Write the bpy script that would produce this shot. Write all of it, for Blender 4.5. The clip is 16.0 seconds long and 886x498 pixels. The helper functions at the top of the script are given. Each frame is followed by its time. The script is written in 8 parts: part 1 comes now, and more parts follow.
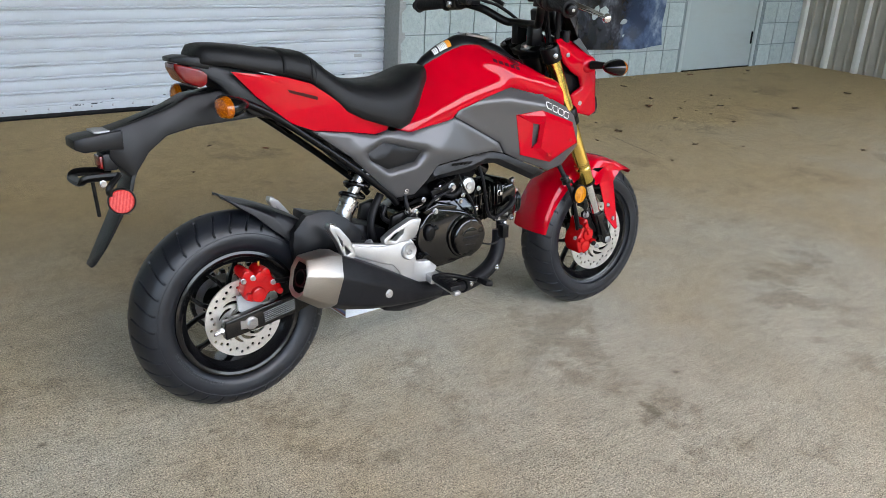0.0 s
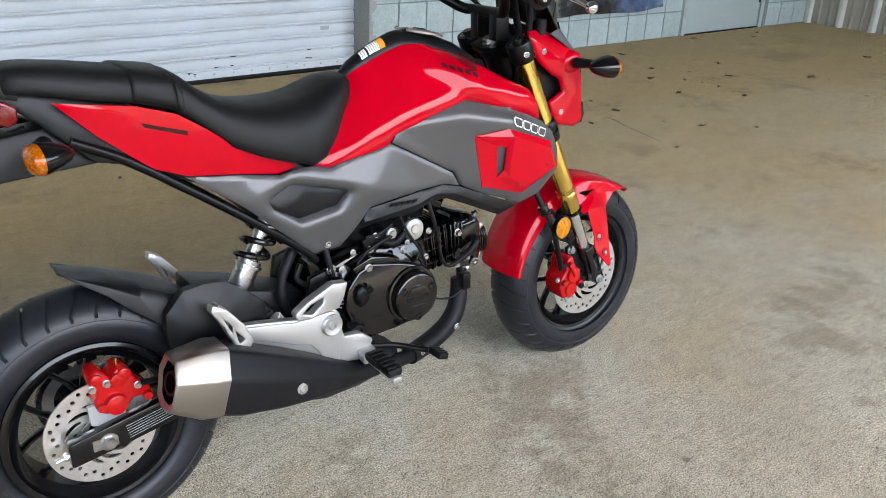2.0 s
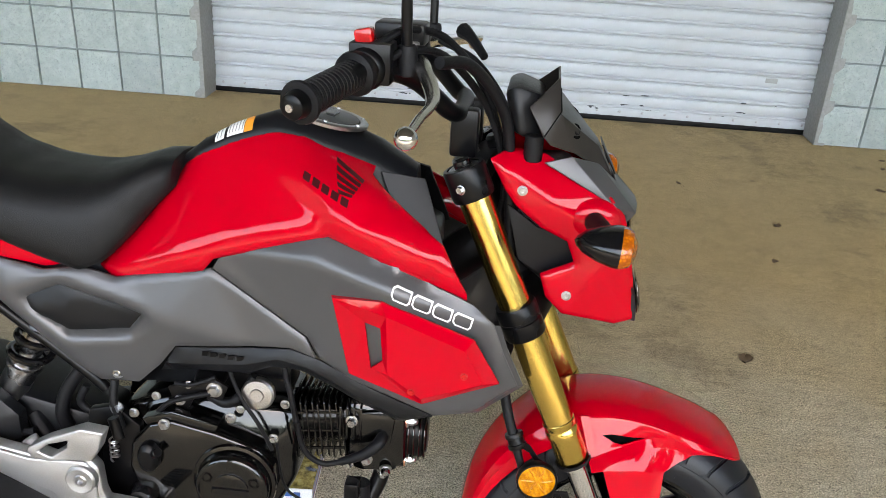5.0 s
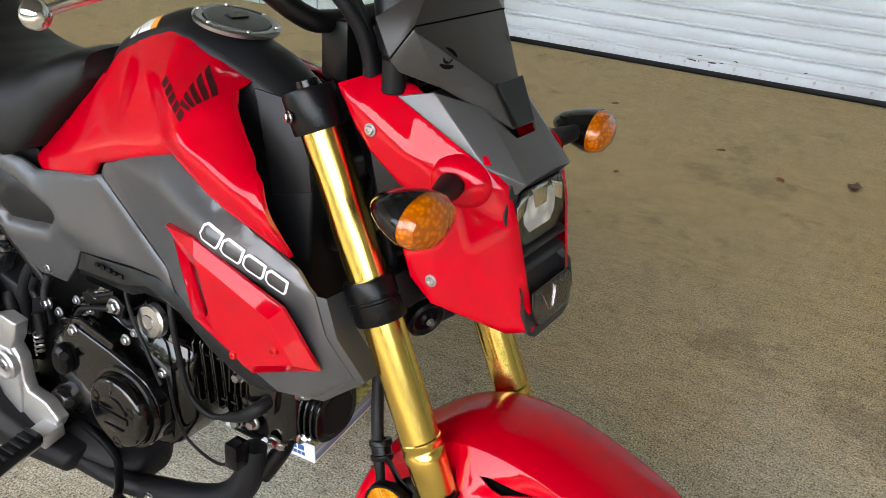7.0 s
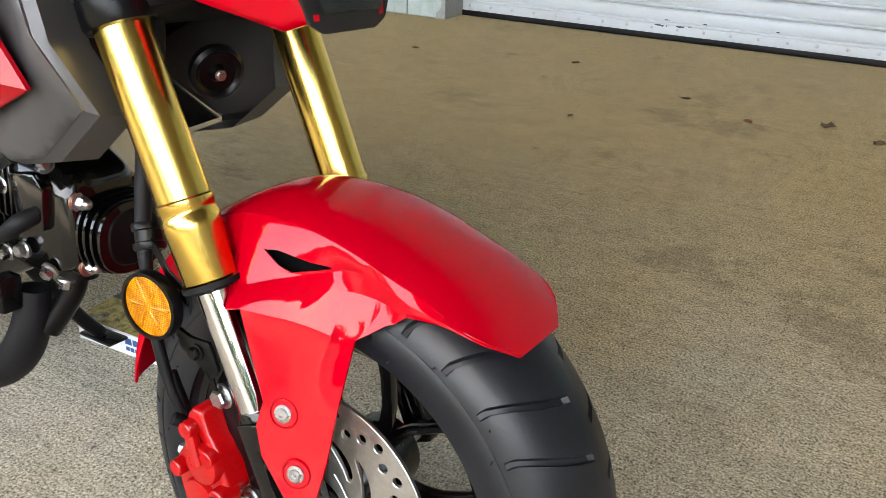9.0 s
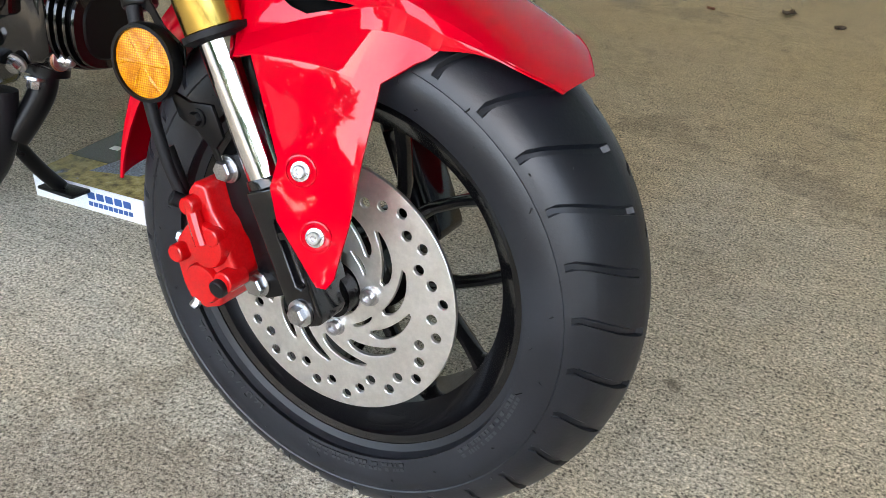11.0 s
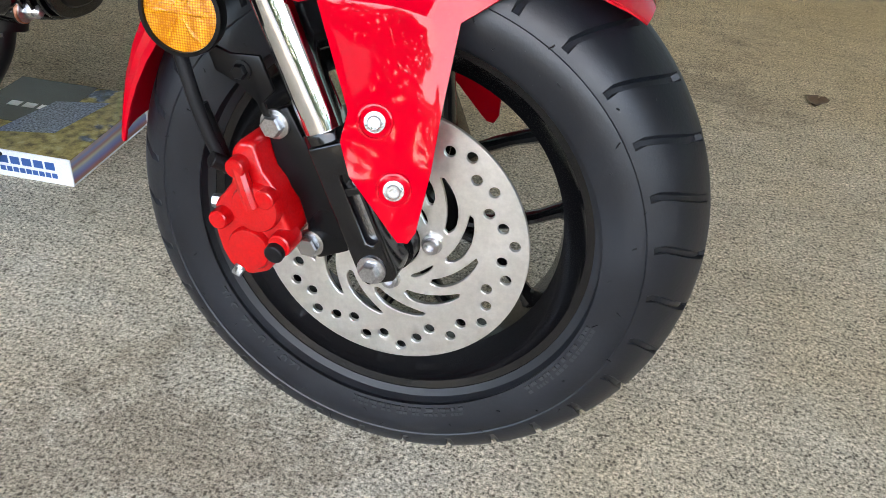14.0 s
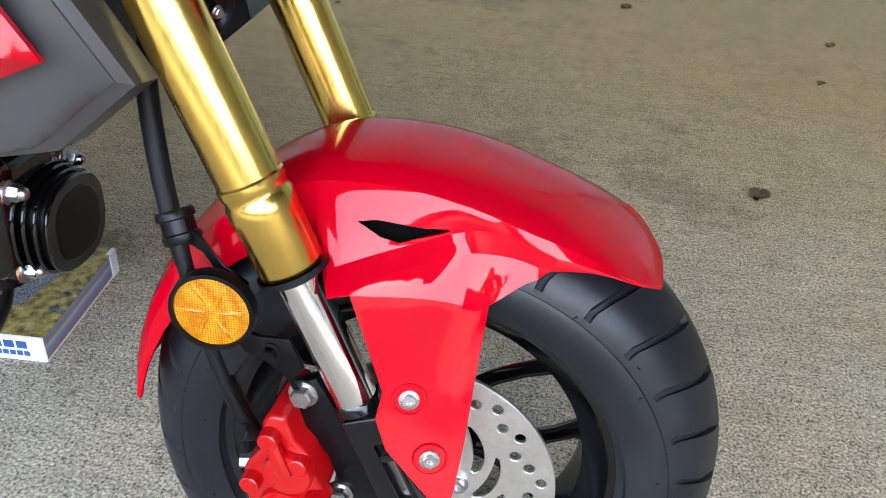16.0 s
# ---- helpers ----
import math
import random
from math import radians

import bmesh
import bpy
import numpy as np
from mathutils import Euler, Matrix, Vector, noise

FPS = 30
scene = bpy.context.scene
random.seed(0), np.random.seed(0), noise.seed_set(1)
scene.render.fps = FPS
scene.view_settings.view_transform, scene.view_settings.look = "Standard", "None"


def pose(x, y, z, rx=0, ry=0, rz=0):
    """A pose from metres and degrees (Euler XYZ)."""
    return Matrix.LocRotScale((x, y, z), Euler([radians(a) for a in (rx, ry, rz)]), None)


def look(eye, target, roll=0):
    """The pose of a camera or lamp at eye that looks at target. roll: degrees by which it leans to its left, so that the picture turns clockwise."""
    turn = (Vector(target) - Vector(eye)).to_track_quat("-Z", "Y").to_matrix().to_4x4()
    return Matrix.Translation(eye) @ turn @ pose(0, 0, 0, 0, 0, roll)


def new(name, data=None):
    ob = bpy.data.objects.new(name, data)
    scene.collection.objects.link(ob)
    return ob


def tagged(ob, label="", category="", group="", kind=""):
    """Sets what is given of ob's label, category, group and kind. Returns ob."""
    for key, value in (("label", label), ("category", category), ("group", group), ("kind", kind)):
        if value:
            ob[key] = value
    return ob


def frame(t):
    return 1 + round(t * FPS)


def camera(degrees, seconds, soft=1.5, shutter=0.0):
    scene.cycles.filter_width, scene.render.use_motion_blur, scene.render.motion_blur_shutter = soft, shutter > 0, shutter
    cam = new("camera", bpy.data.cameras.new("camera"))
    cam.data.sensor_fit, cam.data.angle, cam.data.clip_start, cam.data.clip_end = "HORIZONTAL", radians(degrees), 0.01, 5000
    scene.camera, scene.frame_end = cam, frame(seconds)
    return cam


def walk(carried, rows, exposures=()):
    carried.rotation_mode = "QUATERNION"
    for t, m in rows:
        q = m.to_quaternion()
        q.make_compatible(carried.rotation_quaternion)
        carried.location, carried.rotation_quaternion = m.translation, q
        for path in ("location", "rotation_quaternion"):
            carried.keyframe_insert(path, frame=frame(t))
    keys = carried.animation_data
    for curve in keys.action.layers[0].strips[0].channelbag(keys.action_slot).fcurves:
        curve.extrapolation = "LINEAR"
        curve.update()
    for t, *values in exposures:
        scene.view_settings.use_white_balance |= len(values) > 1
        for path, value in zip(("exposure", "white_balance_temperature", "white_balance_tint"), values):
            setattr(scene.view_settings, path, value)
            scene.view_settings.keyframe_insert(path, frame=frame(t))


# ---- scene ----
cam = camera(56.0, 16.0, 0.7)
PATH = [
    (0, (-0.715, -1.749, 1.127), (0.426, -0.273, 0.405), 3.3),
    (0.5, (-0.668, -1.623, 1.133), (0.49, -0.165, 0.404), 2.7),
    (1, (-0.587, -1.491, 1.123), (0.664, -0.115, 0.387), 0.8),
    (1.5, (-0.475, -1.411, 1.128), (0.794, -0.076, 0.348), 1.0),
    (2, (-0.266, -1.363, 1.143), (0.852, 0.081, 0.328), 2.3),
    (2.5, (-0.072, -1.314, 1.15), (0.929, 0.208, 0.326), 3.5),
    (3, (0.141, -1.226, 1.138), (1.045, 0.351, 0.304), 5.5),
    (3.5, (0.316, -1.171, 1.155), (1.114, 0.465, 0.328), 5.1),
    (4, (0.553, -1.138, 1.158), (1.076, 0.607, 0.334), 4.2),
    (4.2, (0.64, -1.123, 1.172), (1.038, 0.658, 0.354), 3.8),
    (6.3, (1.355, -0.814, 1.152), (0.606, 0.807, 0.252), 1.2),
    (6.5, (1.387, -0.782, 1.132), (0.578, 0.805, 0.223), 0.5),
    (7, (1.445, -0.654, 1.08), (0.556, 0.87, 0.138), 2.2),
    (7.5, (1.496, -0.535, 0.975), (0.532, 0.912, -0.013), 1.6),
    (8, (1.577, -0.466, 0.858), (0.503, 0.911, -0.118), 1.9),
    (8.5, (1.585, -0.44, 0.776), (0.541, 1.026, -0.096), 1.4),
    (9, (1.559, -0.486, 0.734), (0.652, 1.076, -0.124), 1.4),
    (9.5, (1.529, -0.522, 0.68), (0.748, 1.091, -0.209), 2.3),
    (10, (1.525, -0.533, 0.627), (0.793, 1.086, -0.291), 3.2),
    (10.2, (1.523, -0.533, 0.61), (0.79, 1.081, -0.318), 3.0),
    (12.3, (1.48, -0.551, 0.587), (0.723, 0.947, -0.5), 3.1),
    (12.5, (1.466, -0.564, 0.59), (0.788, 0.978, -0.489), 3.1),
    (13, (1.443, -0.571, 0.6), (0.849, 1.005, -0.479), 1.8),
    (13.5, (1.44, -0.556, 0.587), (0.891, 1.01, -0.53), 2.9),
    (14, (1.354, -0.574, 0.59), (1.001, 1.04, -0.537), 4.5),
    (14.5, (1.25, -0.572, 0.612), (1.103, 1.09, -0.49), 4.8),
    (15, (1.201, -0.563, 0.638), (1.151, 1.122, -0.438), 4.7),
    (15.5, (1.198, -0.547, 0.692), (1.15, 1.141, -0.38), 3.5),
    (16, (1.262, -0.513, 0.737), (1.068, 1.161, -0.34), 3.7),
]
EV, WB = -0.77, -1250
walk(cam, [(t, look(eye, target, roll)) for t, eye, target, roll in PATH], [(t, stops + EV, kelvin + WB, 10) for t, stops, kelvin in ((0.0, 3.9, 8800), (1.5, 3.98, 8800), (2.5, 4.18, 8800), (3.0, 4.21, 8900), (3.5, 4.12, 9000), (4.2, 4.1, 9300), (7.0, 4.16, 9600), (8.2, 4.17, 10200), (9.2, 4.28, 9600), (12.5, 4.25, 8800), (13.5, 4.26, 8800), (14.5, 4.17, 8800), (15.0, 4.28, 8700), (16.0, 4.30, 8200))])

# ---- building helpers ----
def place(p, d):
    """Turns the z axis to the direction d and moves it to p."""
    return Matrix.Translation(p) @ Vector(d).to_track_quat("Z", "Y").to_matrix().to_4x4()


def part(name, bm, material, parent, label="", smooth=35, keep=False):
    """One mesh object out of a bmesh, under a thing or a part."""
    if not keep:
        bmesh.ops.remove_doubles(bm, verts=bm.verts, dist=1e-5)
        bmesh.ops.recalc_face_normals(bm, faces=bm.faces)
    me = bpy.data.meshes.new(name)
    bm.to_mesh(me)
    bm.free()
    if smooth:
        me.polygons.foreach_set("use_smooth", [True] * len(me.polygons))
        me.set_sharp_from_angle(angle=radians(smooth))
    me.materials.append(material)
    ob = new(name, me)
    if parent:
        ob.parent = parent
    if label:
        ob["label"] = label
    return ob


def shared(name, ob, parent, m):
    """Another object on the mesh of ob."""
    o = new(name, ob.data)
    if parent:
        o.parent = parent
    o.matrix_basis = m
    return o


def bev(bm, w, seg=2, angle=25):
    """Rounds the sharp edges."""
    bmesh.ops.remove_doubles(bm, verts=bm.verts, dist=1e-5)
    bmesh.ops.recalc_face_normals(bm, faces=bm.faces)
    es = [e for e in bm.edges if len(e.link_faces) == 2 and e.calc_face_angle(0) > radians(angle)]
    if es:
        bmesh.ops.bevel(bm, geom=es, offset=w, segments=seg, profile=0.5, affect="EDGES", clamp_overlap=True)
    return bm


def box(x0, x1, y0, y1, z0, z1, bm=None, m=None):
    bm = bm or bmesh.new()
    vs = [bm.verts.new((x, y, z)) for x in (x0, x1) for y in (y0, y1) for z in (z0, z1)]
    for f in ((0, 1, 3, 2), (4, 6, 7, 5), (0, 4, 5, 1), (2, 3, 7, 6), (0, 2, 6, 4), (1, 5, 7, 3)):
        bm.faces.new([vs[i] for i in f])
    if m is not None:
        bmesh.ops.transform(bm, matrix=m, verts=vs)
    return bm


def lathe(profile, n=32, m=None, bm=None, closed=False):
    """Turns a profile of (radius, height) round the z axis, then moves it by m."""
    bm = bm or bmesh.new()
    rings = []
    for r, h in profile:
        if r < 1e-6:
            rings.append([bm.verts.new((0, 0, h))])
        else:
            rings.append([bm.verts.new((r * math.cos(6.283185307 * i / n), r * math.sin(6.283185307 * i / n), h)) for i in range(n)])
    pairs = list(zip(rings, rings[1:]))
    if closed:
        pairs.append((rings[-1], rings[0]))
    for a, b in pairs:
        for i in range(n):
            j = (i + 1) % n
            if len(a) == 1 and len(b) == 1:
                continue
            if len(a) == 1:
                bm.faces.new((a[0], b[i], b[j]))
            elif len(b) == 1:
                bm.faces.new((a[i], a[j], b[0]))
            else:
                bm.faces.new((a[i], a[j], b[j], b[i]))
    if m is not None:
        bmesh.ops.transform(bm, matrix=m, verts=[v for ring in rings for v in ring])
    return bm


def rod(p, q, r, n=16, r2=None, bm=None, c=0.12):
    """A round bar from p to q with softened ends."""
    p, q = Vector(p), Vector(q)
    h = (q - p).length
    r2 = r if r2 is None else r2
    k = min(r, r2) * c
    return lathe([(0, 0), (r - k, 0), (r, k), (r2, h - k), (r2 - k, h), (0, h)], n, place(p, q - p), bm)


def spline(pts, step=6):
    """A smooth line through the points."""
    P = [Vector(p) for p in pts]
    P = [2 * P[0] - P[1]] + P + [2 * P[-1] - P[-2]]
    out = []
    for a, b, c, d in zip(P, P[1:], P[2:], P[3:]):
        for k in range(step):
            t = k / step
            out.append(0.5 * ((2 * b) + (c - a) * t + (2 * a - 5 * b + 4 * c - d) * t * t + (3 * b - a - 3 * c + d) * t ** 3))
    return out + [P[-2]]


def tube(pts, r, n=12, step=6, bm=None, flat=1.0):
    """A bent round bar through the points; r may be a list along them."""
    bm = bm or bmesh.new()
    L = spline(pts, step) if step else [Vector(p) for p in pts]
    rs = r if isinstance(r, (list, tuple)) else [r] * len(pts)
    rad = [np.interp(i / (len(L) - 1) * (len(rs) - 1), range(len(rs)), rs) for i in range(len(L))]
    t0 = (L[1] - L[0]).normalized()
    up = t0.orthogonal().normalized()
    rings = []
    for i, p in enumerate(L):
        t = (L[min(i + 1, len(L) - 1)] - L[max(i - 1, 0)]).normalized()
        up = (up - t * up.dot(t)).normalized()
        side = t.cross(up)
        rings.append([bm.verts.new(p + (up * math.cos(6.283185307 * k / n) + side * flat * math.sin(6.283185307 * k / n)) * rad[i]) for k in range(n)])
    for a, b in zip(rings, rings[1:]):
        for k in range(n):
            bm.faces.new((a[k], a[(k + 1) % n], b[(k + 1) % n], b[k]))
    bm.faces.new(rings[0][::-1])
    bm.faces.new(rings[-1])
    return bm


def loft(rings, bm=None, caps=True, closed=True):
    """Skins rings of equally many points."""
    bm = bm or bmesh.new()
    R = [[bm.verts.new(p) for p in ring] for ring in rings]
    n = len(R[0])
    for a, b in zip(R, R[1:]):
        for k in range(n if closed else n - 1):
            bm.faces.new((a[k], a[(k + 1) % n], b[(k + 1) % n], b[k]))
    if caps:
        bm.faces.new(R[0][::-1])
        bm.faces.new(R[-1])
    return bm


def plate(outline, y0, y1, holes=(), bm=None, m=None):
    """A flat plate with holes: outlines of (x, z), from y0 to y1."""
    bm = bm or bmesh.new()
    edges, made = [], []
    for loop in (outline, *holes):
        vs = [bm.verts.new((x, y0, z)) for x, z in loop]
        made += vs
        edges += [bm.edges.new((vs[i], vs[(i + 1) % len(vs)])) for i in range(len(vs))]
    faces = [g for g in bmesh.ops.triangle_fill(bm, use_beauty=True, use_dissolve=False, edges=edges)["geom"] if isinstance(g, bmesh.types.BMFace)]
    got = bmesh.ops.extrude_face_region(bm, geom=faces)["geom"]
    top = [g for g in got if isinstance(g, bmesh.types.BMVert)]
    bmesh.ops.translate(bm, verts=top, vec=(0, y1 - y0, 0))
    if m is not None:
        bmesh.ops.transform(bm, matrix=m, verts=made + top)
    return bm


def skin(points, faces, thick=0.0, bm=None):
    """A sheet out of named or listed corners and faces, thickened inwards."""
    bm = bm or bmesh.new()
    keys = points.keys() if isinstance(points, dict) else range(len(points))
    V = {k: bm.verts.new(points[k]) for k in keys}
    fs = [bm.faces.new([V[k] for k in f]) for f in faces]
    bmesh.ops.recalc_face_normals(bm, faces=fs)
    if thick:
        bmesh.ops.solidify(bm, geom=fs, thickness=thick)
    return bm


def mirror_y(ob, name=None):
    """The same part on the other side of the machine."""
    me = ob.data.copy()
    me.transform(Matrix.Diagonal((1, -1, 1, 1)))
    me.flip_normals()
    o = new(name or ob.name.split(".")[0], me)
    o.parent = ob.parent
    if "label" in ob:
        o["label"] = ob["label"]
    return o


def hexbolt(p, d, r, h, flange=1.25, bm=None, socket=False):
    """A bolt head on a washer, looking along d."""
    bm = bm or bmesh.new()
    m = place(p, d)
    lathe([(0, 0), (r * flange, 0), (r * flange, h * 0.25), (r * 0.98, h * 0.32), (0, h * 0.32)], 20, m, bm)
    if socket:
        lathe([(r, h * 0.3), (r, h * 0.85), (r * 0.85, h), (r * 0.5, h), (r * 0.5, h * 0.45), (0, h * 0.45)], 18, m, bm)
    else:
        lathe([(r, h * 0.3), (r, h * 0.85), (r * 0.85, h), (0, h)], 6, m, bm)
    return bm


def ball(p, r, n=14, bm=None, s=(1, 1, 1)):
    bm = bm or bmesh.new()
    bmesh.ops.create_uvsphere(bm, u_segments=n, v_segments=max(6, n // 2), radius=1, matrix=Matrix.Translation(p) @ Matrix.Diagonal((r * s[0], r * s[1], r * s[2], 1)))
    return bm

from mathutils import geometry


def inside(p, poly):
    x, z = p
    hit = False
    for (x0, z0), (x1, z1) in zip(poly, poly[1:] + poly[:1]):
        if (z0 > z) != (z1 > z) and x < (x1 - x0) * (z - z0) / (z1 - z0) + x0:
            hit = not hit
    return hit


def away(p, line, closed=False):
    """The distance of p from a broken line."""
    best = 9.0
    ends = line[1:] + line[:1] if closed else line[1:]
    for (x0, z0), (x1, z1) in zip(line, ends):
        dx, dz = x1 - x0, z1 - z0
        t = max(0.0, min(1.0, ((p[0] - x0) * dx + (p[1] - z0) * dz) / (dx * dx + dz * dz + 1e-12)))
        best = min(best, math.hypot(p[0] - x0 - t * dx, p[1] - z0 - t * dz))
    return best


def sheet_of(ctrl):
    """A smooth surface y(x, z) through the control points (x, z, y)."""
    C = np.array(ctrl, float)
    n = len(C)
    d = np.hypot(C[:, None, 0] - C[None, :, 0], C[:, None, 1] - C[None, :, 1])
    K = np.where(d > 0, d * d * np.log(d + 1e-12), 0.0) + 2e-5 * np.eye(n)
    P = np.c_[np.ones(n), C[:, :2]]
    A = np.block([[K, P], [P.T, np.zeros((3, 3))]])
    w = np.linalg.solve(A, np.r_[C[:, 2], 0, 0, 0])

    def y(x, z):
        r = np.hypot(C[:, 0] - x, C[:, 1] - z)
        return float((w[:n] * np.where(r > 0, r * r * np.log(r + 1e-12), 0)).sum() + w[n] + w[n + 1] * x + w[n + 2] * z)
    return y


def facet_of(ctrl, ties=()):
    """A faceted surface y(x, z): flat triangles between control points (x, z, y), creased along the ties."""
    got = geometry.delaunay_2d_cdt([Vector(c[:2]) for c in ctrl], list(ties), [], 0, 1e-6)
    P = [(v.x, v.y) for v in got[0]]
    Y = [ctrl[o[0]][2] for o in got[3]]
    tris = []
    for f in got[2]:
        (x0, z0), (x1, z1), (x2, z2) = (P[k] for k in f)
        tris.append((x0, z0, x1, z1, x2, z2, (x1 - x0) * (z2 - z0) - (x2 - x0) * (z1 - z0), [Y[k] for k in f]))

    def y(x, z):
        best, out = -9.0, 0.0
        for x0, z0, x1, z1, x2, z2, d, v in tris:
            b = ((x - x0) * (z2 - z0) - (x2 - x0) * (z - z0)) / d
            c = ((x1 - x0) * (z - z0) - (x - x0) * (z1 - z0)) / d
            low = min(b, c, 1 - b - c)
            if low > best:
                best, out = low, v[0] * (1 - b - c) + v[1] * b + v[2] * c
        return out
    y.lines = [(P[a], P[b]) for a, b in got[1]]
    return y


def soften(y, r):
    """The surface y(x, z) with its creases rounded over about r."""
    ring = [(r * k * math.cos(a), r * k * math.sin(a)) for k in (0.5, 1.0) for a in np.linspace(0, math.tau, 9)[:-1]]
    return lambda x, z: (2 * y(x, z) + sum(y(x + a, z + b) for a, b in ring)) / (2 + len(ring))


def cut(loop, step, closed=True):
    out = []
    ends = loop[1:] + loop[:1] if closed else loop[1:]
    for (x0, z0), (x1, z1) in zip(loop, ends):
        k = max(1, int(math.hypot(x1 - x0, z1 - z0) / step))
        out += [(x0 + (x1 - x0) * i / k, z0 + (z1 - z0) * i / k) for i in range(k)]
    return out if closed else out + [loop[-1]]


def blanket(outline, y, holes=(), creases=(), lip=0.004, lipw=0.007, res=0.011, thick=0.003, lift=0.0, lines=()):
    """A moulded panel on the surface y(x, z): creases are (line, height, width); its rim turns inwards."""
    loops = [cut(list(l), 0.009) for l in (outline, *holes)]
    co, ed = [], []
    for l in loops:
        k = len(co)
        co += l
        ed += [(k + i, k + (i + 1) % len(l)) for i in range(len(l))]
    for line, h, w in creases:
        l = [p for p in cut(list(line), 0.009, False) if inside(p, loops[0]) and away(p, loops[0], True) > 0.003]
        k = len(co)
        co += l
        ed += [(k + i, k + i + 1) for i in range(len(l) - 1)]
    for a, b in lines:
        ed.append((len(co), len(co) + 1))
        co += [a, b]
    X = [p[0] for p in outline]
    Z = [p[1] for p in outline]
    i = 0
    z = min(Z)
    while z < max(Z):
        x = min(X) + (i % 2) * res / 2
        while x < max(X):
            p = (x, z)
            if inside(p, loops[0]) and all(away(p, l, True) > res * 0.35 for l in loops) and not any(inside(p, l) for l in loops[1:]) and all(away(p, list(c[0])) > res * 0.3 for c in creases):
                co.append(p)
            x += res
        z += res * 0.87
        i += 1
    got = geometry.delaunay_2d_cdt([Vector(p) for p in co], ed, [], 0, 1e-6)
    bm = bmesh.new()
    vs = []
    for v in got[0]:
        p = (v.x, v.y)
        yy = y(*p)
        for line, h, w in creases:
            yy -= h * max(0.0, 1 - away(p, list(line)) / w)
        d = min(away(p, l, True) for l in loops)
        if lipw:
            yy += lip * max(0.0, 1 - d / lipw) ** 2
        vs.append(bm.verts.new((p[0], yy - lift, p[1])))
    for f in got[2]:
        c = (sum(got[0][k].x for k in f) / len(f), sum(got[0][k].y for k in f) / len(f))
        if inside(c, loops[0]) and not any(inside(c, l) for l in loops[1:]):
            if geometry.area_tri(*[got[0][k].to_3d() for k in f[:3]]) < 1e-10:
                continue
            face = bm.faces.new([vs[k] for k in f])
            face.normal_update()
            if face.normal.y > 0:
                face.normal_flip()
    bmesh.ops.delete(bm, geom=[v for v in bm.verts if not v.link_faces], context="VERTS")
    if thick:
        rim_e = [e for e in bm.edges if len(e.link_faces) == 1]
        got2 = bmesh.ops.extrude_edge_only(bm, edges=rim_e)["geom"]
        bmesh.ops.translate(bm, verts=[g for g in got2 if isinstance(g, bmesh.types.BMVert)], vec=(0, thick, 0))
    return bm


def planes(outline, base, creases, holes=(), thick=0.004, round_off=0.0025, also=()):
    """A moulded panel of flat facets: creases are (line, height) above the base surface."""
    ctrl, ties = [], []
    for loop in (outline, *holes):
        k, n = len(ctrl), len(loop)
        ctrl += [(x, z, base(x, z)) for x, z in loop]
        ties += [(k + i, k + (i + 1) % n) for i in range(n)]
    for line, h in creases:
        ids = []
        for x, z in line:
            hit = [i for i, c in enumerate(ctrl) if abs(c[0] - x) + abs(c[1] - z) < 1e-4]
            if not hit:
                ctrl.append((x, z, base(x, z) - h))
                hit = [len(ctrl) - 1]
            ids.append(hit[0])
        ties += list(zip(ids, ids[1:]))
    ctrl += list(also)
    y = facet_of(ctrl, ties)
    bm = blanket(outline, y, holes, res=1.0, lip=0, lipw=0, thick=thick, lines=y.lines)
    return bev(bm, round_off, 3, 7), y


def both(name, bm, mat, label="", parent=None, smooth=35):
    """A part on the right side, and its mirror image on the left."""
    a = part(name, bm, mat, parent or bike, label, smooth)
    return a, mirror_y(a)

# ---- light ----
world = bpy.data.worlds.new("sky")
scene.world = world
world.use_nodes = True
wn = world.node_tree
sky = wn.nodes.new("ShaderNodeTexSky")
sky.sky_type, sky.sun_disc = "NISHITA", False
sky.sun_elevation, sky.sun_rotation = radians(52.4), radians(168)
sky.air_density, sky.dust_density, sky.ozone_density = 1.0, 1.4, 1.0
wn.links.new(sky.outputs["Color"], wn.nodes["Background"].inputs["Color"])
wn.nodes["Background"].inputs["Strength"].default_value = 0.15
sun = new("sun", bpy.data.lights.new("sun", "SUN"))
sun.data.energy, sun.data.angle, sun.data.color = 0.75, radians(0.6), (1.0, 0.95, 0.88)
sun.matrix_world = look((1.0, -4.7, 6.23), (0, 0, 0))

# ---- materials ----
def nodes_of(name, rough=0.5, metal=0.0, spec=0.5, coat=0.0):
    mat = bpy.data.materials.new(name)
    mat.use_nodes = True
    nt = mat.node_tree
    b = nt.nodes["Principled BSDF"]
    b.inputs["Roughness"].default_value, b.inputs["Metallic"].default_value = rough, metal
    b.inputs["Specular IOR Level"].default_value = spec
    b.inputs["Coat Weight"].default_value, b.inputs["Coat Roughness"].default_value = coat, 0.03
    return mat, nt, b


def noise_node(nt, scale, detail=4.0, rough=0.55, vec=None):
    n = nt.nodes.new("ShaderNodeTexNoise")
    n.inputs["Scale"].default_value, n.inputs["Detail"].default_value, n.inputs["Roughness"].default_value = scale, detail, rough
    if vec is not None:
        nt.links.new(vec, n.inputs["Vector"])
    return n


def ramp_node(nt, fac, stops):
    r = nt.nodes.new("ShaderNodeValToRGB")
    el = r.color_ramp.elements
    while len(el) < len(stops):
        el.new(0.5)
    for e, (p, c) in zip(el, stops):
        e.position, e.color = p, (*(c if isinstance(c, tuple) else (c, c, c)), 1)
    nt.links.new(fac, r.inputs["Fac"])
    return r


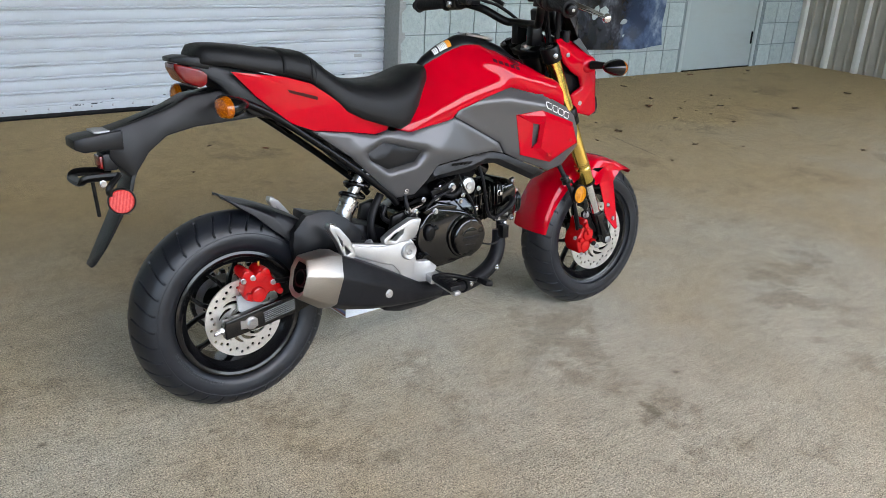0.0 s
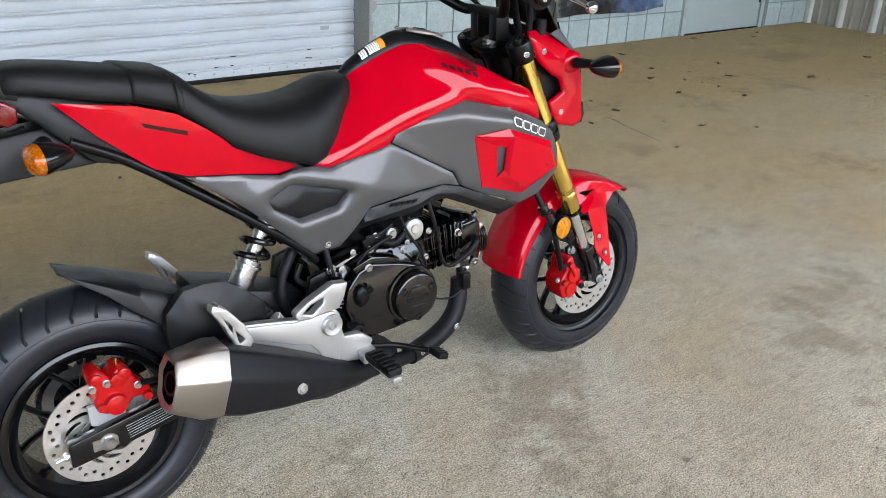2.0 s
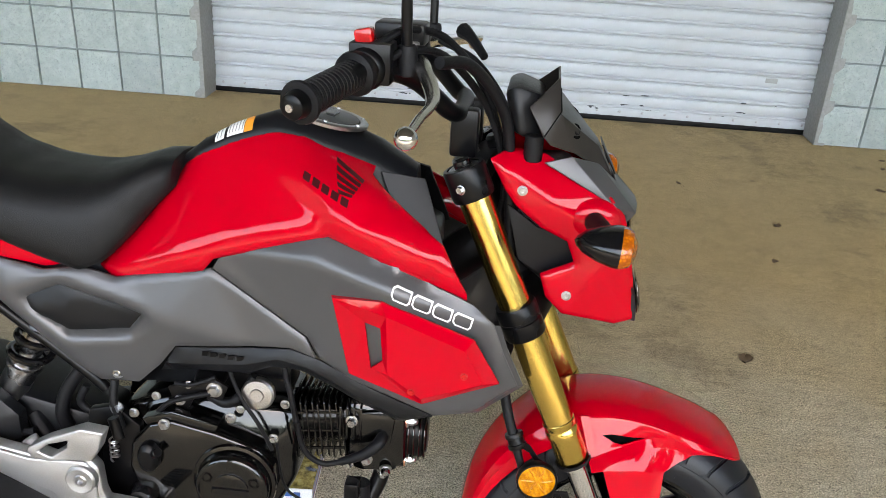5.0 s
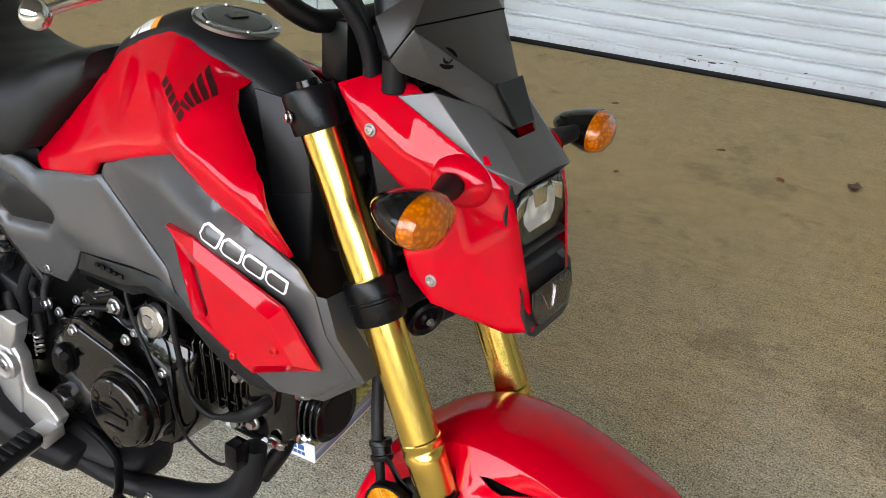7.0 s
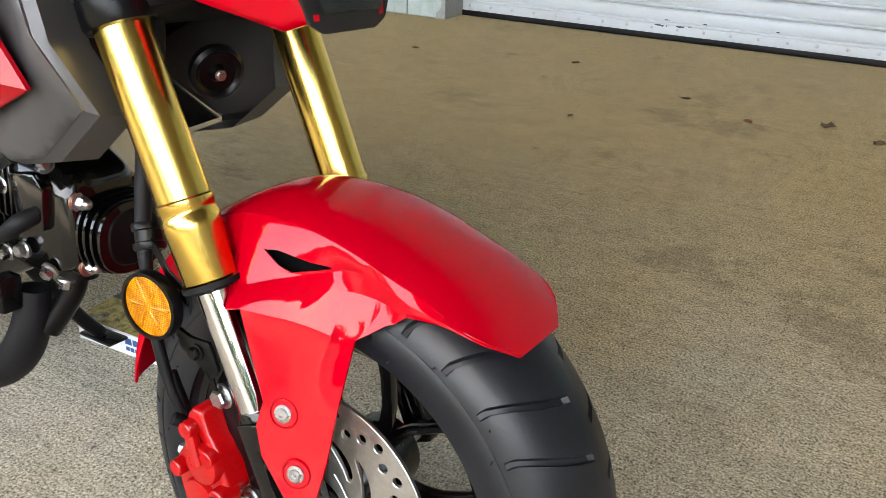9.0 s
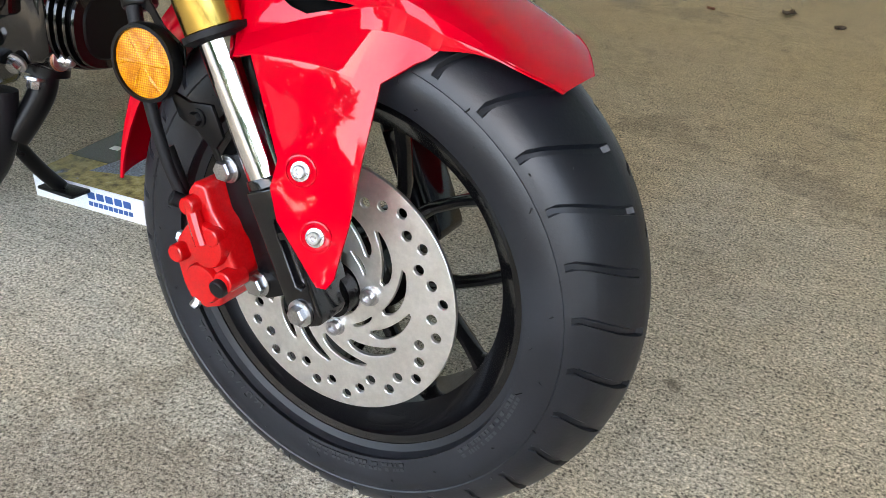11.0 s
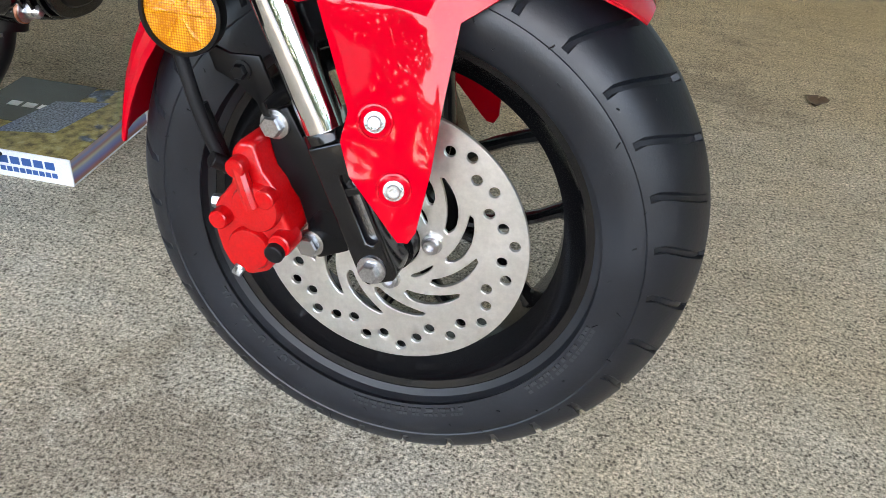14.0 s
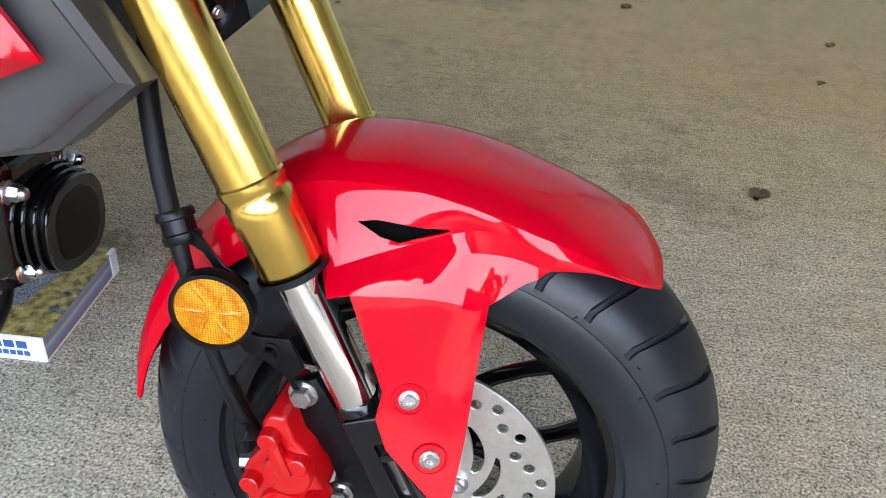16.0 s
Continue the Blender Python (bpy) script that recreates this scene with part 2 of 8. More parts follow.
def mix_node(nt, fac, a, b, kind="MIX"):
    m = nt.nodes.new("ShaderNodeMix")
    m.data_type, m.blend_type, m.clamp_factor = "RGBA", kind, True
    for socket, v in ((m.inputs[0], fac), (m.inputs[6], a), (m.inputs[7], b)):
        if isinstance(v, bpy.types.NodeSocket):
            nt.links.new(v, socket)
        elif isinstance(v, (int, float)):
            socket.default_value = v
        else:
            socket.default_value = (*v, 1)
    return m.outputs[2]


def math_node(nt, op, a, b=0.0):
    m = nt.nodes.new("ShaderNodeMath")
    m.operation = op
    for socket, v in ((m.inputs[0], a), (m.inputs[1], b)):
        if isinstance(v, bpy.types.NodeSocket):
            nt.links.new(v, socket)
        else:
            socket.default_value = v
    return m.outputs[0]


def bump_node(nt, b, height, strength, dist, before=None):
    n = nt.nodes.new("ShaderNodeBump")
    n.inputs["Strength"].default_value, n.inputs["Distance"].default_value = strength, dist
    nt.links.new(height, n.inputs["Height"])
    if before is not None:
        nt.links.new(before, n.inputs["Normal"])
    nt.links.new(n.outputs["Normal"], b.inputs["Normal"])
    return n.outputs["Normal"]


def coords(nt, kind="Object"):
    return nt.nodes.new("ShaderNodeTexCoord").outputs[kind]


def place_coords(nt):
    return nt.nodes.new("ShaderNodeNewGeometry").outputs["Position"]


def plain(name, color, rough=0.5, metal=0.0, spec=0.5, coat=0.0, grain=0.06, scale=60.0, bump=0.0, wear=0.12):
    """A surface with fine grain and broad wear in colour and gloss."""
    mat, nt, b = nodes_of(name, rough, metal, spec, coat)
    c = coords(nt)
    fine, broad = noise_node(nt, scale * 8, 3, 0.6, c), noise_node(nt, scale * 0.15, 3, 0.5, c)
    dark, light = tuple(v * (1 - grain * 2) for v in color), tuple(min(1, v * (1 + grain * 2)) for v in color)
    col = ramp_node(nt, fine.outputs["Fac"], [(0.3, dark), (0.7, light)]).outputs["Color"]
    nt.links.new(col, b.inputs["Base Color"])
    r = ramp_node(nt, broad.outputs["Fac"], [(0.3, max(0.02, rough * (1 - wear))), (0.7, min(1, rough * (1 + wear)))])
    nt.links.new(r.outputs["Color"], b.inputs["Roughness"])
    if bump:
        bump_node(nt, b, fine.outputs["Fac"], 0.6, bump)
    return mat


def concrete(name):
    mat, nt, b = nodes_of(name, 0.85, 0, 0.3)
    c = place_coords(nt)
    big = noise_node(nt, 0.50, 5, 0.6, c)
    mid = noise_node(nt, 2.4, 7, 0.7, c)
    spots = noise_node(nt, 1.5, 9, 0.80, c)
    fine = noise_node(nt, 260, 4, 0.85, c)
    grain = noise_node(nt, 42, 5, 0.68, c)
    broom = nt.nodes.new("ShaderNodeMapping")
    broom.inputs["Rotation"].default_value = (0, 0, radians(62))
    broom.inputs["Scale"].default_value = (6, 150, 1)
    nt.links.new(c, broom.inputs["Vector"])
    lines = noise_node(nt, 1.0, 3, 0.6, broom.outputs["Vector"])
    grit = nt.nodes.new("ShaderNodeTexVoronoi")
    grit.inputs["Scale"].default_value = 430
    nt.links.new(c, grit.inputs["Vector"])
    col = ramp_node(nt, mid.outputs["Fac"], [(0.28, (0.470, 0.430, 0.340)), (0.5, (0.525, 0.487, 0.396)), (0.72, (0.572, 0.538, 0.450))]).outputs["Color"]
    tan = ramp_node(nt, big.outputs["Fac"], [(0.40, 0.0), (0.64, 0.55)]).outputs["Color"]
    col = mix_node(nt, tan, col, (0.44, 0.35, 0.235), "MIX")
    # browner towards the building, in uneven patches
    sep = nt.nodes.new("ShaderNodeSeparateXYZ")
    nt.links.new(c, sep.inputs["Vector"])
    wallward = math_node(nt, "ADD", math_node(nt, "MULTIPLY", sep.outputs["Y"], 0.25), math_node(nt, "MULTIPLY", big.outputs["Fac"], 0.9))
    brown_mask = ramp_node(nt, wallward, [(0.40, 0.0), (0.62, 0.58), (0.90, 0.93)]).outputs["Color"]
    col = mix_node(nt, brown_mask, col, (0.53, 0.378, 0.180))
    blotch = noise_node(nt, 11.0, 8, 0.80, c)
    col = mix_node(nt, 0.5, col, ramp_node(nt, blotch.outputs["Fac"], [(0.34, 0.62), (0.47, 0.95), (0.62, 1.12)]).outputs["Color"], "MULTIPLY")
    st = ramp_node(nt, spots.outputs["Fac"], [(0.55, 0.0), (0.60, 0.40)]).outputs["Color"]
    col = mix_node(nt, st, col, (0.19, 0.143, 0.090))
    sp = ramp_node(nt, fine.outputs["Fac"], [(0.38, 0.08), (0.45, 0.60), (0.53, 1.02), (0.62, 1.6)]).outputs["Color"]
    col = mix_node(nt, 0.95, col, sp, "MULTIPLY")
    speck = noise_node(nt, 135, 3, 0.72, c)
    col = mix_node(nt, 0.38, col, ramp_node(nt, speck.outputs["Fac"], [(0.39, 0.38), (0.46, 0.98), (0.58, 1.04), (0.66, 1.35)]).outputs["Color"], "MULTIPLY")
    ln = ramp_node(nt, lines.outputs["Fac"], [(0.35, 0.60), (0.6, 1.15)]).outputs["Color"]
    col = mix_node(nt, 0.35, col, ln, "MULTIPLY")
    gr = ramp_node(nt, grain.outputs["Fac"], [(0.33, 0.70), (0.5, 0.94), (0.68, 1.10)]).outputs["Color"]
    col = mix_node(nt, 0.5, col, gr, "MULTIPLY")
    pit = ramp_node(nt, grit.outputs["Distance"], [(0.10, 0.12), (0.24, 1.0)]).outputs["Color"]
    col = mix_node(nt, 0.7, col, pit, "MULTIPLY")
    drops = nt.nodes.new("ShaderNodeTexVoronoi")
    drops.inputs["Scale"].default_value = 4.0
    nt.links.new(c, drops.inputs["Vector"])
    dr = math_node(nt, "ADD", drops.outputs["Distance"], math_node(nt, "MULTIPLY", grain.outputs["Fac"], 0.10))
    col = mix_node(nt, ramp_node(nt, dr, [(0.075, 0.7), (0.11, 0.0)]).outputs["Color"], col, (0.10, 0.08, 0.055))
    pores = nt.nodes.new("ShaderNodeTexVoronoi")
    pores.inputs["Scale"].default_value = 150
    nt.links.new(c, pores.inputs["Vector"])
    po = math_node(nt, "ADD", pores.outputs["Distance"], math_node(nt, "MULTIPLY", grain.outputs["Fac"], 0.55))
    col = mix_node(nt, ramp_node(nt, po, [(0.44, 0.95), (0.50, 0.0)]).outputs["Color"], col, (0.09, 0.075, 0.055))
    # one oil splash on the slab
    d = nt.nodes.new("ShaderNodeVectorMath")
    d.operation = "DISTANCE"
    d.inputs[1].default_value = (0.853, -0.643, 0)
    nt.links.new(c, d.inputs[0])
    edge = math_node(nt, "ADD", d.outputs["Value"], math_node(nt, "MULTIPLY", noise_node(nt, 16, 3, 0.6, c).outputs["Fac"], 0.16))
    oil = ramp_node(nt, edge, [(0.100, 0.6), (0.125, 0.0)]).outputs["Color"]
    col = mix_node(nt, oil, col, (0.11, 0.09, 0.06))
    nt.links.new(col, b.inputs["Base Color"])
    h = math_node(nt, "ADD", fine.outputs["Fac"], math_node(nt, "MULTIPLY", grit.outputs["Distance"], 0.5))
    bump_node(nt, b, h, 0.7, 0.0016)
    return mat


def block_paint(name):
    mat, nt, b = nodes_of(name, 0.7, 0, 0.35)
    c = place_coords(nt)
    rough, fine = noise_node(nt, 26, 5, 0.65, c), noise_node(nt, 130, 3, 0.6, c)
    rnd = nt.nodes.new("ShaderNodeObjectInfo").outputs["Random"]
    col = ramp_node(nt, rough.outputs["Fac"], [(0.3, (0.33, 0.39, 0.385)), (0.7, (0.43, 0.49, 0.475))]).outputs["Color"]
    col = mix_node(nt, 1.0, col, ramp_node(nt, rnd, [(0.0, 0.92), (1.0, 1.05)]).outputs["Color"], "MULTIPLY")
    pits = ramp_node(nt, fine.outputs["Fac"], [(0.3, 0.5), (0.42, 1.0)]).outputs["Color"]
    col = mix_node(nt, 0.6, col, pits, "MULTIPLY")
    nt.links.new(col, b.inputs["Base Color"])
    h = math_node(nt, "ADD", math_node(nt, "MULTIPLY", rough.outputs["Fac"], 1.0), math_node(nt, "MULTIPLY", fine.outputs["Fac"], 0.3))
    bump_node(nt, b, h, 0.9, 0.012)
    return mat


def door_paint(name, color, dirt=(0.35, 0.33, 0.3)):
    mat, nt, b = nodes_of(name, 0.42, 0, 0.5)
    c = place_coords(nt)
    m = nt.nodes.new("ShaderNodeMapping")
    m.inputs["Scale"].default_value = (1.2, 1.0, 5.0)
    nt.links.new(c, m.inputs["Vector"])
    broad, fine = noise_node(nt, 1.5, 5, 0.6, m.outputs["Vector"]), noise_node(nt, 45, 3, 0.7, m.outputs["Vector"])
    col = mix_node(nt, ramp_node(nt, broad.outputs["Fac"], [(0.45, 0.0), (0.8, 0.35)]).outputs["Color"], color, dirt)
    marks = ramp_node(nt, fine.outputs["Fac"], [(0.70, 0.0), (0.76, 0.5)]).outputs["Color"]
    col = mix_node(nt, marks, col, dirt)
    nt.links.new(col, b.inputs["Base Color"])
    nt.links.new(ramp_node(nt, broad.outputs["Fac"], [(0.3, 0.35), (0.7, 0.55)]).outputs["Color"], b.inputs["Roughness"])
    return mat


def banner_print(name):
    """A faded photo print: dark machine, blue and white ground, straw grass at one edge."""
    mat, nt, b = nodes_of(name, 0.22, 0, 0.5)
    c = place_coords(nt)
    sep = nt.nodes.new("ShaderNodeSeparateXYZ")
    nt.links.new(c, sep.inputs["Vector"])
    n1, n2 = noise_node(nt, 3.2, 5, 0.65, c), noise_node(nt, 13, 5, 0.7, c)
    dark = ramp_node(nt, n1.outputs["Fac"], [(0.40, (0.008, 0.008, 0.01)), (0.55, (0.03, 0.032, 0.04)), (0.62, (0.10, 0.11, 0.13)), (0.70, (0.35, 0.35, 0.36))]).outputs["Color"]
    blue = ramp_node(nt, n1.outputs["Fac"], [(0.38, (0.02, 0.035, 0.07)), (0.52, (0.07, 0.11, 0.19)), (0.66, (0.30, 0.36, 0.44)), (0.75, (0.6, 0.6, 0.6))]).outputs["Color"]
    straw = ramp_node(nt, n2.outputs["Fac"], [(0.4, (0.16, 0.17, 0.09)), (0.55, (0.45, 0.43, 0.30)), (0.7, (0.72, 0.70, 0.6))]).outputs["Color"]
    wob = math_node(nt, "ADD", sep.outputs["X"], math_node(nt, "MULTIPLY", n2.outputs["Fac"], 0.22))
    col = mix_node(nt, ramp_node(nt, math_node(nt, "SUBTRACT", wob, 4.0), [(0.13, 1.0), (0.24, 0.0)]).outputs["Color"], dark, straw)
    right = ramp_node(nt, math_node(nt, "SUBTRACT", wob, 4.0), [(0.86, 0.0), (0.95, 1.0)]).outputs["Color"]
    col = mix_node(nt, right, col, blue)
    nt.links.new(col, b.inputs["Base Color"])
    bump_node(nt, b, noise_node(nt, 5, 2, 0.4, c).outputs["Fac"], 0.5, 0.03)
    return mat


def paint(name, color, rough=0.12, flake=0.0, coat=0.8):
    """Bodywork lacquer with faint orange peel and specks of dust."""
    mat, nt, b = nodes_of(name, rough, flake, 0.0 if coat > 0.3 else 0.08, coat)
    c = coords(nt)
    peel, dust = noise_node(nt, 220, 2, 0.5, c), noise_node(nt, 900, 2, 0.6, c)
    broad = noise_node(nt, 7, 3, 0.5, c)
    col = ramp_node(nt, broad.outputs["Fac"], [(0.3, tuple(v * 0.95 for v in color)), (0.7, tuple(min(1, v * 1.04) for v in color))]).outputs["Color"]
    col = mix_node(nt, ramp_node(nt, dust.outputs["Fac"], [(0.72, 0.0), (0.8, 0.12)]).outputs["Color"], col, (0.5, 0.45, 0.42))
    nt.links.new(col, b.inputs["Base Color"])
    bump_node(nt, b, peel.outputs["Fac"], 0.05, 0.0002)
    return mat


def brushed(name, color, rough=0.3, stretch=(1, 40, 1)):
    mat, nt, b = nodes_of(name, rough, 1.0, 0.5)
    m = nt.nodes.new("ShaderNodeMapping")
    m.inputs["Scale"].default_value = stretch
    nt.links.new(coords(nt), m.inputs["Vector"])
    n = noise_node(nt, 30, 4, 0.6, m.outputs["Vector"])
    nt.links.new(ramp_node(nt, n.outputs["Fac"], [(0.3, tuple(v * 0.86 for v in color)), (0.7, color)]).outputs["Color"], b.inputs["Base Color"])
    nt.links.new(ramp_node(nt, n.outputs["Fac"], [(0.3, rough * 0.8), (0.7, rough * 1.25)]).outputs["Color"], b.inputs["Roughness"])
    bump_node(nt, b, n.outputs["Fac"], 0.15, 0.0005)
    return mat


def rubber(name, color=(0.0055, 0.0068, 0.0098)):
    mat, nt, b = nodes_of(name, 0.40, 0, 0.42)
    c = coords(nt)
    dust, fine = noise_node(nt, 9, 5, 0.65, c), noise_node(nt, 320, 3, 0.6, c)
    # dust patches; the sky's blue sheen on the rubber is put into their tint
    col = mix_node(nt, ramp_node(nt, dust.outputs["Fac"], [(0.45, 0.0), (0.75, 0.35)]).outputs["Color"], color, (0.030, 0.034, 0.042))
    specks = ramp_node(nt, fine.outputs["Fac"], [(0.70, 0.0), (0.78, 0.25)]).outputs["Color"]
    col = mix_node(nt, specks, col, (0.16, 0.15, 0.14))
    nt.links.new(col, b.inputs["Base Color"])
    nt.links.new(ramp_node(nt, dust.outputs["Fac"], [(0.3, 0.34), (0.7, 0.50)]).outputs["Color"], b.inputs["Roughness"])
    bump_node(nt, b, fine.outputs["Fac"], 0.3, 0.0006)
    return mat


def prisms(name, dark, light, scale, coat, metal=0.0, loose=1.0):
    """Moulded lens plastic: small prisms, whose uneven return of light is put into the colour."""
    mat, nt, b = nodes_of(name, 0.14, metal, 0.4, coat)
    c = coords(nt)
    v = nt.nodes.new("ShaderNodeTexVoronoi")
    v.inputs["Scale"].default_value, v.inputs["Randomness"].default_value = scale, loose
    nt.links.new(c, v.inputs["Vector"])
    broad = noise_node(nt, scale * 0.35, 2, 0.5, c)
    f = math_node(nt, "ADD", math_node(nt, "MULTIPLY", v.outputs["Distance"], 0.75), math_node(nt, "MULTIPLY", broad.outputs["Fac"], 0.25))
    nt.links.new(ramp_node(nt, f, [(0.26, light), (0.58, dark)]).outputs["Color"], b.inputs["Base Color"])
    bump_node(nt, b, v.outputs["Distance"], 0.5, 0.0012)
    return mat


RED = paint("red_lacquer", (0.48, 0.0003, 0.0100), 0.40, 0.0, 0.68)
RED.node_tree.nodes["Principled BSDF"].inputs["Coat IOR"].default_value = 1.5
GREY = paint("satin_grey_lacquer", (0.098, 0.096, 0.098), 0.33, 0.5, 0.10)
DARK_GREY = paint("satin_dark_grey_plastic", (0.028, 0.028, 0.030), 0.36, 0.25, 0.08)
BLACK = plain("black_textured_plastic", (0.0046, 0.005, 0.0062), 0.38, spec=0.28, bump=0.0004, scale=120)
GLOSS_BLACK = plain("black_gloss_enamel", (0.004, 0.004, 0.0045), 0.16, spec=0.3, coat=0.25)
SATIN_BLACK = plain("black_satin_enamel", (0.003, 0.003, 0.0035), 0.30, spec=0.2)
ENGINE_BLACK = plain("black_cast_enamel", (0.002, 0.002, 0.002), 0.14, spec=0.3, bump=0.0001, scale=60, coat=0.6)
HEAT_BLACK = plain("black_heat_paint", (0.007, 0.007, 0.0085), 0.50, spec=0.18, bump=0.0004, scale=150)
VINYL = plain("black_seat_vinyl", (0.007, 0.007, 0.0075), 0.44, spec=0.22, bump=0.0008, scale=110)
EMBLEM = plain("smoky_dark_print", (0.045, 0.005, 0.006), 0.30, spec=0.3)
COPPER = plain("copper_washer", (0.62, 0.30, 0.20), 0.35, 1.0)
GOLD = brushed("gold_anodised_tube", (0.86, 0.60, 0.16), 0.20, (20, 20, 1))
CHROME = plain("hard_chrome", (0.82, 0.83, 0.85), 0.06, 1.0, grain=0.02)
STEEL = plain("zinc_steel", (0.46, 0.46, 0.47), 0.28, 1.0, grain=0.10)
BRUSHED = brushed("brushed_steel", (0.36, 0.33, 0.30), 0.40, (1, 1, 30))
DISC = brushed("ground_disc_steel", (0.80, 0.785, 0.76), 0.36, (8, 8, 8))
ALLOY = plain("cast_alloy", (0.50, 0.495, 0.49), 0.40, 0.85, bump=0.0004, scale=90)
RED_CAST = plain("red_caliper_enamel", (0.44, 0.003, 0.005), 0.25, spec=0.2, coat=0.6, bump=0.0005, scale=60)
AMBER = prisms("amber_reflector", (0.36, 0.115, 0.002), (0.78, 0.31, 0.010), 560, 0.2, loose=0.15)
AMBER_LENS = prisms("amber_lens", (0.34, 0.070, 0.001), (0.58, 0.145, 0.003), 210, 0.5)
RED_REFLECTOR = prisms("red_reflector", (0.42, 0.010, 0.010), (0.80, 0.07, 0.055), 620, 0.3, loose=0.2)
# red whose dark tone also holds the shade under the tail
SHADED_RED_LENS = prisms("red_lens", (0.13, 0.001, 0.002), (0.19, 0.003, 0.004), 480, 0.6)
# the bowl's bright sheen is put into a pale, uneven colour
LAMP = prisms("lamp_reflector", (0.50, 0.50, 0.49), (0.92, 0.92, 0.90), 55, 0.0, 0.25)
SMOKE = plain("smoked_screen", (0.010, 0.010, 0.011), 0.12, spec=0.3, coat=0.3)
RIM_BLACK = plain("black_rim_enamel", (0.003, 0.003, 0.0035), 0.22, spec=0.35, coat=0.2)
POLISHED = plain("polished_alloy", (0.80, 0.79, 0.77), 0.24, 1.0, grain=0.03)
# black that stands in for the shade in slots and recesses
SLOT_DARK = plain("slot_shadow_black", (0.003, 0.003, 0.003), 0.9, spec=0.02)
RUBBER = rubber("tyre_rubber")
SOFT_RUBBER = plain("soft_rubber", (0.005, 0.005, 0.006), 0.5, spec=0.2, bump=0.0005, scale=150)
WHITE_LABEL = plain("white_label", (0.78, 0.77, 0.74), 0.45)
ORANGE_LABEL = plain("orange_label", (0.80, 0.28, 0.03), 0.45)
PRINT_GREY = plain("grey_print", (0.32, 0.32, 0.32), 0.5)
CONCRETE = concrete("worn_concrete")
BLOCK = block_paint("painted_split_block")
JOINT = plain("painted_mortar", (0.20, 0.24, 0.24), 0.85, bump=0.002, scale=20)
REVEAL = plain("grey_steel_reveal", (0.27, 0.28, 0.27), 0.55, scale=10)
WHITE_SLAT = door_paint("white_door_slats", (0.50, 0.535, 0.57))
DOOR_GREY = door_paint("grey_green_door", (0.36, 0.415, 0.41))
TAN_METAL = door_paint("tan_wall_panel", (0.40, 0.365, 0.31), (0.28, 0.25, 0.2))
# the ribs' catch of light, put into a paler copy of the wall paint
LIT_RIB = door_paint("pale_wall_rib", (0.62, 0.60, 0.55), (0.4, 0.37, 0.32))
BROWN_METAL = plain("brown_post", (0.10, 0.08, 0.07), 0.5)
BANNER = banner_print("printed_vinyl")
LEAF = plain("dry_leaf", (0.10, 0.062, 0.032), 0.8, grain=0.25, scale=20)
ASPHALT = plain("asphalt", (0.06, 0.06, 0.06), 0.9, grain=0.2, scale=6)
CANOPY = plain("canopy_sheet", (0.13, 0.13, 0.125), 0.6, scale=4)

# ---- the place ----
WALL_Y, DOOR_Y = 3.10, 3.28
tagged(part("ground", box(-250, 250, -250, 250, -0.3, -0.02), ASPHALT, None), "dark asphalt yard beyond the concrete slab", "ground", kind="structure")
bm = box(-12, 7.6, -4.5, 3.6, -0.25, 0.0)
tagged(part("floor", bm, CONCRETE, None), "worn tan concrete slab with stains and grit", "floor", kind="structure")
floor = bpy.data.objects["floor"]
def crack(pts, w, seed):
    """A hairline crack that wanders between the points."""
    rnd = random.Random(seed)
    L = []
    for (x0, y0), (x1, y1) in zip(pts, pts[1:]):
        n = max(2, int(math.hypot(x1 - x0, y1 - y0) / 0.02))
        L += [(x0 + (x1 - x0) * i / n + rnd.uniform(-0.004, 0.004), y0 + (y1 - y0) * i / n + rnd.uniform(-0.004, 0.004)) for i in range(n)]
    L.append(pts[-1])
    bm = bmesh.new()
    rings = []
    for i, (x, y) in enumerate(L):
        k = w * (0.35 + 0.65 * rnd.random()) * min(1, 0.2 + 4 * i / len(L), 0.2 + 4 * (len(L) - 1 - i) / len(L))
        rings.append([(x - k, y, 0.0004), (x + k, y, 0.0004), (x + k, y, 0.0008), (x - k, y, 0.0008)])
    return part("crack", loft(rings, bm), CRACK, floor)
CRACK = plain("dark_crack", (0.07, 0.055, 0.04), 0.9)
crack([(2.396, 1.541), (2.41, 1.40), (2.419, 1.292)], 0.0030, 1)
crack([(3.104, 1.624), (3.03, 1.35), (2.975, 1.118)], 0.0035, 2)
# unseen wall, added so that the tank doesn't mirror open sky
tagged(part("wall_west", box(-9.2, -9.0, -5.2, 3.3, 0, 4.6), TAN_METAL, None), "unseen plain tan wall added to darken the tank's reflections", "wall", kind="structure")
tagged(part("canopy", box(-12, 7.75, -5.2, 3.8, 4.6, 4.75), CANOPY, None), "pale sheet-metal canopy over the slab", "ceiling", kind="structure")

# block wall: a backing with raised blocks
def wall_backing(x0, x1, z0, z1, name):
    return tagged(part(name, box(x0, x1, WALL_Y + 0.012, WALL_Y + 0.25, z0, z1), JOINT, None), "blue-grey painted split-face block wall", "wall", kind="structure")


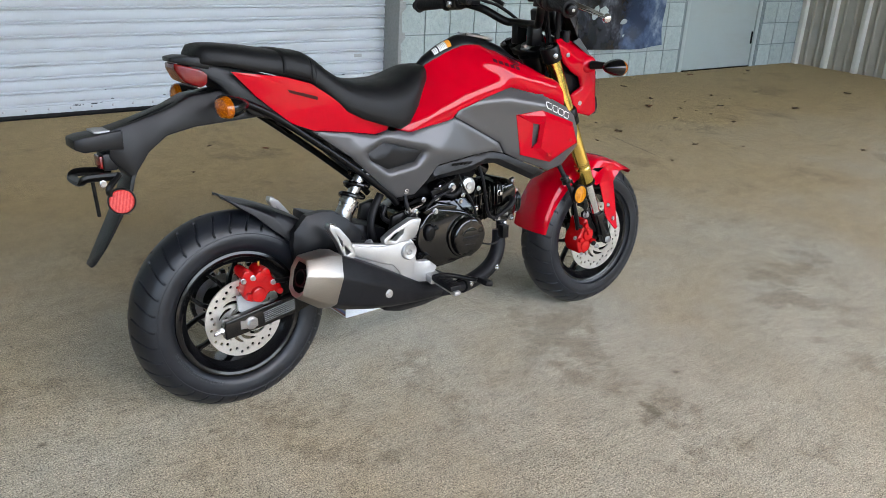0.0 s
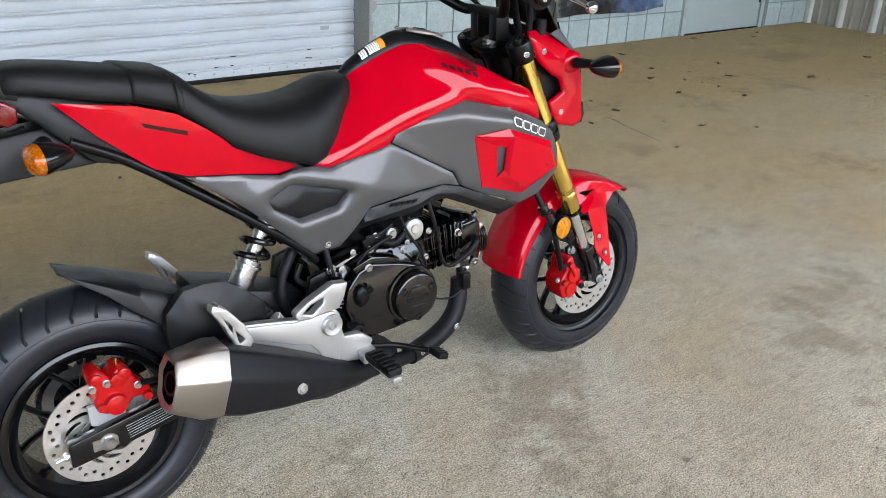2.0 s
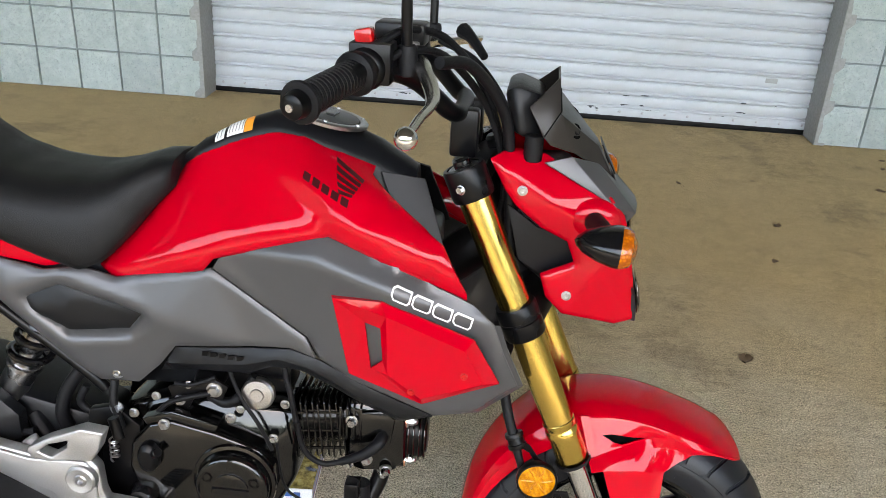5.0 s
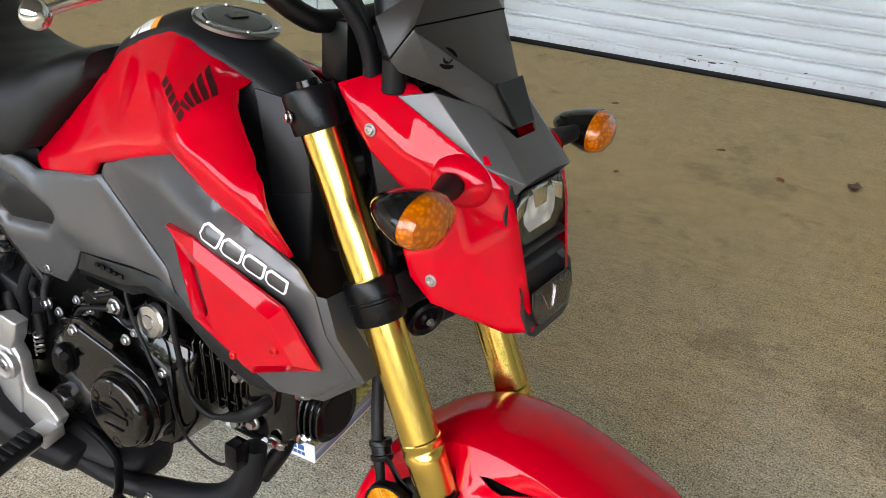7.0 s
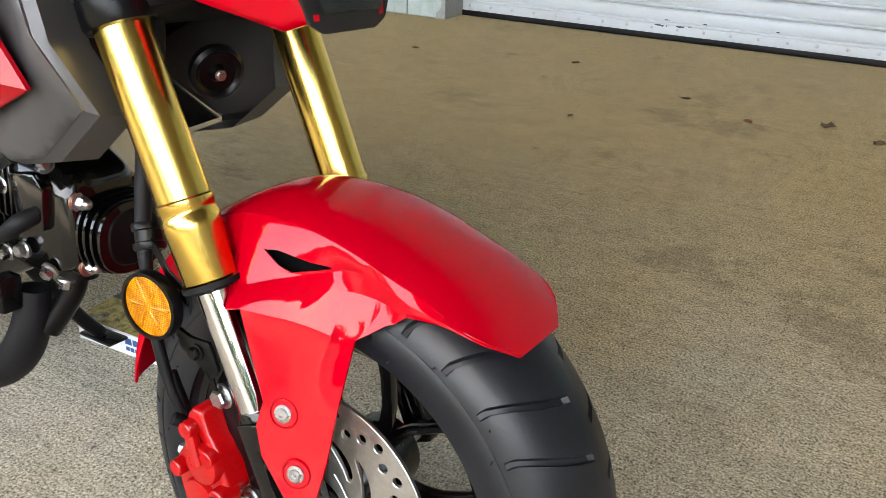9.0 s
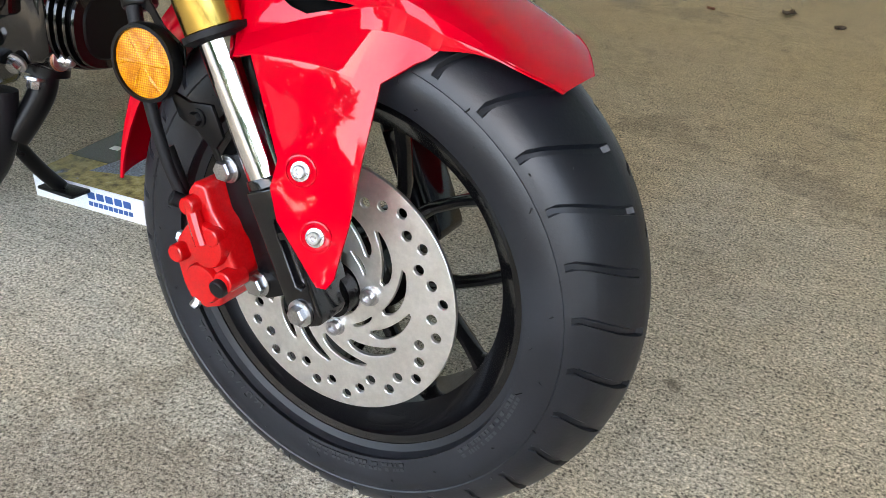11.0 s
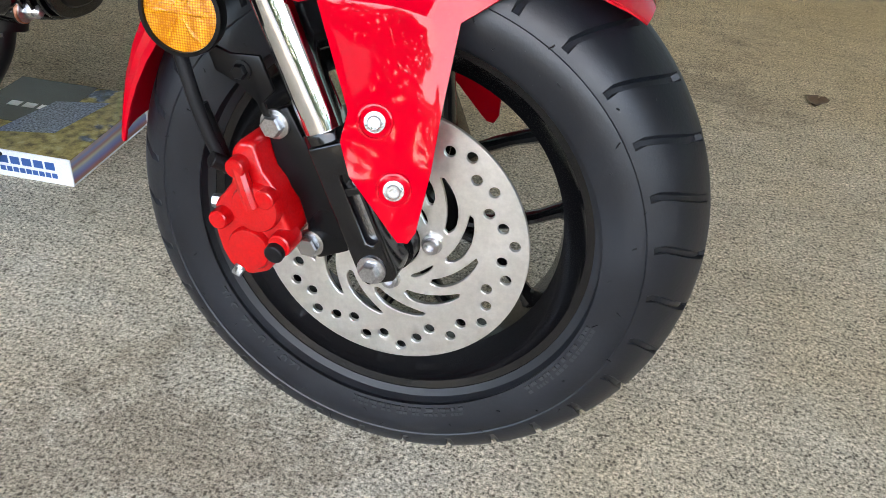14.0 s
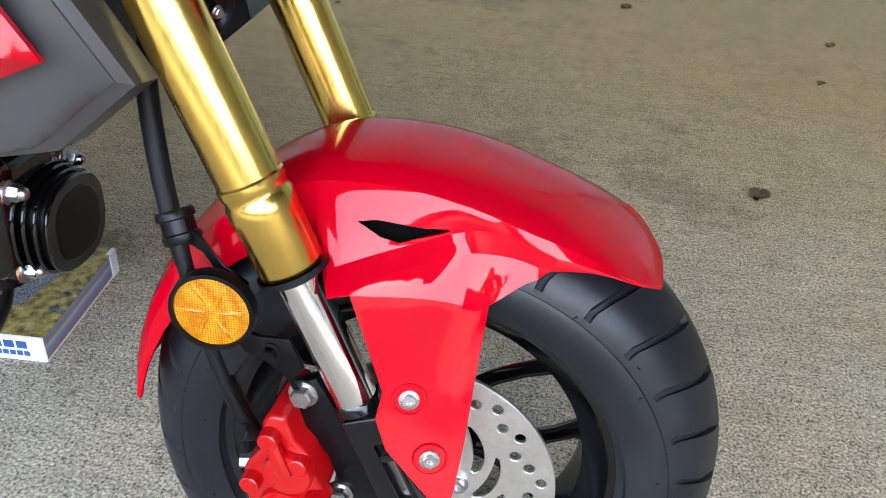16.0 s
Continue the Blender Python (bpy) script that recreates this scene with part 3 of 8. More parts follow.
def block_mesh(w, h, seed):
    """A split-faced block: a cushion with an uneven front."""
    rnd = random.Random(seed)
    bm = bmesh.new()
    n = 4
    g = 0.005
    grid = []
    for j in range(n + 1):
        row = []
        for i in range(n + 1):
            edge = i in (0, n) or j in (0, n)
            row.append(bm.verts.new((g + (w - 2 * g) * i / n, -0.002 if edge else -0.007 - 0.006 * rnd.random(), g + (h - 2 * g) * j / n)))
        grid.append(row)
    back = {}
    for j in range(n):
        for i in range(n):
            bm.faces.new((grid[j][i], grid[j][i + 1], grid[j + 1][i + 1], grid[j + 1][i]))
    rim = [grid[0][i] for i in range(n + 1)] + [grid[j][n] for j in range(1, n + 1)] + [grid[n][i] for i in range(n - 1, -1, -1)] + [grid[j][0] for j in range(n - 1, 0, -1)]
    lo = [bm.verts.new((v.co.x, 0.014, v.co.z)) for v in rim]
    for k in range(len(rim)):
        k2 = (k + 1) % len(rim)
        bm.faces.new((rim[k2], rim[k], lo[k], lo[k2]))
    return bm


BW, BH = 0.2165, 0.2055
wall_right = wall_backing(2.546, 5.62, 0, 4.6, "wall_right")
wall_corner = wall_backing(6.78, 7.46, 0, 4.6, "wall_corner")
wall_left = wall_backing(-2.96, -0.545, 0, 4.6, "wall_left")
wall_far = wall_backing(-12, -3.94, 0, 4.6, "wall_far")
tagged(part("wall_over_doors", box(-3.94, -2.96, WALL_Y + 0.01, WALL_Y + 0.25, 2.12, 4.6), BLOCK, None), "painted block wall above a door", "wall", kind="structure")
tagged(part("wall_over_roller", box(-0.545, 2.546, WALL_Y + 0.01, WALL_Y + 0.25, 3.0, 4.6), BLOCK, None), "painted block wall above the roller door", "wall", kind="structure")
tagged(part("wall_over_entry", box(5.62, 6.78, WALL_Y + 0.01, WALL_Y + 0.25, 2.12, 4.6), BLOCK, None), "painted block wall above the steel door", "wall", kind="structure")
protos = [part("block", block_mesh(BW, BH, s), BLOCK, wall_right, smooth=50) for s in range(5)]
rnd = random.Random(3)
for k, p in enumerate(protos):
    p.location = (2.546 + BW * k, WALL_Y, 0)
for wall, x0, n, rows in ((wall_right, 2.546, 14, 5), (wall_corner, 6.80, 3, 5), (wall_left, -0.545 - BW * 11, 11, 4)):
    for j in range(rows):
        for i in range(n):
            if wall is wall_right and j == 0 and i < 5:
                continue
            shared("block", protos[rnd.randrange(5)], wall, Matrix.Translation((x0 + BW * i, WALL_Y, BH * j)))
high = bmesh.new()
for x0, n, j0 in ((2.546, 14, 5), (6.80, 3, 5), (-0.545 - BW * 11, 11, 4), (-3.96 - BW * 20, 20, 0)):
    for j in range(j0, 22):
        for i in range(n):
            box(x0 + BW * i + 0.005, x0 + BW * (i + 1) - 0.005, WALL_Y - 0.006, WALL_Y + 0.014, BH * j + 0.005, BH * (j + 1) - 0.005, high)
tagged(part("upper_blocks", high, BLOCK, None), "upper courses of painted split-face blocks", "wall", kind="stuff")
for x, name in ((2.546, "door_jamb_right"), (-0.545, "door_jamb_left")):
    s = 1 if x > 0 else -1
    b = bev(box(min(x, x + s * 0.05) - 0.004 * (s > 0), max(x, x + s * 0.05) + 0.004 * (s < 0), WALL_Y - 0.004, DOOR_Y + 0.05, 0, 3.0), 0.003)
    tagged(part(name, b, REVEAL, None), "grey painted steel jamb of the roller door", "door jamb", kind="structure")

# roller door
door = part("roller_door", box(-0.56, 2.56, DOOR_Y + 0.012, DOOR_Y + 0.02, 0.03, 3.0), REVEAL, None)
tagged(door, "white ribbed steel roller door, closed, scuffed at its foot", "roller door", kind="structure")
P = 0.0749
prof = [(0.0, 0.011), (0.0015, 0.011), (0.003, -0.003), (0.006, -0.008), (0.010, -0.010), (0.014, -0.008), (0.017, -0.001), (0.0185, 0.004), (0.022, 0.001), (0.035, -0.003), (0.050, -0.004), (0.064, -0.001), (P - 0.005, 0.004), (P - 0.004, 0.011), (P, 0.011)]
bm = bmesh.new()
a = [bm.verts.new((-0.56, y, z)) for z, y in prof]
b = [bm.verts.new((2.56, y, z)) for z, y in prof]
for k in range(len(prof) - 1):
    bm.faces.new((a[k], b[k], b[k + 1], a[k + 1]))
slat = part("slat", bm, WHITE_SLAT, door, smooth=60)
slat.location = (0, DOOR_Y, 0.062)
for k in range(1, 39):
    shared("slat", slat, door, Matrix.Translation((0, DOOR_Y, 0.062 + P * k)))
part("bottom_bar", bev(box(-0.555, 2.555, DOOR_Y - 0.012, DOOR_Y + 0.008, 0.026, 0.066), 0.002), WHITE_SLAT, door, "scuffed white bottom bar")
part("rubber_seal", bev(box(-0.55, 2.55, DOOR_Y - 0.016, DOOR_Y + 0.01, 0.0, 0.028), 0.006), SOFT_RUBBER, door, "black rubber door seal")
screw = part("screw", lathe([(0, 0.004), (0.004, 0.0035), (0.007, 0.001), (0.0075, 0)], 10, place((0, 0, 0), (0, -1, 0))), STEEL, door)
screw.location = (-0.5, DOOR_Y - 0.012, 0.05)
for k in range(1, 27):
    shared("screw", screw, door, Matrix.Translation((-0.5 + 0.1165 * k, DOOR_Y - 0.012, 0.05)))
part("sticker", box(2.30, 2.36, DOOR_Y - 0.0045, DOOR_Y - 0.003, 0.252, 0.275), PRINT_GREY, door, "small grey maker's sticker")

rnd = random.Random(11)
CHIP = plain("bare_scuffed_metal", (0.05, 0.055, 0.065), 0.6)
for k in range(26):
    x, z = rnd.choice((0.52, 0.60, 0.95, 1.5, 1.72, 2.2)) + rnd.gauss(0, 0.09), rnd.choice((0.045, 0.062, 0.066, 0.09, 0.14)) + rnd.uniform(-0.004, 0.004)
    w, h = rnd.uniform(0.006, 0.03), rnd.uniform(0.0015, 0.006)
    out = [(x + w * math.cos(a) * rnd.uniform(0.5, 1), z + h * math.sin(a) * rnd.uniform(0.4, 1)) for a in np.linspace(0, 6.283185307, 8)[:-1]]
    part("paint_chip", plate(out, DOOR_Y - 0.0128, DOOR_Y - 0.0105), CHIP, door, keep=True)

# steel door in the block wall, and its twin
def steel_door(name, x0, x1, hinge):
    d = part(name, bev(box(x0 + 0.005, x1 - 0.005, WALL_Y + 0.008, WALL_Y + 0.05, 0.012, 2.08), 0.003), DOOR_GREY, None)
    tagged(d, "blue-grey painted flush steel door, closed", "door", kind="structure")
    for q0, q1 in ((x0 - 0.05, x0), (x1, x1 + 0.05)):
        part("door_frame", bev(box(q0, q1, WALL_Y - 0.004, WALL_Y + 0.1, 0, 2.13), 0.003), DOOR_GREY, d)
    part("door_frame", bev(box(x0, x1, WALL_Y - 0.004, WALL_Y + 0.1, 2.08, 2.13), 0.003), DOOR_GREY, d)
    part("threshold", box(x0, x1, WALL_Y, WALL_Y + 0.12, 0, 0.01), GLOSS_BLACK, d)
    for z in (0.28, 1.05, 1.85):
        part("hinge", rod((hinge, WALL_Y - 0.004, z - 0.058), (hinge, WALL_Y - 0.004, z + 0.058), 0.009, 10), SATIN_BLACK, d)
    return d


steel_door("door_1", 5.655, 6.70, 6.66)
steel_door("door_2", -3.93, -3.0, -3.90)

# banner, hanging with soft waves
bm = bmesh.new()
nx, nz = 60, 30
rows_ = []
for j in range(nz + 1):
    row = []
    for i in range(nx + 1):
        u, v = i / nx, j / nz
        y = WALL_Y - 0.03 - 0.016 * math.sin(u * 9 + v * 2) - 0.012 * math.sin(u * 19 - v * 5) * (1 - v) - 0.01 * math.sin(v * 11 + u * 3)
        row.append(bm.verts.new((4.03 + 1.255 * u, y, 0.238 + 0.017 * u + 0.012 * math.sin(u * 7) + 0.85 * v)))
    rows_.append(row)
for j in range(nz):
    for i in range(nx):
        bm.faces.new((rows_[j][i], rows_[j][i + 1], rows_[j + 1][i + 1], rows_[j + 1][i]))
bmesh.ops.solidify(bm, geom=bm.faces[:], thickness=-0.001)
tagged(part("banner", bm, BANNER, None, smooth=80), "creased vinyl banner with a dark vehicle photo", "banner")

# ribbed metal side wall
side = part("wall_side", box(7.462, 7.55, -3.55, 3.12, 0, 4.6), TAN_METAL, None)
tagged(side, "tan ribbed sheet-metal side wall", "wall", kind="structure")
def rib(w, h):
    bm = bmesh.new()
    loft([[(0, -w, 0), (0, w, 0), (-h, w * 0.5, 0), (-h, -w * 0.5, 0)], [(0, -w, 4.5), (0, w, 4.5), (-h, w * 0.5, 4.5), (-h, -w * 0.5, 4.5)]], bm)
    return bm
big = part("rib", bev(rib(0.040, 0.034), 0.004, 2), LIT_RIB, side)
small = part("small_rib", bev(rib(0.018, 0.010), 0.002, 1), TAN_METAL, side)
big.location, small.location = (7.462, 3.07, 0), (7.462, 2.97, 0)
for k in range(1, 5):
    shared("rib", big, side, Matrix.Translation((7.462, 3.07 - 0.318 * k, 0)))
for k in range(5):
    for o in (0.105, 0.21):
        if k or o > 0.15:
            shared("small_rib", small, side, Matrix.Translation((7.462, 3.07 - 0.318 * k - o, 0)))
tagged(part("door_post", bev(box(7.38, 7.462, 1.66, 1.75, 0, 3.4), 0.005), BROWN_METAL, None), "brown painted steel post", "post", kind="structure")
d3 = part("door_3", bev(box(7.43, 7.462, 0.2, 1.62, 0.03, 2.4), 0.004), DOOR_GREY, None)
tagged(d3, "grey-green side door in the metal wall", "door", kind="structure")
part("door_frame", bev(box(7.40, 7.462, 1.60, 1.656, 0, 2.45), 0.004), WHITE_SLAT, d3, "white door frame")
part("bottom_rail", bev(box(7.415, 7.455, 0.2, 1.6, 0.03, 0.09), 0.003), WHITE_SLAT, d3)

# belt of trees across the yard
rnd = random.Random(5)
bm = bmesh.new()
for k in range(9000):
    u = rnd.random()
    a = radians(150 + 205 * u)
    R = 24 + 5 * rnd.random()
    top = 4.5 + 0.7 * math.sin(u * 31) + 0.7 * math.sin(u * 83)
    z = top * rnd.random()
    s = 0.25 + 0.45 * rnd.random()
    m = Matrix.Translation((R * math.cos(a), R * math.sin(a), z)) @ pose(0, 0, 0, rnd.random() * 180, rnd.random() * 180, rnd.random() * 180)
    vs = [bm.verts.new(m @ Vector(v)) for v in ((-s, 0, 0), (0, -s * 0.6, 0.1), (s, 0, 0), (0, s * 0.6, 0.1))]
    bm.faces.new(vs)
FOLIAGE = plain("tree_foliage", (0.055, 0.085, 0.032), 0.7, grain=0.3, scale=2)
tagged(part("tree_belt", bm, FOLIAGE, None, smooth=0, keep=True), "belt of leafy trees across the yard", "trees", kind="stuff")

# ---- motorcycle ----
bike = new("motorcycle")
bike.matrix_basis = pose(0, -0.018, 0, -4.5, 0, 0)
tagged(bike, "small red and grey motorcycle with gold forks, on its stand", "motorcycle")
WY = place((0, 0, 0), (0, -1, 0))


def tyre(width, R, r_bead, periods, name, parent, turn):
    """A round tyre whose slanting tread grooves are cut into the rubber."""
    hw = width / 2
    half = [(0.0, R), (0.10, R - 0.0005), (0.14, R - 0.0009), (0.24, R - 0.0025), (0.38, R - 0.005), (0.52, R - 0.0092), (0.66, R - 0.0145), (0.78, R - 0.0205), (0.82, R - 0.0235), (0.90, R - 0.0300), (0.955, R - 0.038), (0.974, R - 0.0425), (0.961, R - 0.0436), (0.980, R - 0.0465), (1.0, R - 0.054), (0.992, R - 0.060),
            (0.975, R - 0.068), (0.95, R - 0.074 if R - 0.074 > r_bead else r_bead + 0.004), (0.86, r_bead + 0.003), (0.78, r_bead), (0.74, r_bead - 0.006)]
    cols = [-0.078, -0.05, 0.05, 0.078, 0.14, 0.23, 0.32, 0.39, 0.422, 0.45, 0.55, 0.578, 0.64, 0.73, 0.82, 0.90]
    bm = bmesh.new()
    prof = [(-s, r, k) for k, (s, r) in reversed(list(enumerate(half)))] + [(s, r, k) for k, (s, r) in enumerate(half)][1:]
    rings = []
    for s, r, k in prof:
        ring = []
        v = min(abs(s), 0.9)
        lean = 0.72 * v ** 1.6 / periods * 6.283
        for p in range(periods):
            for c in cols:
                deep = 0.0
                at = 0.0 if s < 0 else 0.5
                if 2 <= k <= 9 and abs(c - at) < 0.056:
                    deep = 0.0045 if (p % 3) or k > 3 else 0.0
                a = turn + (p + c) / periods * 6.283185307 - lean
                rr = r - deep
                ring.append(bm.verts.new((rr * math.sin(a), hw * s, rr * math.cos(a))))
        rings.append(ring)
    n = len(rings[0])
    for a, b in zip(rings, rings[1:]):
        for i in range(n):
            bm.faces.new((a[i], a[(i + 1) % n], b[(i + 1) % n], b[i]))
    ob = part(name, bm, RUBBER, parent, "black tyre with slanting tread grooves", smooth=30)
    return ob


def rim(R, hw, spokes, name, at, turn, label):
    """Black alloy wheel: rim, hub and forked spokes."""
    bm = lathe([(R, -hw), (R + 0.006, -hw + 0.002), (R + 0.007, -hw + 0.007), (R - 0.002, -hw + 0.012), (R - 0.016, -hw + 0.022), (R - 0.020, 0), (R - 0.016, hw - 0.022), (R - 0.002, hw - 0.012), (R + 0.007, hw - 0.007), (R + 0.006, hw - 0.002), (R, hw),
                (R - 0.006, hw - 0.002), (R - 0.011, hw - 0.012), (R - 0.026, hw - 0.024), (R - 0.029, 0), (R - 0.026, -hw + 0.024), (R - 0.011, -hw + 0.012), (R - 0.006, -hw + 0.002)], 96, WY, closed=True)
    lathe([(0.012, -0.042), (0.030, -0.042), (0.036, -0.036), (0.036, -0.02), (0.042, -0.012), (0.042, 0.012), (0.036, 0.02), (0.036, 0.036), (0.030, 0.042), (0.012, 0.042)], 40, WY, bm, closed=True)
    ob = part(name, bm, RIM_BLACK, bike, label)
    ob.location = at
    arms = {}
    for s in (-1, 1):
        pts = []
        for r, da, w, t in ((0.034, 0.09, 0.0075, 0.012), (0.060, 0.135, 0.0060, 0.011), (0.080, 0.20, 0.0055, 0.010), (0.105, 0.30, 0.0052, 0.010), (R - 0.032, 0.36, 0.0062, 0.011), (R - 0.022, 0.375, 0.012, 0.015)):
            a = s * da
            ux, uz = math.cos(a), math.sin(a)
            pts.append([(r * ux - uz * w * math.cos(q), t * math.sin(q), r * uz + ux * w * math.cos(q)) for q in [6.283185307 * i / 10 for i in range(10)]])
        arms[s] = loft(pts)
    for s in (-1, 1):
        first = part("spoke", arms[s], RIM_BLACK, ob)
        for k in range(spokes):
            m = pose(0, 0, 0, 0, -math.degrees(turn + k * 6.283185307 / spokes), 0)
            if k:
                shared("spoke", first, ob, m)
            else:
                first.matrix_basis = m
    return ob


def circle(cx, cz, r, n=12, a0=0.0):
    return [(cx + r * math.cos(a0 + 6.283185307 * i / n), cz + r * math.sin(a0 + 6.283185307 * i / n)) for i in range(n)]


def disc(R, r_in, y, parent, holes, slots, turn, bolts, rb):
    """A drilled and slotted brake disc."""
    hs = []
    for k in range(holes):
        a = turn + k * 6.283185307 / holes
        rr = R * (0.90, 0.835, 0.77, 0.87, 0.815)[k % 5]
        hs.append(circle(rr * math.cos(a), rr * math.sin(a), R * 0.040, 12))
    shapes = [(turn + k * 6.283185307 / slots, 0.43, 0.645, 0.66, 0.052) for k in range(slots)]
    shapes += [(0.1 + (k + 0.5) * 6.283185307 / bolts, 0.315, 0.365, 0.55, 0.026) for k in range(bolts)]
    for a, r0, r1, sweep, half in shapes:
        left, right = [], []
        for q in range(9):
            t = q / 8
            rr = R * (r0 + (r1 - r0) * t ** 0.8)
            aa = a + sweep * (t - 0.5)
            w = R * half * math.sqrt(max(0.06, math.sin(0.12 + 2.9 * t ** 0.85))) / rr
            tilt = 0.45 * w * rr
            left.append(((rr + tilt) * math.cos(aa - w * 0.8), (rr + tilt) * math.sin(aa - w * 0.8)))
            right.append(((rr - tilt) * math.cos(aa + w * 0.8), (rr - tilt) * math.sin(aa + w * 0.8)))
        hs.append(left + right[::-1])
    hs.append(circle(0, 0, r_in, 40))
    d = part("brake_disc", bev(plate(circle(0, 0, R, 96), y - 0.002, y + 0.002, hs), 0.0004, 1), DISC, parent, "drilled steel brake disc")
    for k in range(bolts):
        a = 0.1 + k * 6.283185307 / bolts
        part("disc_bolt", hexbolt((rb * math.cos(a), y - 0.002, rb * math.sin(a)), (0, -1, 0), 0.0065, 0.007, socket=True), STEEL, parent)
    return d


FA, RA = Vector((1.203, 0, 0.2325)), Vector((0.0, 0, 0.239))
WC = Vector((1.2005, 0, 0.2295))
fw = rim(0.1545, 0.047, 5, "front_wheel", WC, 1.065, "black cast alloy front wheel")
tyre(0.130, 0.2355, 0.1605, 31, "tyre", fw, 0.106)
disc(0.109, 0.025, -0.063, fw, 40, 12, 0.157, 4, 0.0345)
rw = rim(0.150, 0.058, 5, "rear_wheel", RA, 0.5, "black cast alloy rear wheel")
tyre(0.132, 0.243, 0.157, 34, "tyre", rw, 0.05)
disc(0.095, 0.024, -0.075, rw, 35, 12, 0.1, 4, 0.031)

# ---- front fork ----
FD = Vector((0.266, 0, -0.592)).normalized()
FT = Vector((0.937, 0, 0.826))
def along(s, y=0.0, off=0.0):
    """A point s metres down the fork leg from its cap; off is towards the front."""
    n = Vector((-FD.z, 0, FD.x))
    return FT + FD * s + n * off + Vector((0, y, 0))


def fork_leg(y, name, drop=0.0):
    base = place(along(0, y, -0.005), FD)
    leg = part(name, lathe([(0, 0.02), (0.020, 0.02), (0.0212, 0.03), (0.0216, 0.362 + drop), (0.0228, 0.3635 + drop), (0.0228, 0.369 + drop), (0.0219, 0.3705 + drop), (0.0219, 0.3745 + drop), (0.0232, 0.3765 + drop), (0.0232, 0.386 + drop), (0.0226, 0.3885 + drop), (0.0224, 0.427 + drop), (0.0216, 0.429 + drop), (0.019, 0.429 + drop), (0.017, 0.425 + drop)], 40, base), GOLD, bike, "gold anodised fork tube")
    part("stanchion", lathe([(0.0158, 0.40), (0.0158, 0.57), (0.0, 0.57)], 32, base), CHROME, leg, "polished chrome fork stanchion")
    part("dust_seal", lathe([(0.0250, 0.4285 + drop), (0.0250, 0.433 + drop), (0.019, 0.436 + drop), (0.0165, 0.436 + drop)], 32, base), SOFT_RUBBER, leg)
    part("fork_cap", bev(lathe([(0, -0.012), (0.011, -0.012), (0.011, -0.004), (0.019, -0.004), (0.0235, 0.0), (0.0235, 0.006), (0, 0.006)], 24, base), 0.0008, 1), GLOSS_BLACK, leg)
    low = lathe([(0, 0.549), (0.0168, 0.549), (0.0178, 0.551), (0.0178, 0.575), (0.0165, 0.585), (0.014, 0.60), (0.014, 0.63)], 28, base)
    part("lower_leg", low, GLOSS_BLACK, leg, "black fork lower")
    return leg


TURN_TO = Matrix.Translation(along(0, -0.089)) @ Matrix.Rotation(radians(-3.2), 4, -FD) @ Matrix.Translation(-along(0, -0.089))


def steer(obs):
    """Turns parts with the handlebar, which stands a little to the right."""
    for ob in obs:
        ob.matrix_basis = TURN_TO @ ob.matrix_basis


steer([fork_leg(-0.092, "fork_tube", 0.012), fork_leg(0.087, "fork_tube", 0.040)])
fw.matrix_basis = Matrix.Translation(WC) @ Matrix.Rotation(radians(-0.8), 4, -FD)


MARK = plain("raised_rubber", (0.020, 0.022, 0.026), 0.42)


def tyre_mark(text, wheel, r, y, size, start):
    """Raised figures that follow the side wall, their feet to the hub."""
    a = radians(start)
    for ch in text:
        wide = size * (0.40 if ch in "-/1 " else 0.60)
        if ch != " ":
            cu = bpy.data.curves.new("mark", "FONT")
            cu.body, cu.size, cu.extrude, cu.align_x = ch, size, 0.0007, "CENTER"
            tmp = bpy.data.objects.new("mark", cu)
            me = bpy.data.meshes.new_from_object(tmp)
            bpy.data.objects.remove(tmp)
            me.materials.clear()
            me.materials.append(MARK)
            ob = new("tyre_mark", me)
            ob.parent = wheel
            c, s = math.cos(a), math.sin(a)
            ob.matrix_basis = Matrix(((s, c, 0, r * c), (0, 0, -1, y), (-c, s, 0, r * s), (0, 0, 0, 1)))
        a -= wide / r


tyre_mark("120/70-12 51L", fw, 0.1640, -0.0630, 0.0155, 243)


def tyre_print(wheel, r, y, a0, a1, seed):
    """Rows of small raised marks on the side wall, too fine to read."""
    rnd = random.Random(seed)
    bm = bmesh.new()
    for row in (0, 1):
        a = radians(a0)
        while a < radians(a1):
            w = rnd.uniform(0.0016, 0.0042)
            m = Matrix(((-math.sin(a), 0, math.cos(a), (r + 0.005 * row) * math.cos(a)), (0, 1, 0, y), (math.cos(a), 0, math.sin(a), (r + 0.005 * row) * math.sin(a)), (0, 0, 0, 1)))
            box(-w / 2, w / 2, -0.0006, 0.0012, -0.0015, 0.0015, bm, m)
            a += (w + rnd.choice((0.001, 0.001, 0.004))) / r
    return part("tyre_print", bm, MARK, wheel, "small raised marks")


tyre_print(fw, 0.1655, -0.0634, 262, 296, 1)
tyre_print(fw, 0.1655, -0.0634, 318, 346, 2)
tyre_print(rw, 0.1700, -0.0640, 200, 250, 3)

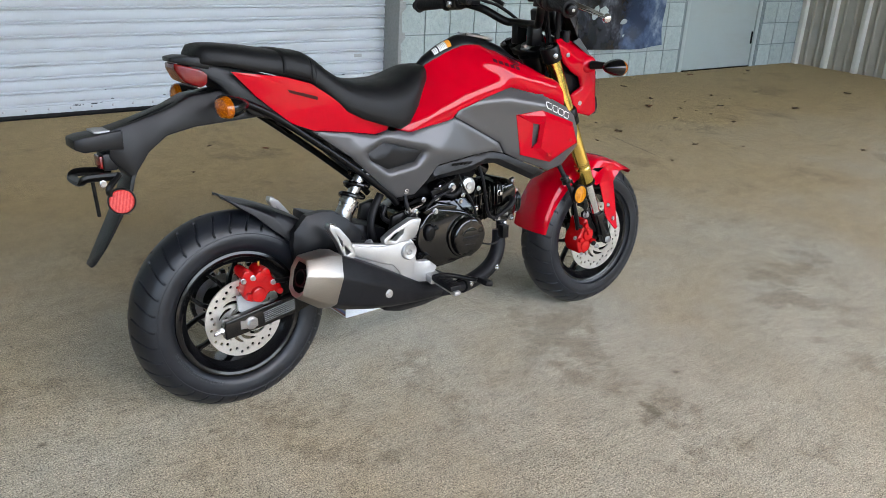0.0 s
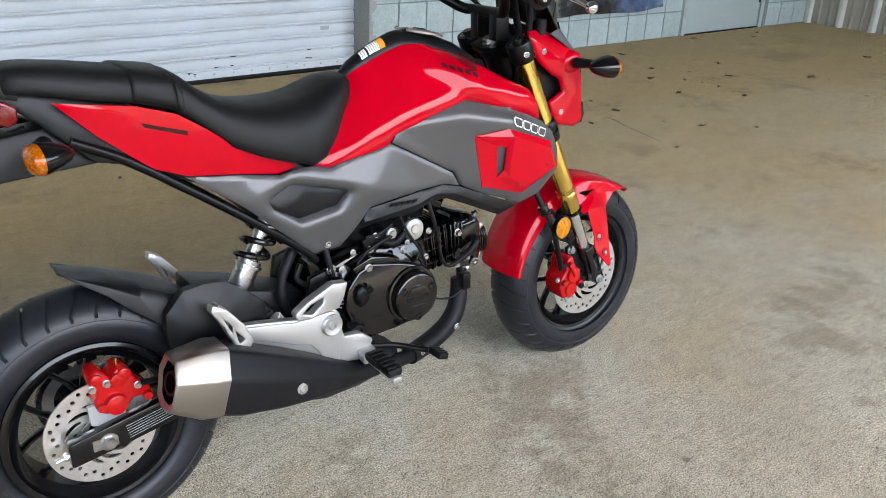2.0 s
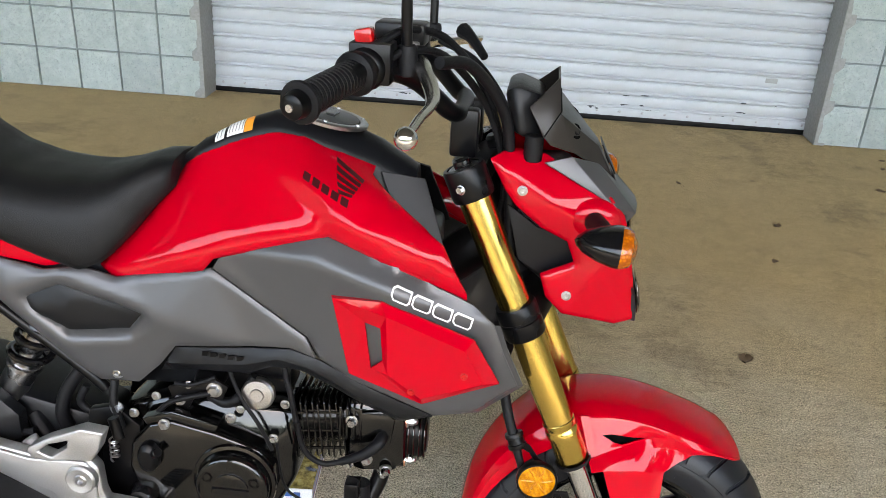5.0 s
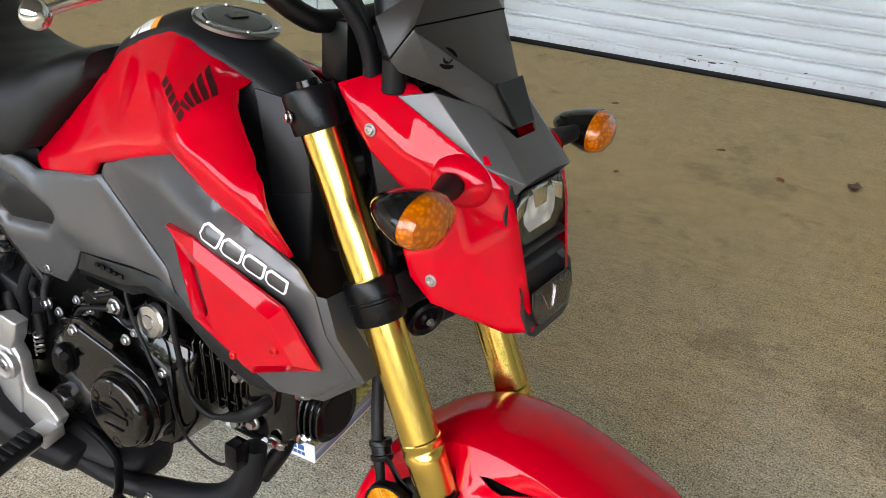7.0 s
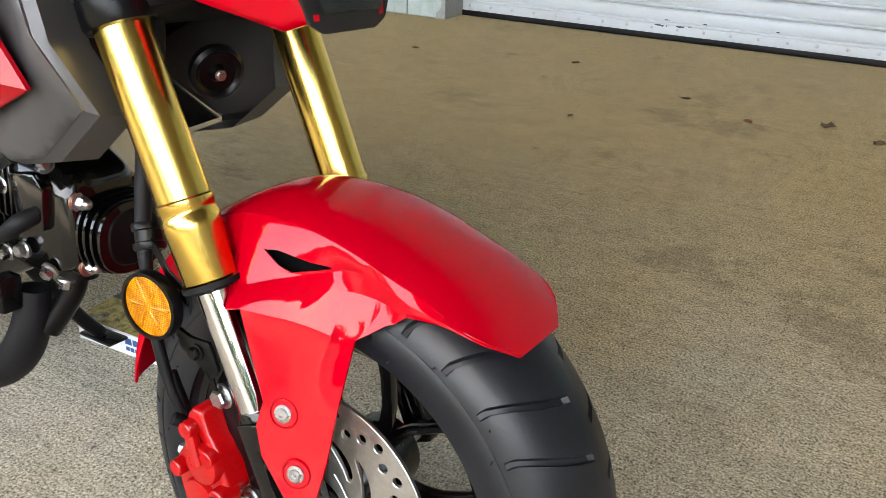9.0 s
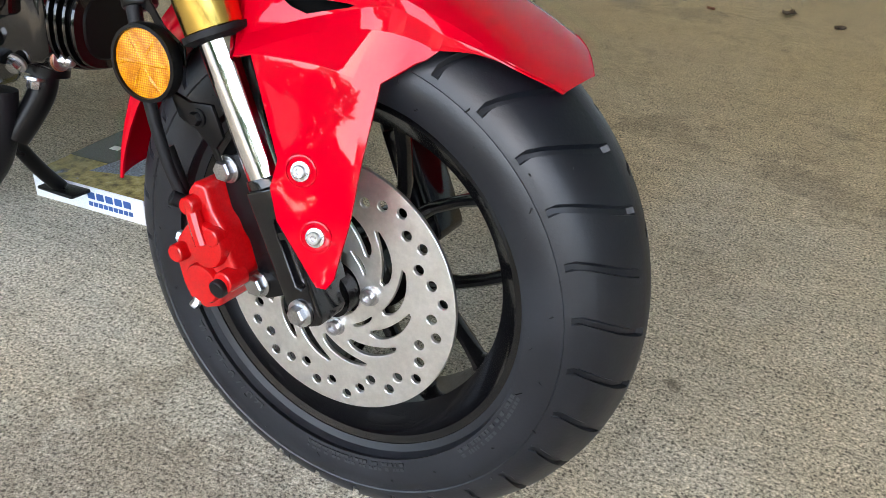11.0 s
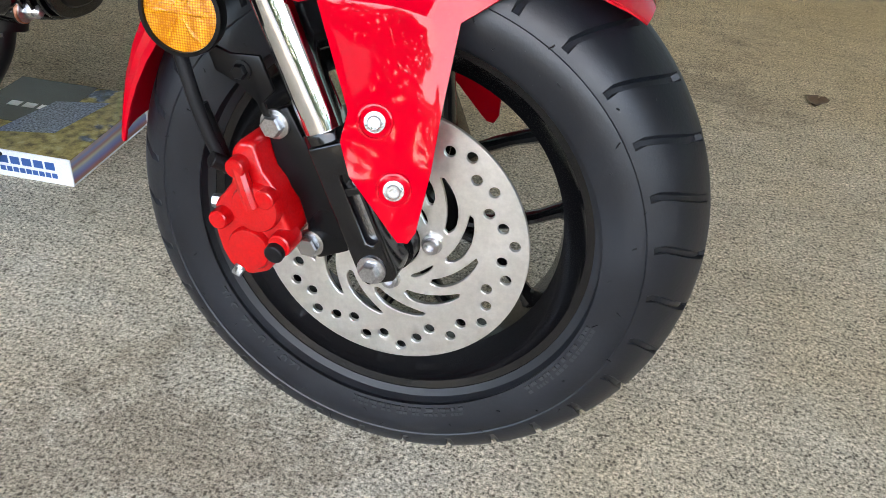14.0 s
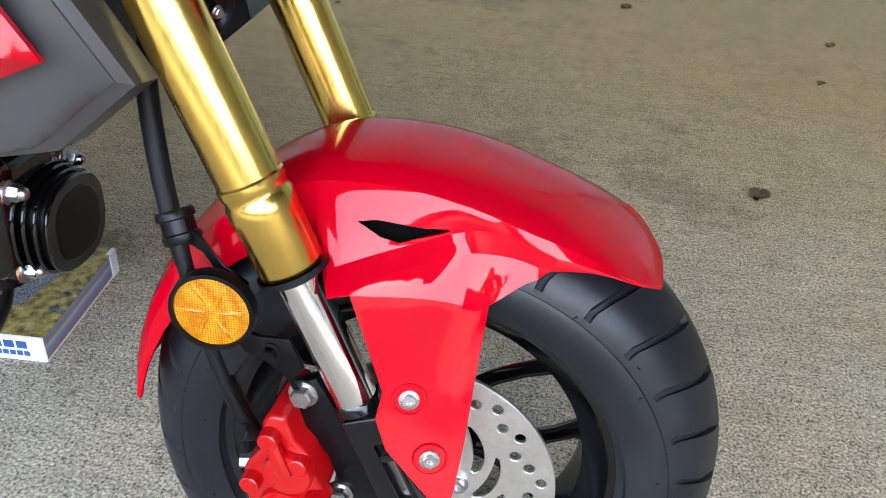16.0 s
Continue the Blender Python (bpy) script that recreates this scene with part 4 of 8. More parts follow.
# ---- bodywork ----
# fuel tank: black spine between two red side covers
def tyre_hairs(wheel, r0, r1, y, n, seed):
    """Short moulding hairs that stand out of the sidewall."""
    rng = random.Random(seed)
    bm = bmesh.new()
    for k in range(n):
        a = math.tau * (k + 0.6 * rng.random()) / n
        r = r0 + (r1 - r0) * ((k * 0.382) % 1.0)
        p = Vector((r * math.cos(a), y(r), r * math.sin(a)))
        lean = Vector((rng.uniform(-1, 1), rng.uniform(-0.5, -0.15), rng.uniform(-1, 1))).normalized()
        rod(p, p + lean * rng.uniform(0.003, 0.006), 0.0006, 5, bm=bm)
    return tagged(part("moulding_hairs", bm, SOFT_RUBBER, wheel, "thin black moulding hairs"), "thin black moulding hairs", kind="stuff")


def interp(x, xs, vs):
    return float(np.interp(x, xs, vs))


tyre_hairs(fw, 0.170, 0.202, lambda r: 0.0005 - 0.065 * interp(r, (0.1675, 0.1815, 0.1975, 0.2055), (0.975, 1.0, 0.955, 0.90)), 44, 4)


TX = [0.545, 0.571, 0.615, 0.651, 0.680, 0.712, 0.768, 0.815, 0.868]
T_W = [0.014, 0.024, 0.029, 0.032, 0.037, 0.050, 0.052, 0.052, 0.044]
T_E = [0.776, 0.798, 0.818, 0.830, 0.839, 0.838, 0.819, 0.803, 0.775]
T_C = [0.790, 0.812, 0.838, 0.853, 0.863, 0.861, 0.849, 0.832, 0.800]


def spine(x, v, lift=0.0):
    """A point of the tank's spine; v runs from -1 (right) to 1 (left)."""
    w, e, c = interp(x, TX, T_W), interp(x, TX, T_E), interp(x, TX, T_C)
    a = abs(v)
    z = c - (c - e) * (0.15 * a + 0.85 * a ** 3)
    return (x, v * (w - 0.004), z + lift)


xs = np.linspace(0.545, 0.868, 26)
rings = [[spine(x, v) for v in np.linspace(-1, 1, 17)] + [(x, interp(x, TX, T_W) * 0.9, interp(x, TX, T_E) - 0.06), (x, -interp(x, TX, T_W) * 0.9, interp(x, TX, T_E) - 0.06)] for x in xs]
tank = part("fuel_tank", loft(rings), BLACK, bike, "black plastic spine of the fuel tank", 50)
cap_m = place((0.745, 0.006, 0.8515), (0.20, 0, 1)) @ Matrix.Scale(0.86, 4)
part("cap_ring", lathe([(0.046, 0), (0.058, 0), (0.059, 0.005), (0.056, 0.0075), (0.050, 0.008), (0.046, 0.006)], 48, cap_m, closed=True), STEEL, tank, "steel filler ring")
part("fuel_cap", lathe([(0, 0.010), (0.036, 0.010), (0.044, 0.008), (0.0465, 0.004), (0.0465, 0)], 48, cap_m), GREY, tank, "grey-black locking fuel cap")
part("lock_cover", bev(plate([(-0.018, -0.007), (0.012, -0.009), (0.02, 0), (0.012, 0.009), (-0.018, 0.007)], 0, 0.003, m=cap_m @ pose(0, 0, 0.010, 90)), 0.0006, 1), GLOSS_BLACK, tank)
for k in range(6):
    a = k * 1.0472
    part("cap_screw", lathe([(0, 0.0025), (0.003, 0.002), (0.0035, 0)], 8, cap_m @ Matrix.Translation((0.0525 * math.cos(a), 0.0525 * math.sin(a), 0.0075))), STEEL, tank)


def on_spine(x0, x1, v0, v1, lift=0.0012):
    bm = bmesh.new()
    n = 5
    g = [[bm.verts.new(spine(x0 + (x1 - x0) * i / n, v0 + (v1 - v0) * j / n, lift)) for i in range(n + 1)] for j in range(n + 1)]
    for j in range(n):
        for i in range(n):
            bm.faces.new((g[j][i], g[j][i + 1], g[j + 1][i + 1], g[j + 1][i]))
    return bm


part("warning_label", on_spine(0.609, 0.6325, -0.88, -0.12), WHITE_LABEL, tank, "white warning label", keep=True)
part("warning_label", on_spine(0.633, 0.645, -0.88, -0.12), ORANGE_LABEL, tank, "orange head of the warning label", keep=True)
part("notice_label", on_spine(0.592, 0.605, -0.88, -0.22), WHITE_LABEL, tank, "small white label", keep=True)
for k in range(5):
    part("print_line", on_spine(0.6115 + 0.0045 * k, 0.613 + 0.0045 * k, -0.80, -0.22, 0.0018), PRINT_GREY, tank, keep=True)
for k in range(2):
    part("print_line", on_spine(0.5945 + 0.005 * k, 0.596 + 0.005 * k, -0.80, -0.32, 0.0018), PRINT_GREY, tank, keep=True)

TANK_SIDE = [(0.440, 0.640), (0.472, 0.6205), (0.597, 0.6575), (0.6125, 0.677), (0.770, 0.730), (0.862, 0.703), (0.949, 0.668), (0.9495, 0.6745), (0.9345, 0.706), (0.9166, 0.7371), (0.8727, 0.763), (0.8426, 0.7817), (0.815, 0.7994), (0.8155, 0.806), (0.768, 0.8215), (0.712, 0.8400), (0.680, 0.8415), (0.651, 0.8325), (0.615, 0.8195), (0.571, 0.8000), (0.551, 0.7835), (0.538, 0.756), (0.4985, 0.7037)]
TANK_Y = [-0.068, -0.080, -0.099, -0.103, -0.126, -0.152, -0.145, -0.148, -0.150, -0.149, -0.124, -0.107, -0.086, -0.049, -0.047, -0.047, -0.032, -0.027, -0.024, -0.019, -0.012, -0.034, -0.053]
TANK_IN = [(0.605, 0.790, -0.0385), (0.660, 0.803, -0.058), (0.750, 0.750, -0.120), (0.66, 0.722, -0.108), (0.545, 0.672, -0.094), (0.795, 0.757, -0.142), (0.85, 0.748, -0.152), (0.902, 0.730, -0.159), (0.930, 0.702, -0.158), (0.575, 0.752, -0.062), (0.740, 0.798, -0.100), (0.515, 0.690, -0.068), (0.802, 0.789, -0.120), (0.768, 0.817, -0.066)]
n_ = len(TANK_SIDE)
tank_ties = [(i, (i + 1) % n_) for i in range(n_)] + [(n_ + i, n_ + j) for i, j in ((1, 2), (2, 3), (3, 4), (2, 5), (5, 6), (6, 7), (7, 8))] + [(n_ + 4, 0), (n_ + 8, 7), (n_ + 1, 16)]
cover_y = facet_of([(x, z, y) for (x, z), y in zip(TANK_SIDE, TANK_Y)] + TANK_IN, tank_ties)
cover_y = soften(cover_y, 0.011)
both("tank_cover", blanket(TANK_SIDE, cover_y, lip=0.004, lipw=0.008, res=0.007, thick=0.006), RED, "glossy red tank side cover", tank, 60)
# the maker's wing mark, as plain dark feathers with a bar under them
for k in range(5):
    f = k / 4
    (x0, z0), (x1, z1) = (0.766 + 0.012 * f, 0.8185 - 0.0275 * f), (0.808 - 0.009 * f, 0.7975 - 0.0115 * f)
    q = [(x0, z0), (x0 + 0.0030, z0 - 0.0048), (x1 - 0.0012, z1 - 0.0024), (x1, z1)]
    both("emblem", blanket(q, cover_y, lip=0, lipw=0, thick=0, lift=0.0012, res=0.006), EMBLEM, "dark plain emblem on the tank", tank)
for k in range(5):
    x, z = 0.730 + 0.0135 * k, 0.7960 - 0.0050 * k
    both("emblem_bar", blanket([(x, z), (x + 0.010, z - 0.0036), (x + 0.011, z + 0.0050), (x + 0.001, z + 0.0086)], cover_y, lip=0, lipw=0, thick=0, lift=0.0012, res=0.006), EMBLEM, "small dark plain bar", tank)

# seat
SX = [-0.056, -0.050, -0.03, 0.0, 0.06, 0.13, 0.19, 0.215, 0.24, 0.28, 0.33, 0.38, 0.43, 0.46, 0.49, 0.515, 0.543]
S_T = [0.850, 0.861, 0.866, 0.865, 0.858, 0.847, 0.838, 0.828, 0.806, 0.780, 0.765, 0.761, 0.763, 0.770, 0.781, 0.791, 0.793]
S_L = [0.828, 0.824, 0.822, 0.818, 0.805, 0.793, 0.776, 0.757, 0.735, 0.701, 0.677, 0.660, 0.645, 0.656, 0.688, 0.722, 0.752]
S_W = [0.040, 0.055, 0.066, 0.073, 0.080, 0.086, 0.090, 0.092, 0.096, 0.104, 0.110, 0.112, 0.110, 0.104, 0.092, 0.074, 0.052]


def seat_ring(x, dw=0.0):
    t, l, w = interp(x, SX, S_T), interp(x, SX, S_L), interp(x, SX, S_W) + dw
    h = t - l
    r = [(-0.0, 0.0), (-0.45, 0.002), (-0.72, 0.10 * h), (-0.90, 0.26 * h), (-0.985, 0.50 * h), (-1.0, 0.78 * h), (-0.985, 0.93 * h), (-0.93, h)]
    return [(x, w * a, t - b + dw) for a, b in r] + [(x, -w * a, t - b + dw) for a, b in r[::-1][:-1]]


part("pillion_seat", loft([seat_ring(x) for x in np.linspace(-0.056, 0.218, 26)]), VINYL, bike, "black vinyl pillion seat", 55)
part("rider_seat", loft([seat_ring(x, 0.0016) for x in np.linspace(0.202, 0.543, 34)]), VINYL, bike, "black vinyl rider seat", 55)
part("passenger_strap", loft([seat_ring(x, d) for x, d in ((0.128, 0.0), (0.131, 0.0035), (0.136, 0.0045), (0.190, 0.0045), (0.195, 0.0035), (0.197, 0.0))]), VINYL, bike, "black seat strap", 55)
part("seat_seam", loft([seat_ring(x, d) for x, d in ((0.196, 0.0005), (0.198, 0.003), (0.205, 0.0035), (0.208, 0.001))]), VINYL, bike, "", 55)

# red tail panels
tail_y = sheet_of([(0.012, 0.804, -0.068), (0.155, 0.779, -0.092), (0.268, 0.719, -0.101), (0.41, 0.661, -0.082), (0.395, 0.636, -0.077), (0.204, 0.659, -0.077), (0.148, 0.68, -0.073), (0.07, 0.747, -0.066), (0.25, 0.68, -0.088)])
TAIL = [(0.012, 0.806), (0.070, 0.747), (0.148, 0.682), (0.204, 0.661), (0.294, 0.650), (0.37, 0.637), (0.404, 0.644), (0.412, 0.664), (0.335, 0.682), (0.275, 0.712), (0.238, 0.740), (0.190, 0.772), (0.13, 0.790), (0.06, 0.799)]
bm, panel_y = planes(TAIL, tail_y, [([(0.012, 0.806), (0.15, 0.768), (0.215, 0.736), (0.27, 0.694), (0.33, 0.664), (0.404, 0.644)], 0.002)])
both("tail_panel", bm, RED, "glossy red tail side panel", None, 28)
both("name_bar", blanket([(0.135, 0.762), (0.205, 0.742), (0.205, 0.734), (0.140, 0.754)], panel_y, lip=0, lipw=0, thick=0, lift=0.0012), EMBLEM, "small dark name bar")

# grey side panels
mid_y = sheet_of([(0.204, 0.659, -0.080), (0.295, 0.594, -0.088), (0.342, 0.581, -0.095), (0.438, 0.64, -0.086), (0.514, 0.557, -0.092), (0.46, 0.469, -0.077), (0.605, 0.664, -0.094), (0.741, 0.583, -0.118), (0.664, 0.558, -0.107), (0.41, 0.58, -0.095), (0.55, 0.60, -0.106)])
INSERT = [(0.343, 0.592), (0.389, 0.613), (0.506, 0.583), (0.484, 0.556), (0.400, 0.547), (0.350, 0.578)]
MID = [(0.200, 0.659), (0.294, 0.648), (0.37, 0.635), (0.408, 0.641), (0.436, 0.641), (0.472, 0.633), (0.606, 0.660), (0.739, 0.583), (0.754, 0.554), (0.718, 0.563), (0.664, 0.557), (0.553, 0.541), (0.526, 0.505), (0.489, 0.468), (0.432, 0.466), (0.400, 0.494), (0.295, 0.590)]
_, mid_face = planes(MID, mid_y, [([(0.294, 0.648), (0.315, 0.604), (0.400, 0.529), (0.505, 0.552), (0.545, 0.580)], 0.008), ([(0.315, 0.604), (0.386, 0.627), (0.545, 0.580), (0.664, 0.557)], 0.004)], [INSERT])
mid_soft = soften(mid_face, 0.014)
recess = lambda x, z: mid_soft(x, z) + 0.006 * max(0.0, 1 - away((x, z), INSERT, True) / 0.016)
both("side_panel", blanket(MID, recess, [INSERT], lip=0.003, lipw=0.006, res=0.007, thick=0.004), GREY, "satin grey side panel", None, 40)
both("panel_insert", blanket([(0.338, 0.592), (0.387, 0.618), (0.512, 0.585), (0.487, 0.551), (0.399, 0.542), (0.345, 0.576)], mid_y, lip=0.003, lift=-0.006, creases=[([(0.42, 0.61), (0.40, 0.585), (0.36, 0.575)], 0.003, 0.02)]), BLACK, "black textured insert")
front_y = sheet_of([(0.605, 0.664, -0.095), (0.755, 0.729, -0.121), (0.755, 0.70, -0.132), (0.86, 0.690, -0.161), (0.862, 0.708, -0.147), (0.757, 0.738, -0.113), (0.955, 0.668, -0.142), (0.985, 0.635, -0.152), (1.022, 0.548, -0.132), (0.917, 0.488, -0.126), (0.814, 0.527, -0.126), (0.741, 0.583, -0.118), (0.775, 0.655, -0.131), (0.88, 0.6, -0.156), (0.69, 0.63, -0.112), (0.955, 0.622, -0.162), (0.995, 0.566, -0.150), (0.90, 0.525, -0.142)])
FRONT = [(0.609, 0.661), (0.742, 0.584), (0.757, 0.555), (0.814, 0.527), (0.917, 0.487), (0.969, 0.500), (1.024, 0.547), (1.002, 0.600), (0.986, 0.640), (0.956, 0.666), (0.862, 0.708), (0.757, 0.738), (0.625, 0.690)]
_, face_y = planes(FRONT, front_y, [([(0.625, 0.690), (0.755, 0.700), (0.862, 0.680), (0.986, 0.640)], 0.007), ([(0.755, 0.700), (0.772, 0.655), (0.800, 0.545), (0.814, 0.527)], 0.005)])
face_y = soften(face_y, 0.009)
both("radiator_shroud", blanket(FRONT, face_y, lip=0.003, lipw=0.006, res=0.008, thick=0.004), GREY, "satin grey front shroud", None, 45)
# its turned-in front edge
edge = [(0.986, 0.640), (1.002, 0.600), (1.024, 0.547), (0.969, 0.500), (0.917, 0.487)]
bm = loft([[(x - 0.002, front_y(x, z) + 0.003, z) for x, z in edge], [(x + 0.008, front_y(x, z) + 0.012, z - 0.004) for x, z in edge], [(x + 0.004, front_y(x, z) + 0.050, z - 0.010) for x, z in edge]], caps=False, closed=False)
bmesh.ops.solidify(bm, geom=bm.faces[:], thickness=0.002)
both("shroud_edge", bm, GREY, "", None, 25)
# the maker's name, as an outlined plain bar
def ring_bar(x0, x1, up, k):
    f = lambda x: 0.698 - (x - 0.850) * 0.42
    g = lambda x, v: (x + 0.004 * v, f(x) - 0.021 + 0.018 * v)
    o = [g(x0 + 0.004, 0), g(x1 - 0.003, 0), g(x1, 0.25), g(x1, 1), g(x0 + 0.004, 1), g(x0, 0.75), g(x0, 0.25)]
    i = [g(x0 + 0.005, 0.13), g(x1 - 0.004, 0.13), g(x1 - k, 0.3), g(x1 - k, 0.87), g(x0 + 0.005, 0.87), g(x0 + k, 0.7), g(x0 + k, 0.3)]
    return o, i
for k in range(4):
    o, i = ring_bar(0.856 + 0.0255 * k, 0.880 + 0.0255 * k, 0, 0.0022)
    both("name_mark", blanket(o, face_y, [i], lip=0, lipw=0, thick=0, lift=0.0030, res=0.005), WHITE_LABEL, "white outlined plain name mark")
# red scoop covers
scoop_y = lambda x, z: front_y(x, z) - 0.007
SCOOP = [(0.778, 0.658), (0.845, 0.668), (0.963, 0.626), (0.999, 0.562), (0.901, 0.517), (0.802, 0.546)]
SLOT = [(0.824, 0.633), (0.845, 0.629), (0.848, 0.578), (0.832, 0.562)]
bm, scoop_face = planes(SCOOP, scoop_y, [([(0.781, 0.658), (0.853, 0.652), (0.953, 0.615), (0.978, 0.567), (0.900, 0.532), (0.856, 0.562), (0.853, 0.652)], 0.007), ([(0.900, 0.532), (0.901, 0.517)], 0.0), ([(0.978, 0.567), (0.999, 0.562)], 0.0), ([(0.953, 0.615), (0.963, 0.626)], 0.0)], [SLOT])
both("scoop_cover", bm, RED, "glossy red air scoop cover", None, 25)
both("scoop_slot", blanket([(0.820, 0.637), (0.850, 0.633), (0.853, 0.574), (0.828, 0.556)], scoop_y, lift=-0.012, lip=0, lipw=0), BLACK)
for x, z in ((0.887, 0.541), (0.954, 0.577)):
    both("panel_bolt", hexbolt((x, scoop_face(x, z) - 0.0005, z), (0, -1, 0), 0.0042, 0.0035, socket=True), RED_CAST)
both("panel_bolt", hexbolt((0.460, -0.079, 0.482), (0, -1, 0), 0.0062, 0.005, 1.5, socket=True), STEEL)

# black belly cover
belly_y = sheet_of([(0.523, 0.498, -0.083), (0.55, 0.539, -0.094), (0.671, 0.554, -0.108), (0.721, 0.557, -0.114), (0.818, 0.517, -0.124), (0.911, 0.479, -0.122), (0.87, 0.465, -0.112), (0.769, 0.504, -0.108), (0.67, 0.508, -0.104)])
BELLY = [(0.523, 0.492), (0.56, 0.502), (0.655, 0.512), (0.69, 0.528), (0.73, 0.528), (0.775, 0.508), (0.870, 0.464), (0.915, 0.484), (0.818, 0.524), (0.756, 0.551), (0.718, 0.560), (0.664, 0.554), (0.552, 0.537)]
bm = blanket(BELLY, belly_y, [], [([(0.54, 0.512), (0.655, 0.530), (0.70, 0.545), (0.745, 0.538), (0.87, 0.478)], 0.004, 0.014)])
both("belly_cover", bm, BLACK, "black plastic engine cover strip", None, 25)
for k in range(5):
    x = 0.592 + 0.0125 * k
    both("embossed_bar", blanket([(x, 0.534), (x + 0.009, 0.536), (x + 0.011, 0.543), (x + 0.002, 0.541)], belly_y, lip=0, lipw=0, lift=0.0045, thick=0.002, res=0.006), SATIN_BLACK, "embossed plain bars")

# inner bulk: air box, frame spine and steering head
part("air_box", bev(loft([[(x, -w, a), (x, w, a), (x, w * 0.9, b), (x, -w * 0.9, b)] for x, w, a, b in ((0.16, 0.045, 0.665, 0.76), (0.30, 0.065, 0.61, 0.70), (0.45, 0.055, 0.55, 0.63), (0.60, 0.070, 0.55, 0.68), (0.75, 0.080, 0.57, 0.73), (0.83, 0.080, 0.60, 0.73))]), 0.008), BLACK, bike, "black inner air box")
part("radiator_cowl", bev(loft([[(x, -w, a), (x, w, a), (x, w * 0.8, b), (x, -w * 0.8, b)] for x, w, a, b in ((0.80, 0.075, 0.52, 0.755), (0.86, 0.080, 0.50, 0.735), (0.905, 0.06, 0.55, 0.72))]), 0.006), BLACK, bike, "black inner front cover")
both("inner_cover", bev(skin([(0.822, -0.048, 0.800), (0.880, -0.032, 0.790), (0.912, -0.060, 0.705), (0.868, -0.072, 0.695)], [(0, 1, 2, 3)], 0.003), 0.0008, 1), BLACK, "black cover beside the steering head")
part("steering_head", lathe([(0, 0), (0.034, 0), (0.036, 0.01), (0.030, 0.02), (0.030, 0.15), (0.036, 0.16), (0.034, 0.17), (0, 0.17)], 28, place(along(0.015), FD)), SATIN_BLACK, bike)
part("frame_spine", tube([(0.965, 0, 0.70), (0.85, 0, 0.62), (0.65, 0, 0.56), (0.45, 0, 0.50)], 0.032, 14), SATIN_BLACK, bike)
both("frame_rail", tube([(0.03, -0.062, 0.742), (0.107, -0.066, 0.703), (0.207, -0.070, 0.634), (0.307, -0.075, 0.561), (0.407, -0.074, 0.481), (0.437, -0.070, 0.449)], 0.0085, 12), SATIN_BLACK, "black frame tube")
both("pivot_plate", bev(plate([(0.415, 0.42), (0.455, 0.43), (0.49, 0.40), (0.49, 0.30), (0.45, 0.24), (0.41, 0.25), (0.40, 0.34)], -0.085, -0.070), 0.003), SATIN_BLACK)

# tail: lamp, arm, plate holder and flap
tail = part("tail_cowl", bev(loft([[(x, -w, a), (x, w, a), (x, w * 0.85, b), (x, -w * 0.85, b)] for x, w, a, b in ((-0.070, 0.040, 0.815, 0.838), (-0.04, 0.048, 0.800, 0.838), (-0.01, 0.056, 0.775, 0.828), (0.06, 0.062, 0.705, 0.806), (0.12, 0.066, 0.690, 0.790), (0.22, 0.070, 0.655, 0.74))]), 0.006), BLACK, bike, "black tail cowl under the seat")
part("tail_lamp", bev(loft([[(x, -w, a), (x, w, a), (x, w * 1.05, b), (x, -w * 1.05, b)] for x, w, a, b in ((-0.098, 0.030, 0.812, 0.826), (-0.082, 0.040, 0.786, 0.822), (-0.048, 0.051, 0.772, 0.812), (-0.034, 0.053, 0.782, 0.802))]), 0.005, 3), SHADED_RED_LENS, tail, "red tail lamp lens")
part("lamp_visor", bev(loft([[(x, -w, a), (x, w, a), (x, w, b), (x, -w, b)] for x, w, a, b in ((-0.104, 0.024, 0.828, 0.838), (-0.075, 0.044, 0.822, 0.840), (-0.03, 0.056, 0.812, 0.836))]), 0.003), BLACK, tail)
arm = part("fender_arm", bev(loft([[(x, -w, a), (x, w, a), (x + s, w * 0.75, b), (x + s, -w * 0.75, b)] for x, w, a, b, s in ((0.09, 0.050, 0.700, 0.74, 0), (0.0, 0.052, 0.695, 0.765, 0), (-0.07, 0.050, 0.690, 0.757, 0), (-0.13, 0.046, 0.676, 0.730, 0), (-0.17, 0.044, 0.645, 0.712, -0.02), (-0.198, 0.042, 0.605, 0.697, -0.05), (-0.205, 0.040, 0.585, 0.640, -0.045))]), 0.006), BLACK, bike, "black plastic tail arm")
part("arm_rib", bev(loft([[(-0.02, -0.015, 0.76), (-0.02, 0.015, 0.76), (-0.02, 0.012, 0.768), (-0.02, -0.012, 0.768)], [(-0.12, -0.022, 0.728), (-0.12, 0.022, 0.728), (-0.12, 0.018, 0.738), (-0.12, -0.018, 0.738)], [(-0.225, -0.030, 0.690), (-0.225, 0.030, 0.690), (-0.225, 0.025, 0.702), (-0.225, -0.025, 0.702)]]), 0.003), BLACK, arm)
lampbox = part("plate_lamp", bev(loft([[(x, -w, a), (x, w, a), (x, w, b), (x, -w, b)] for x, w, a, b in ((-0.318, 0.034, 0.664, 0.684), (-0.300, 0.040, 0.656, 0.688), (-0.262, 0.040, 0.658, 0.692), (-0.220, 0.038, 0.655, 0.697))]), 0.004), BLACK, bike, "black number plate lamp housing")
part("lamp_lid", bev(box(-0.275, -0.238, -0.030, 0.030, 0.692, 0.697), 0.002), PRINT_GREY, lampbox, "grey lamp lid")
part("small_reflector", bev(box(-0.262, -0.232, -0.026, 0.026, 0.612, 0.648), 0.004), BLACK, bike)
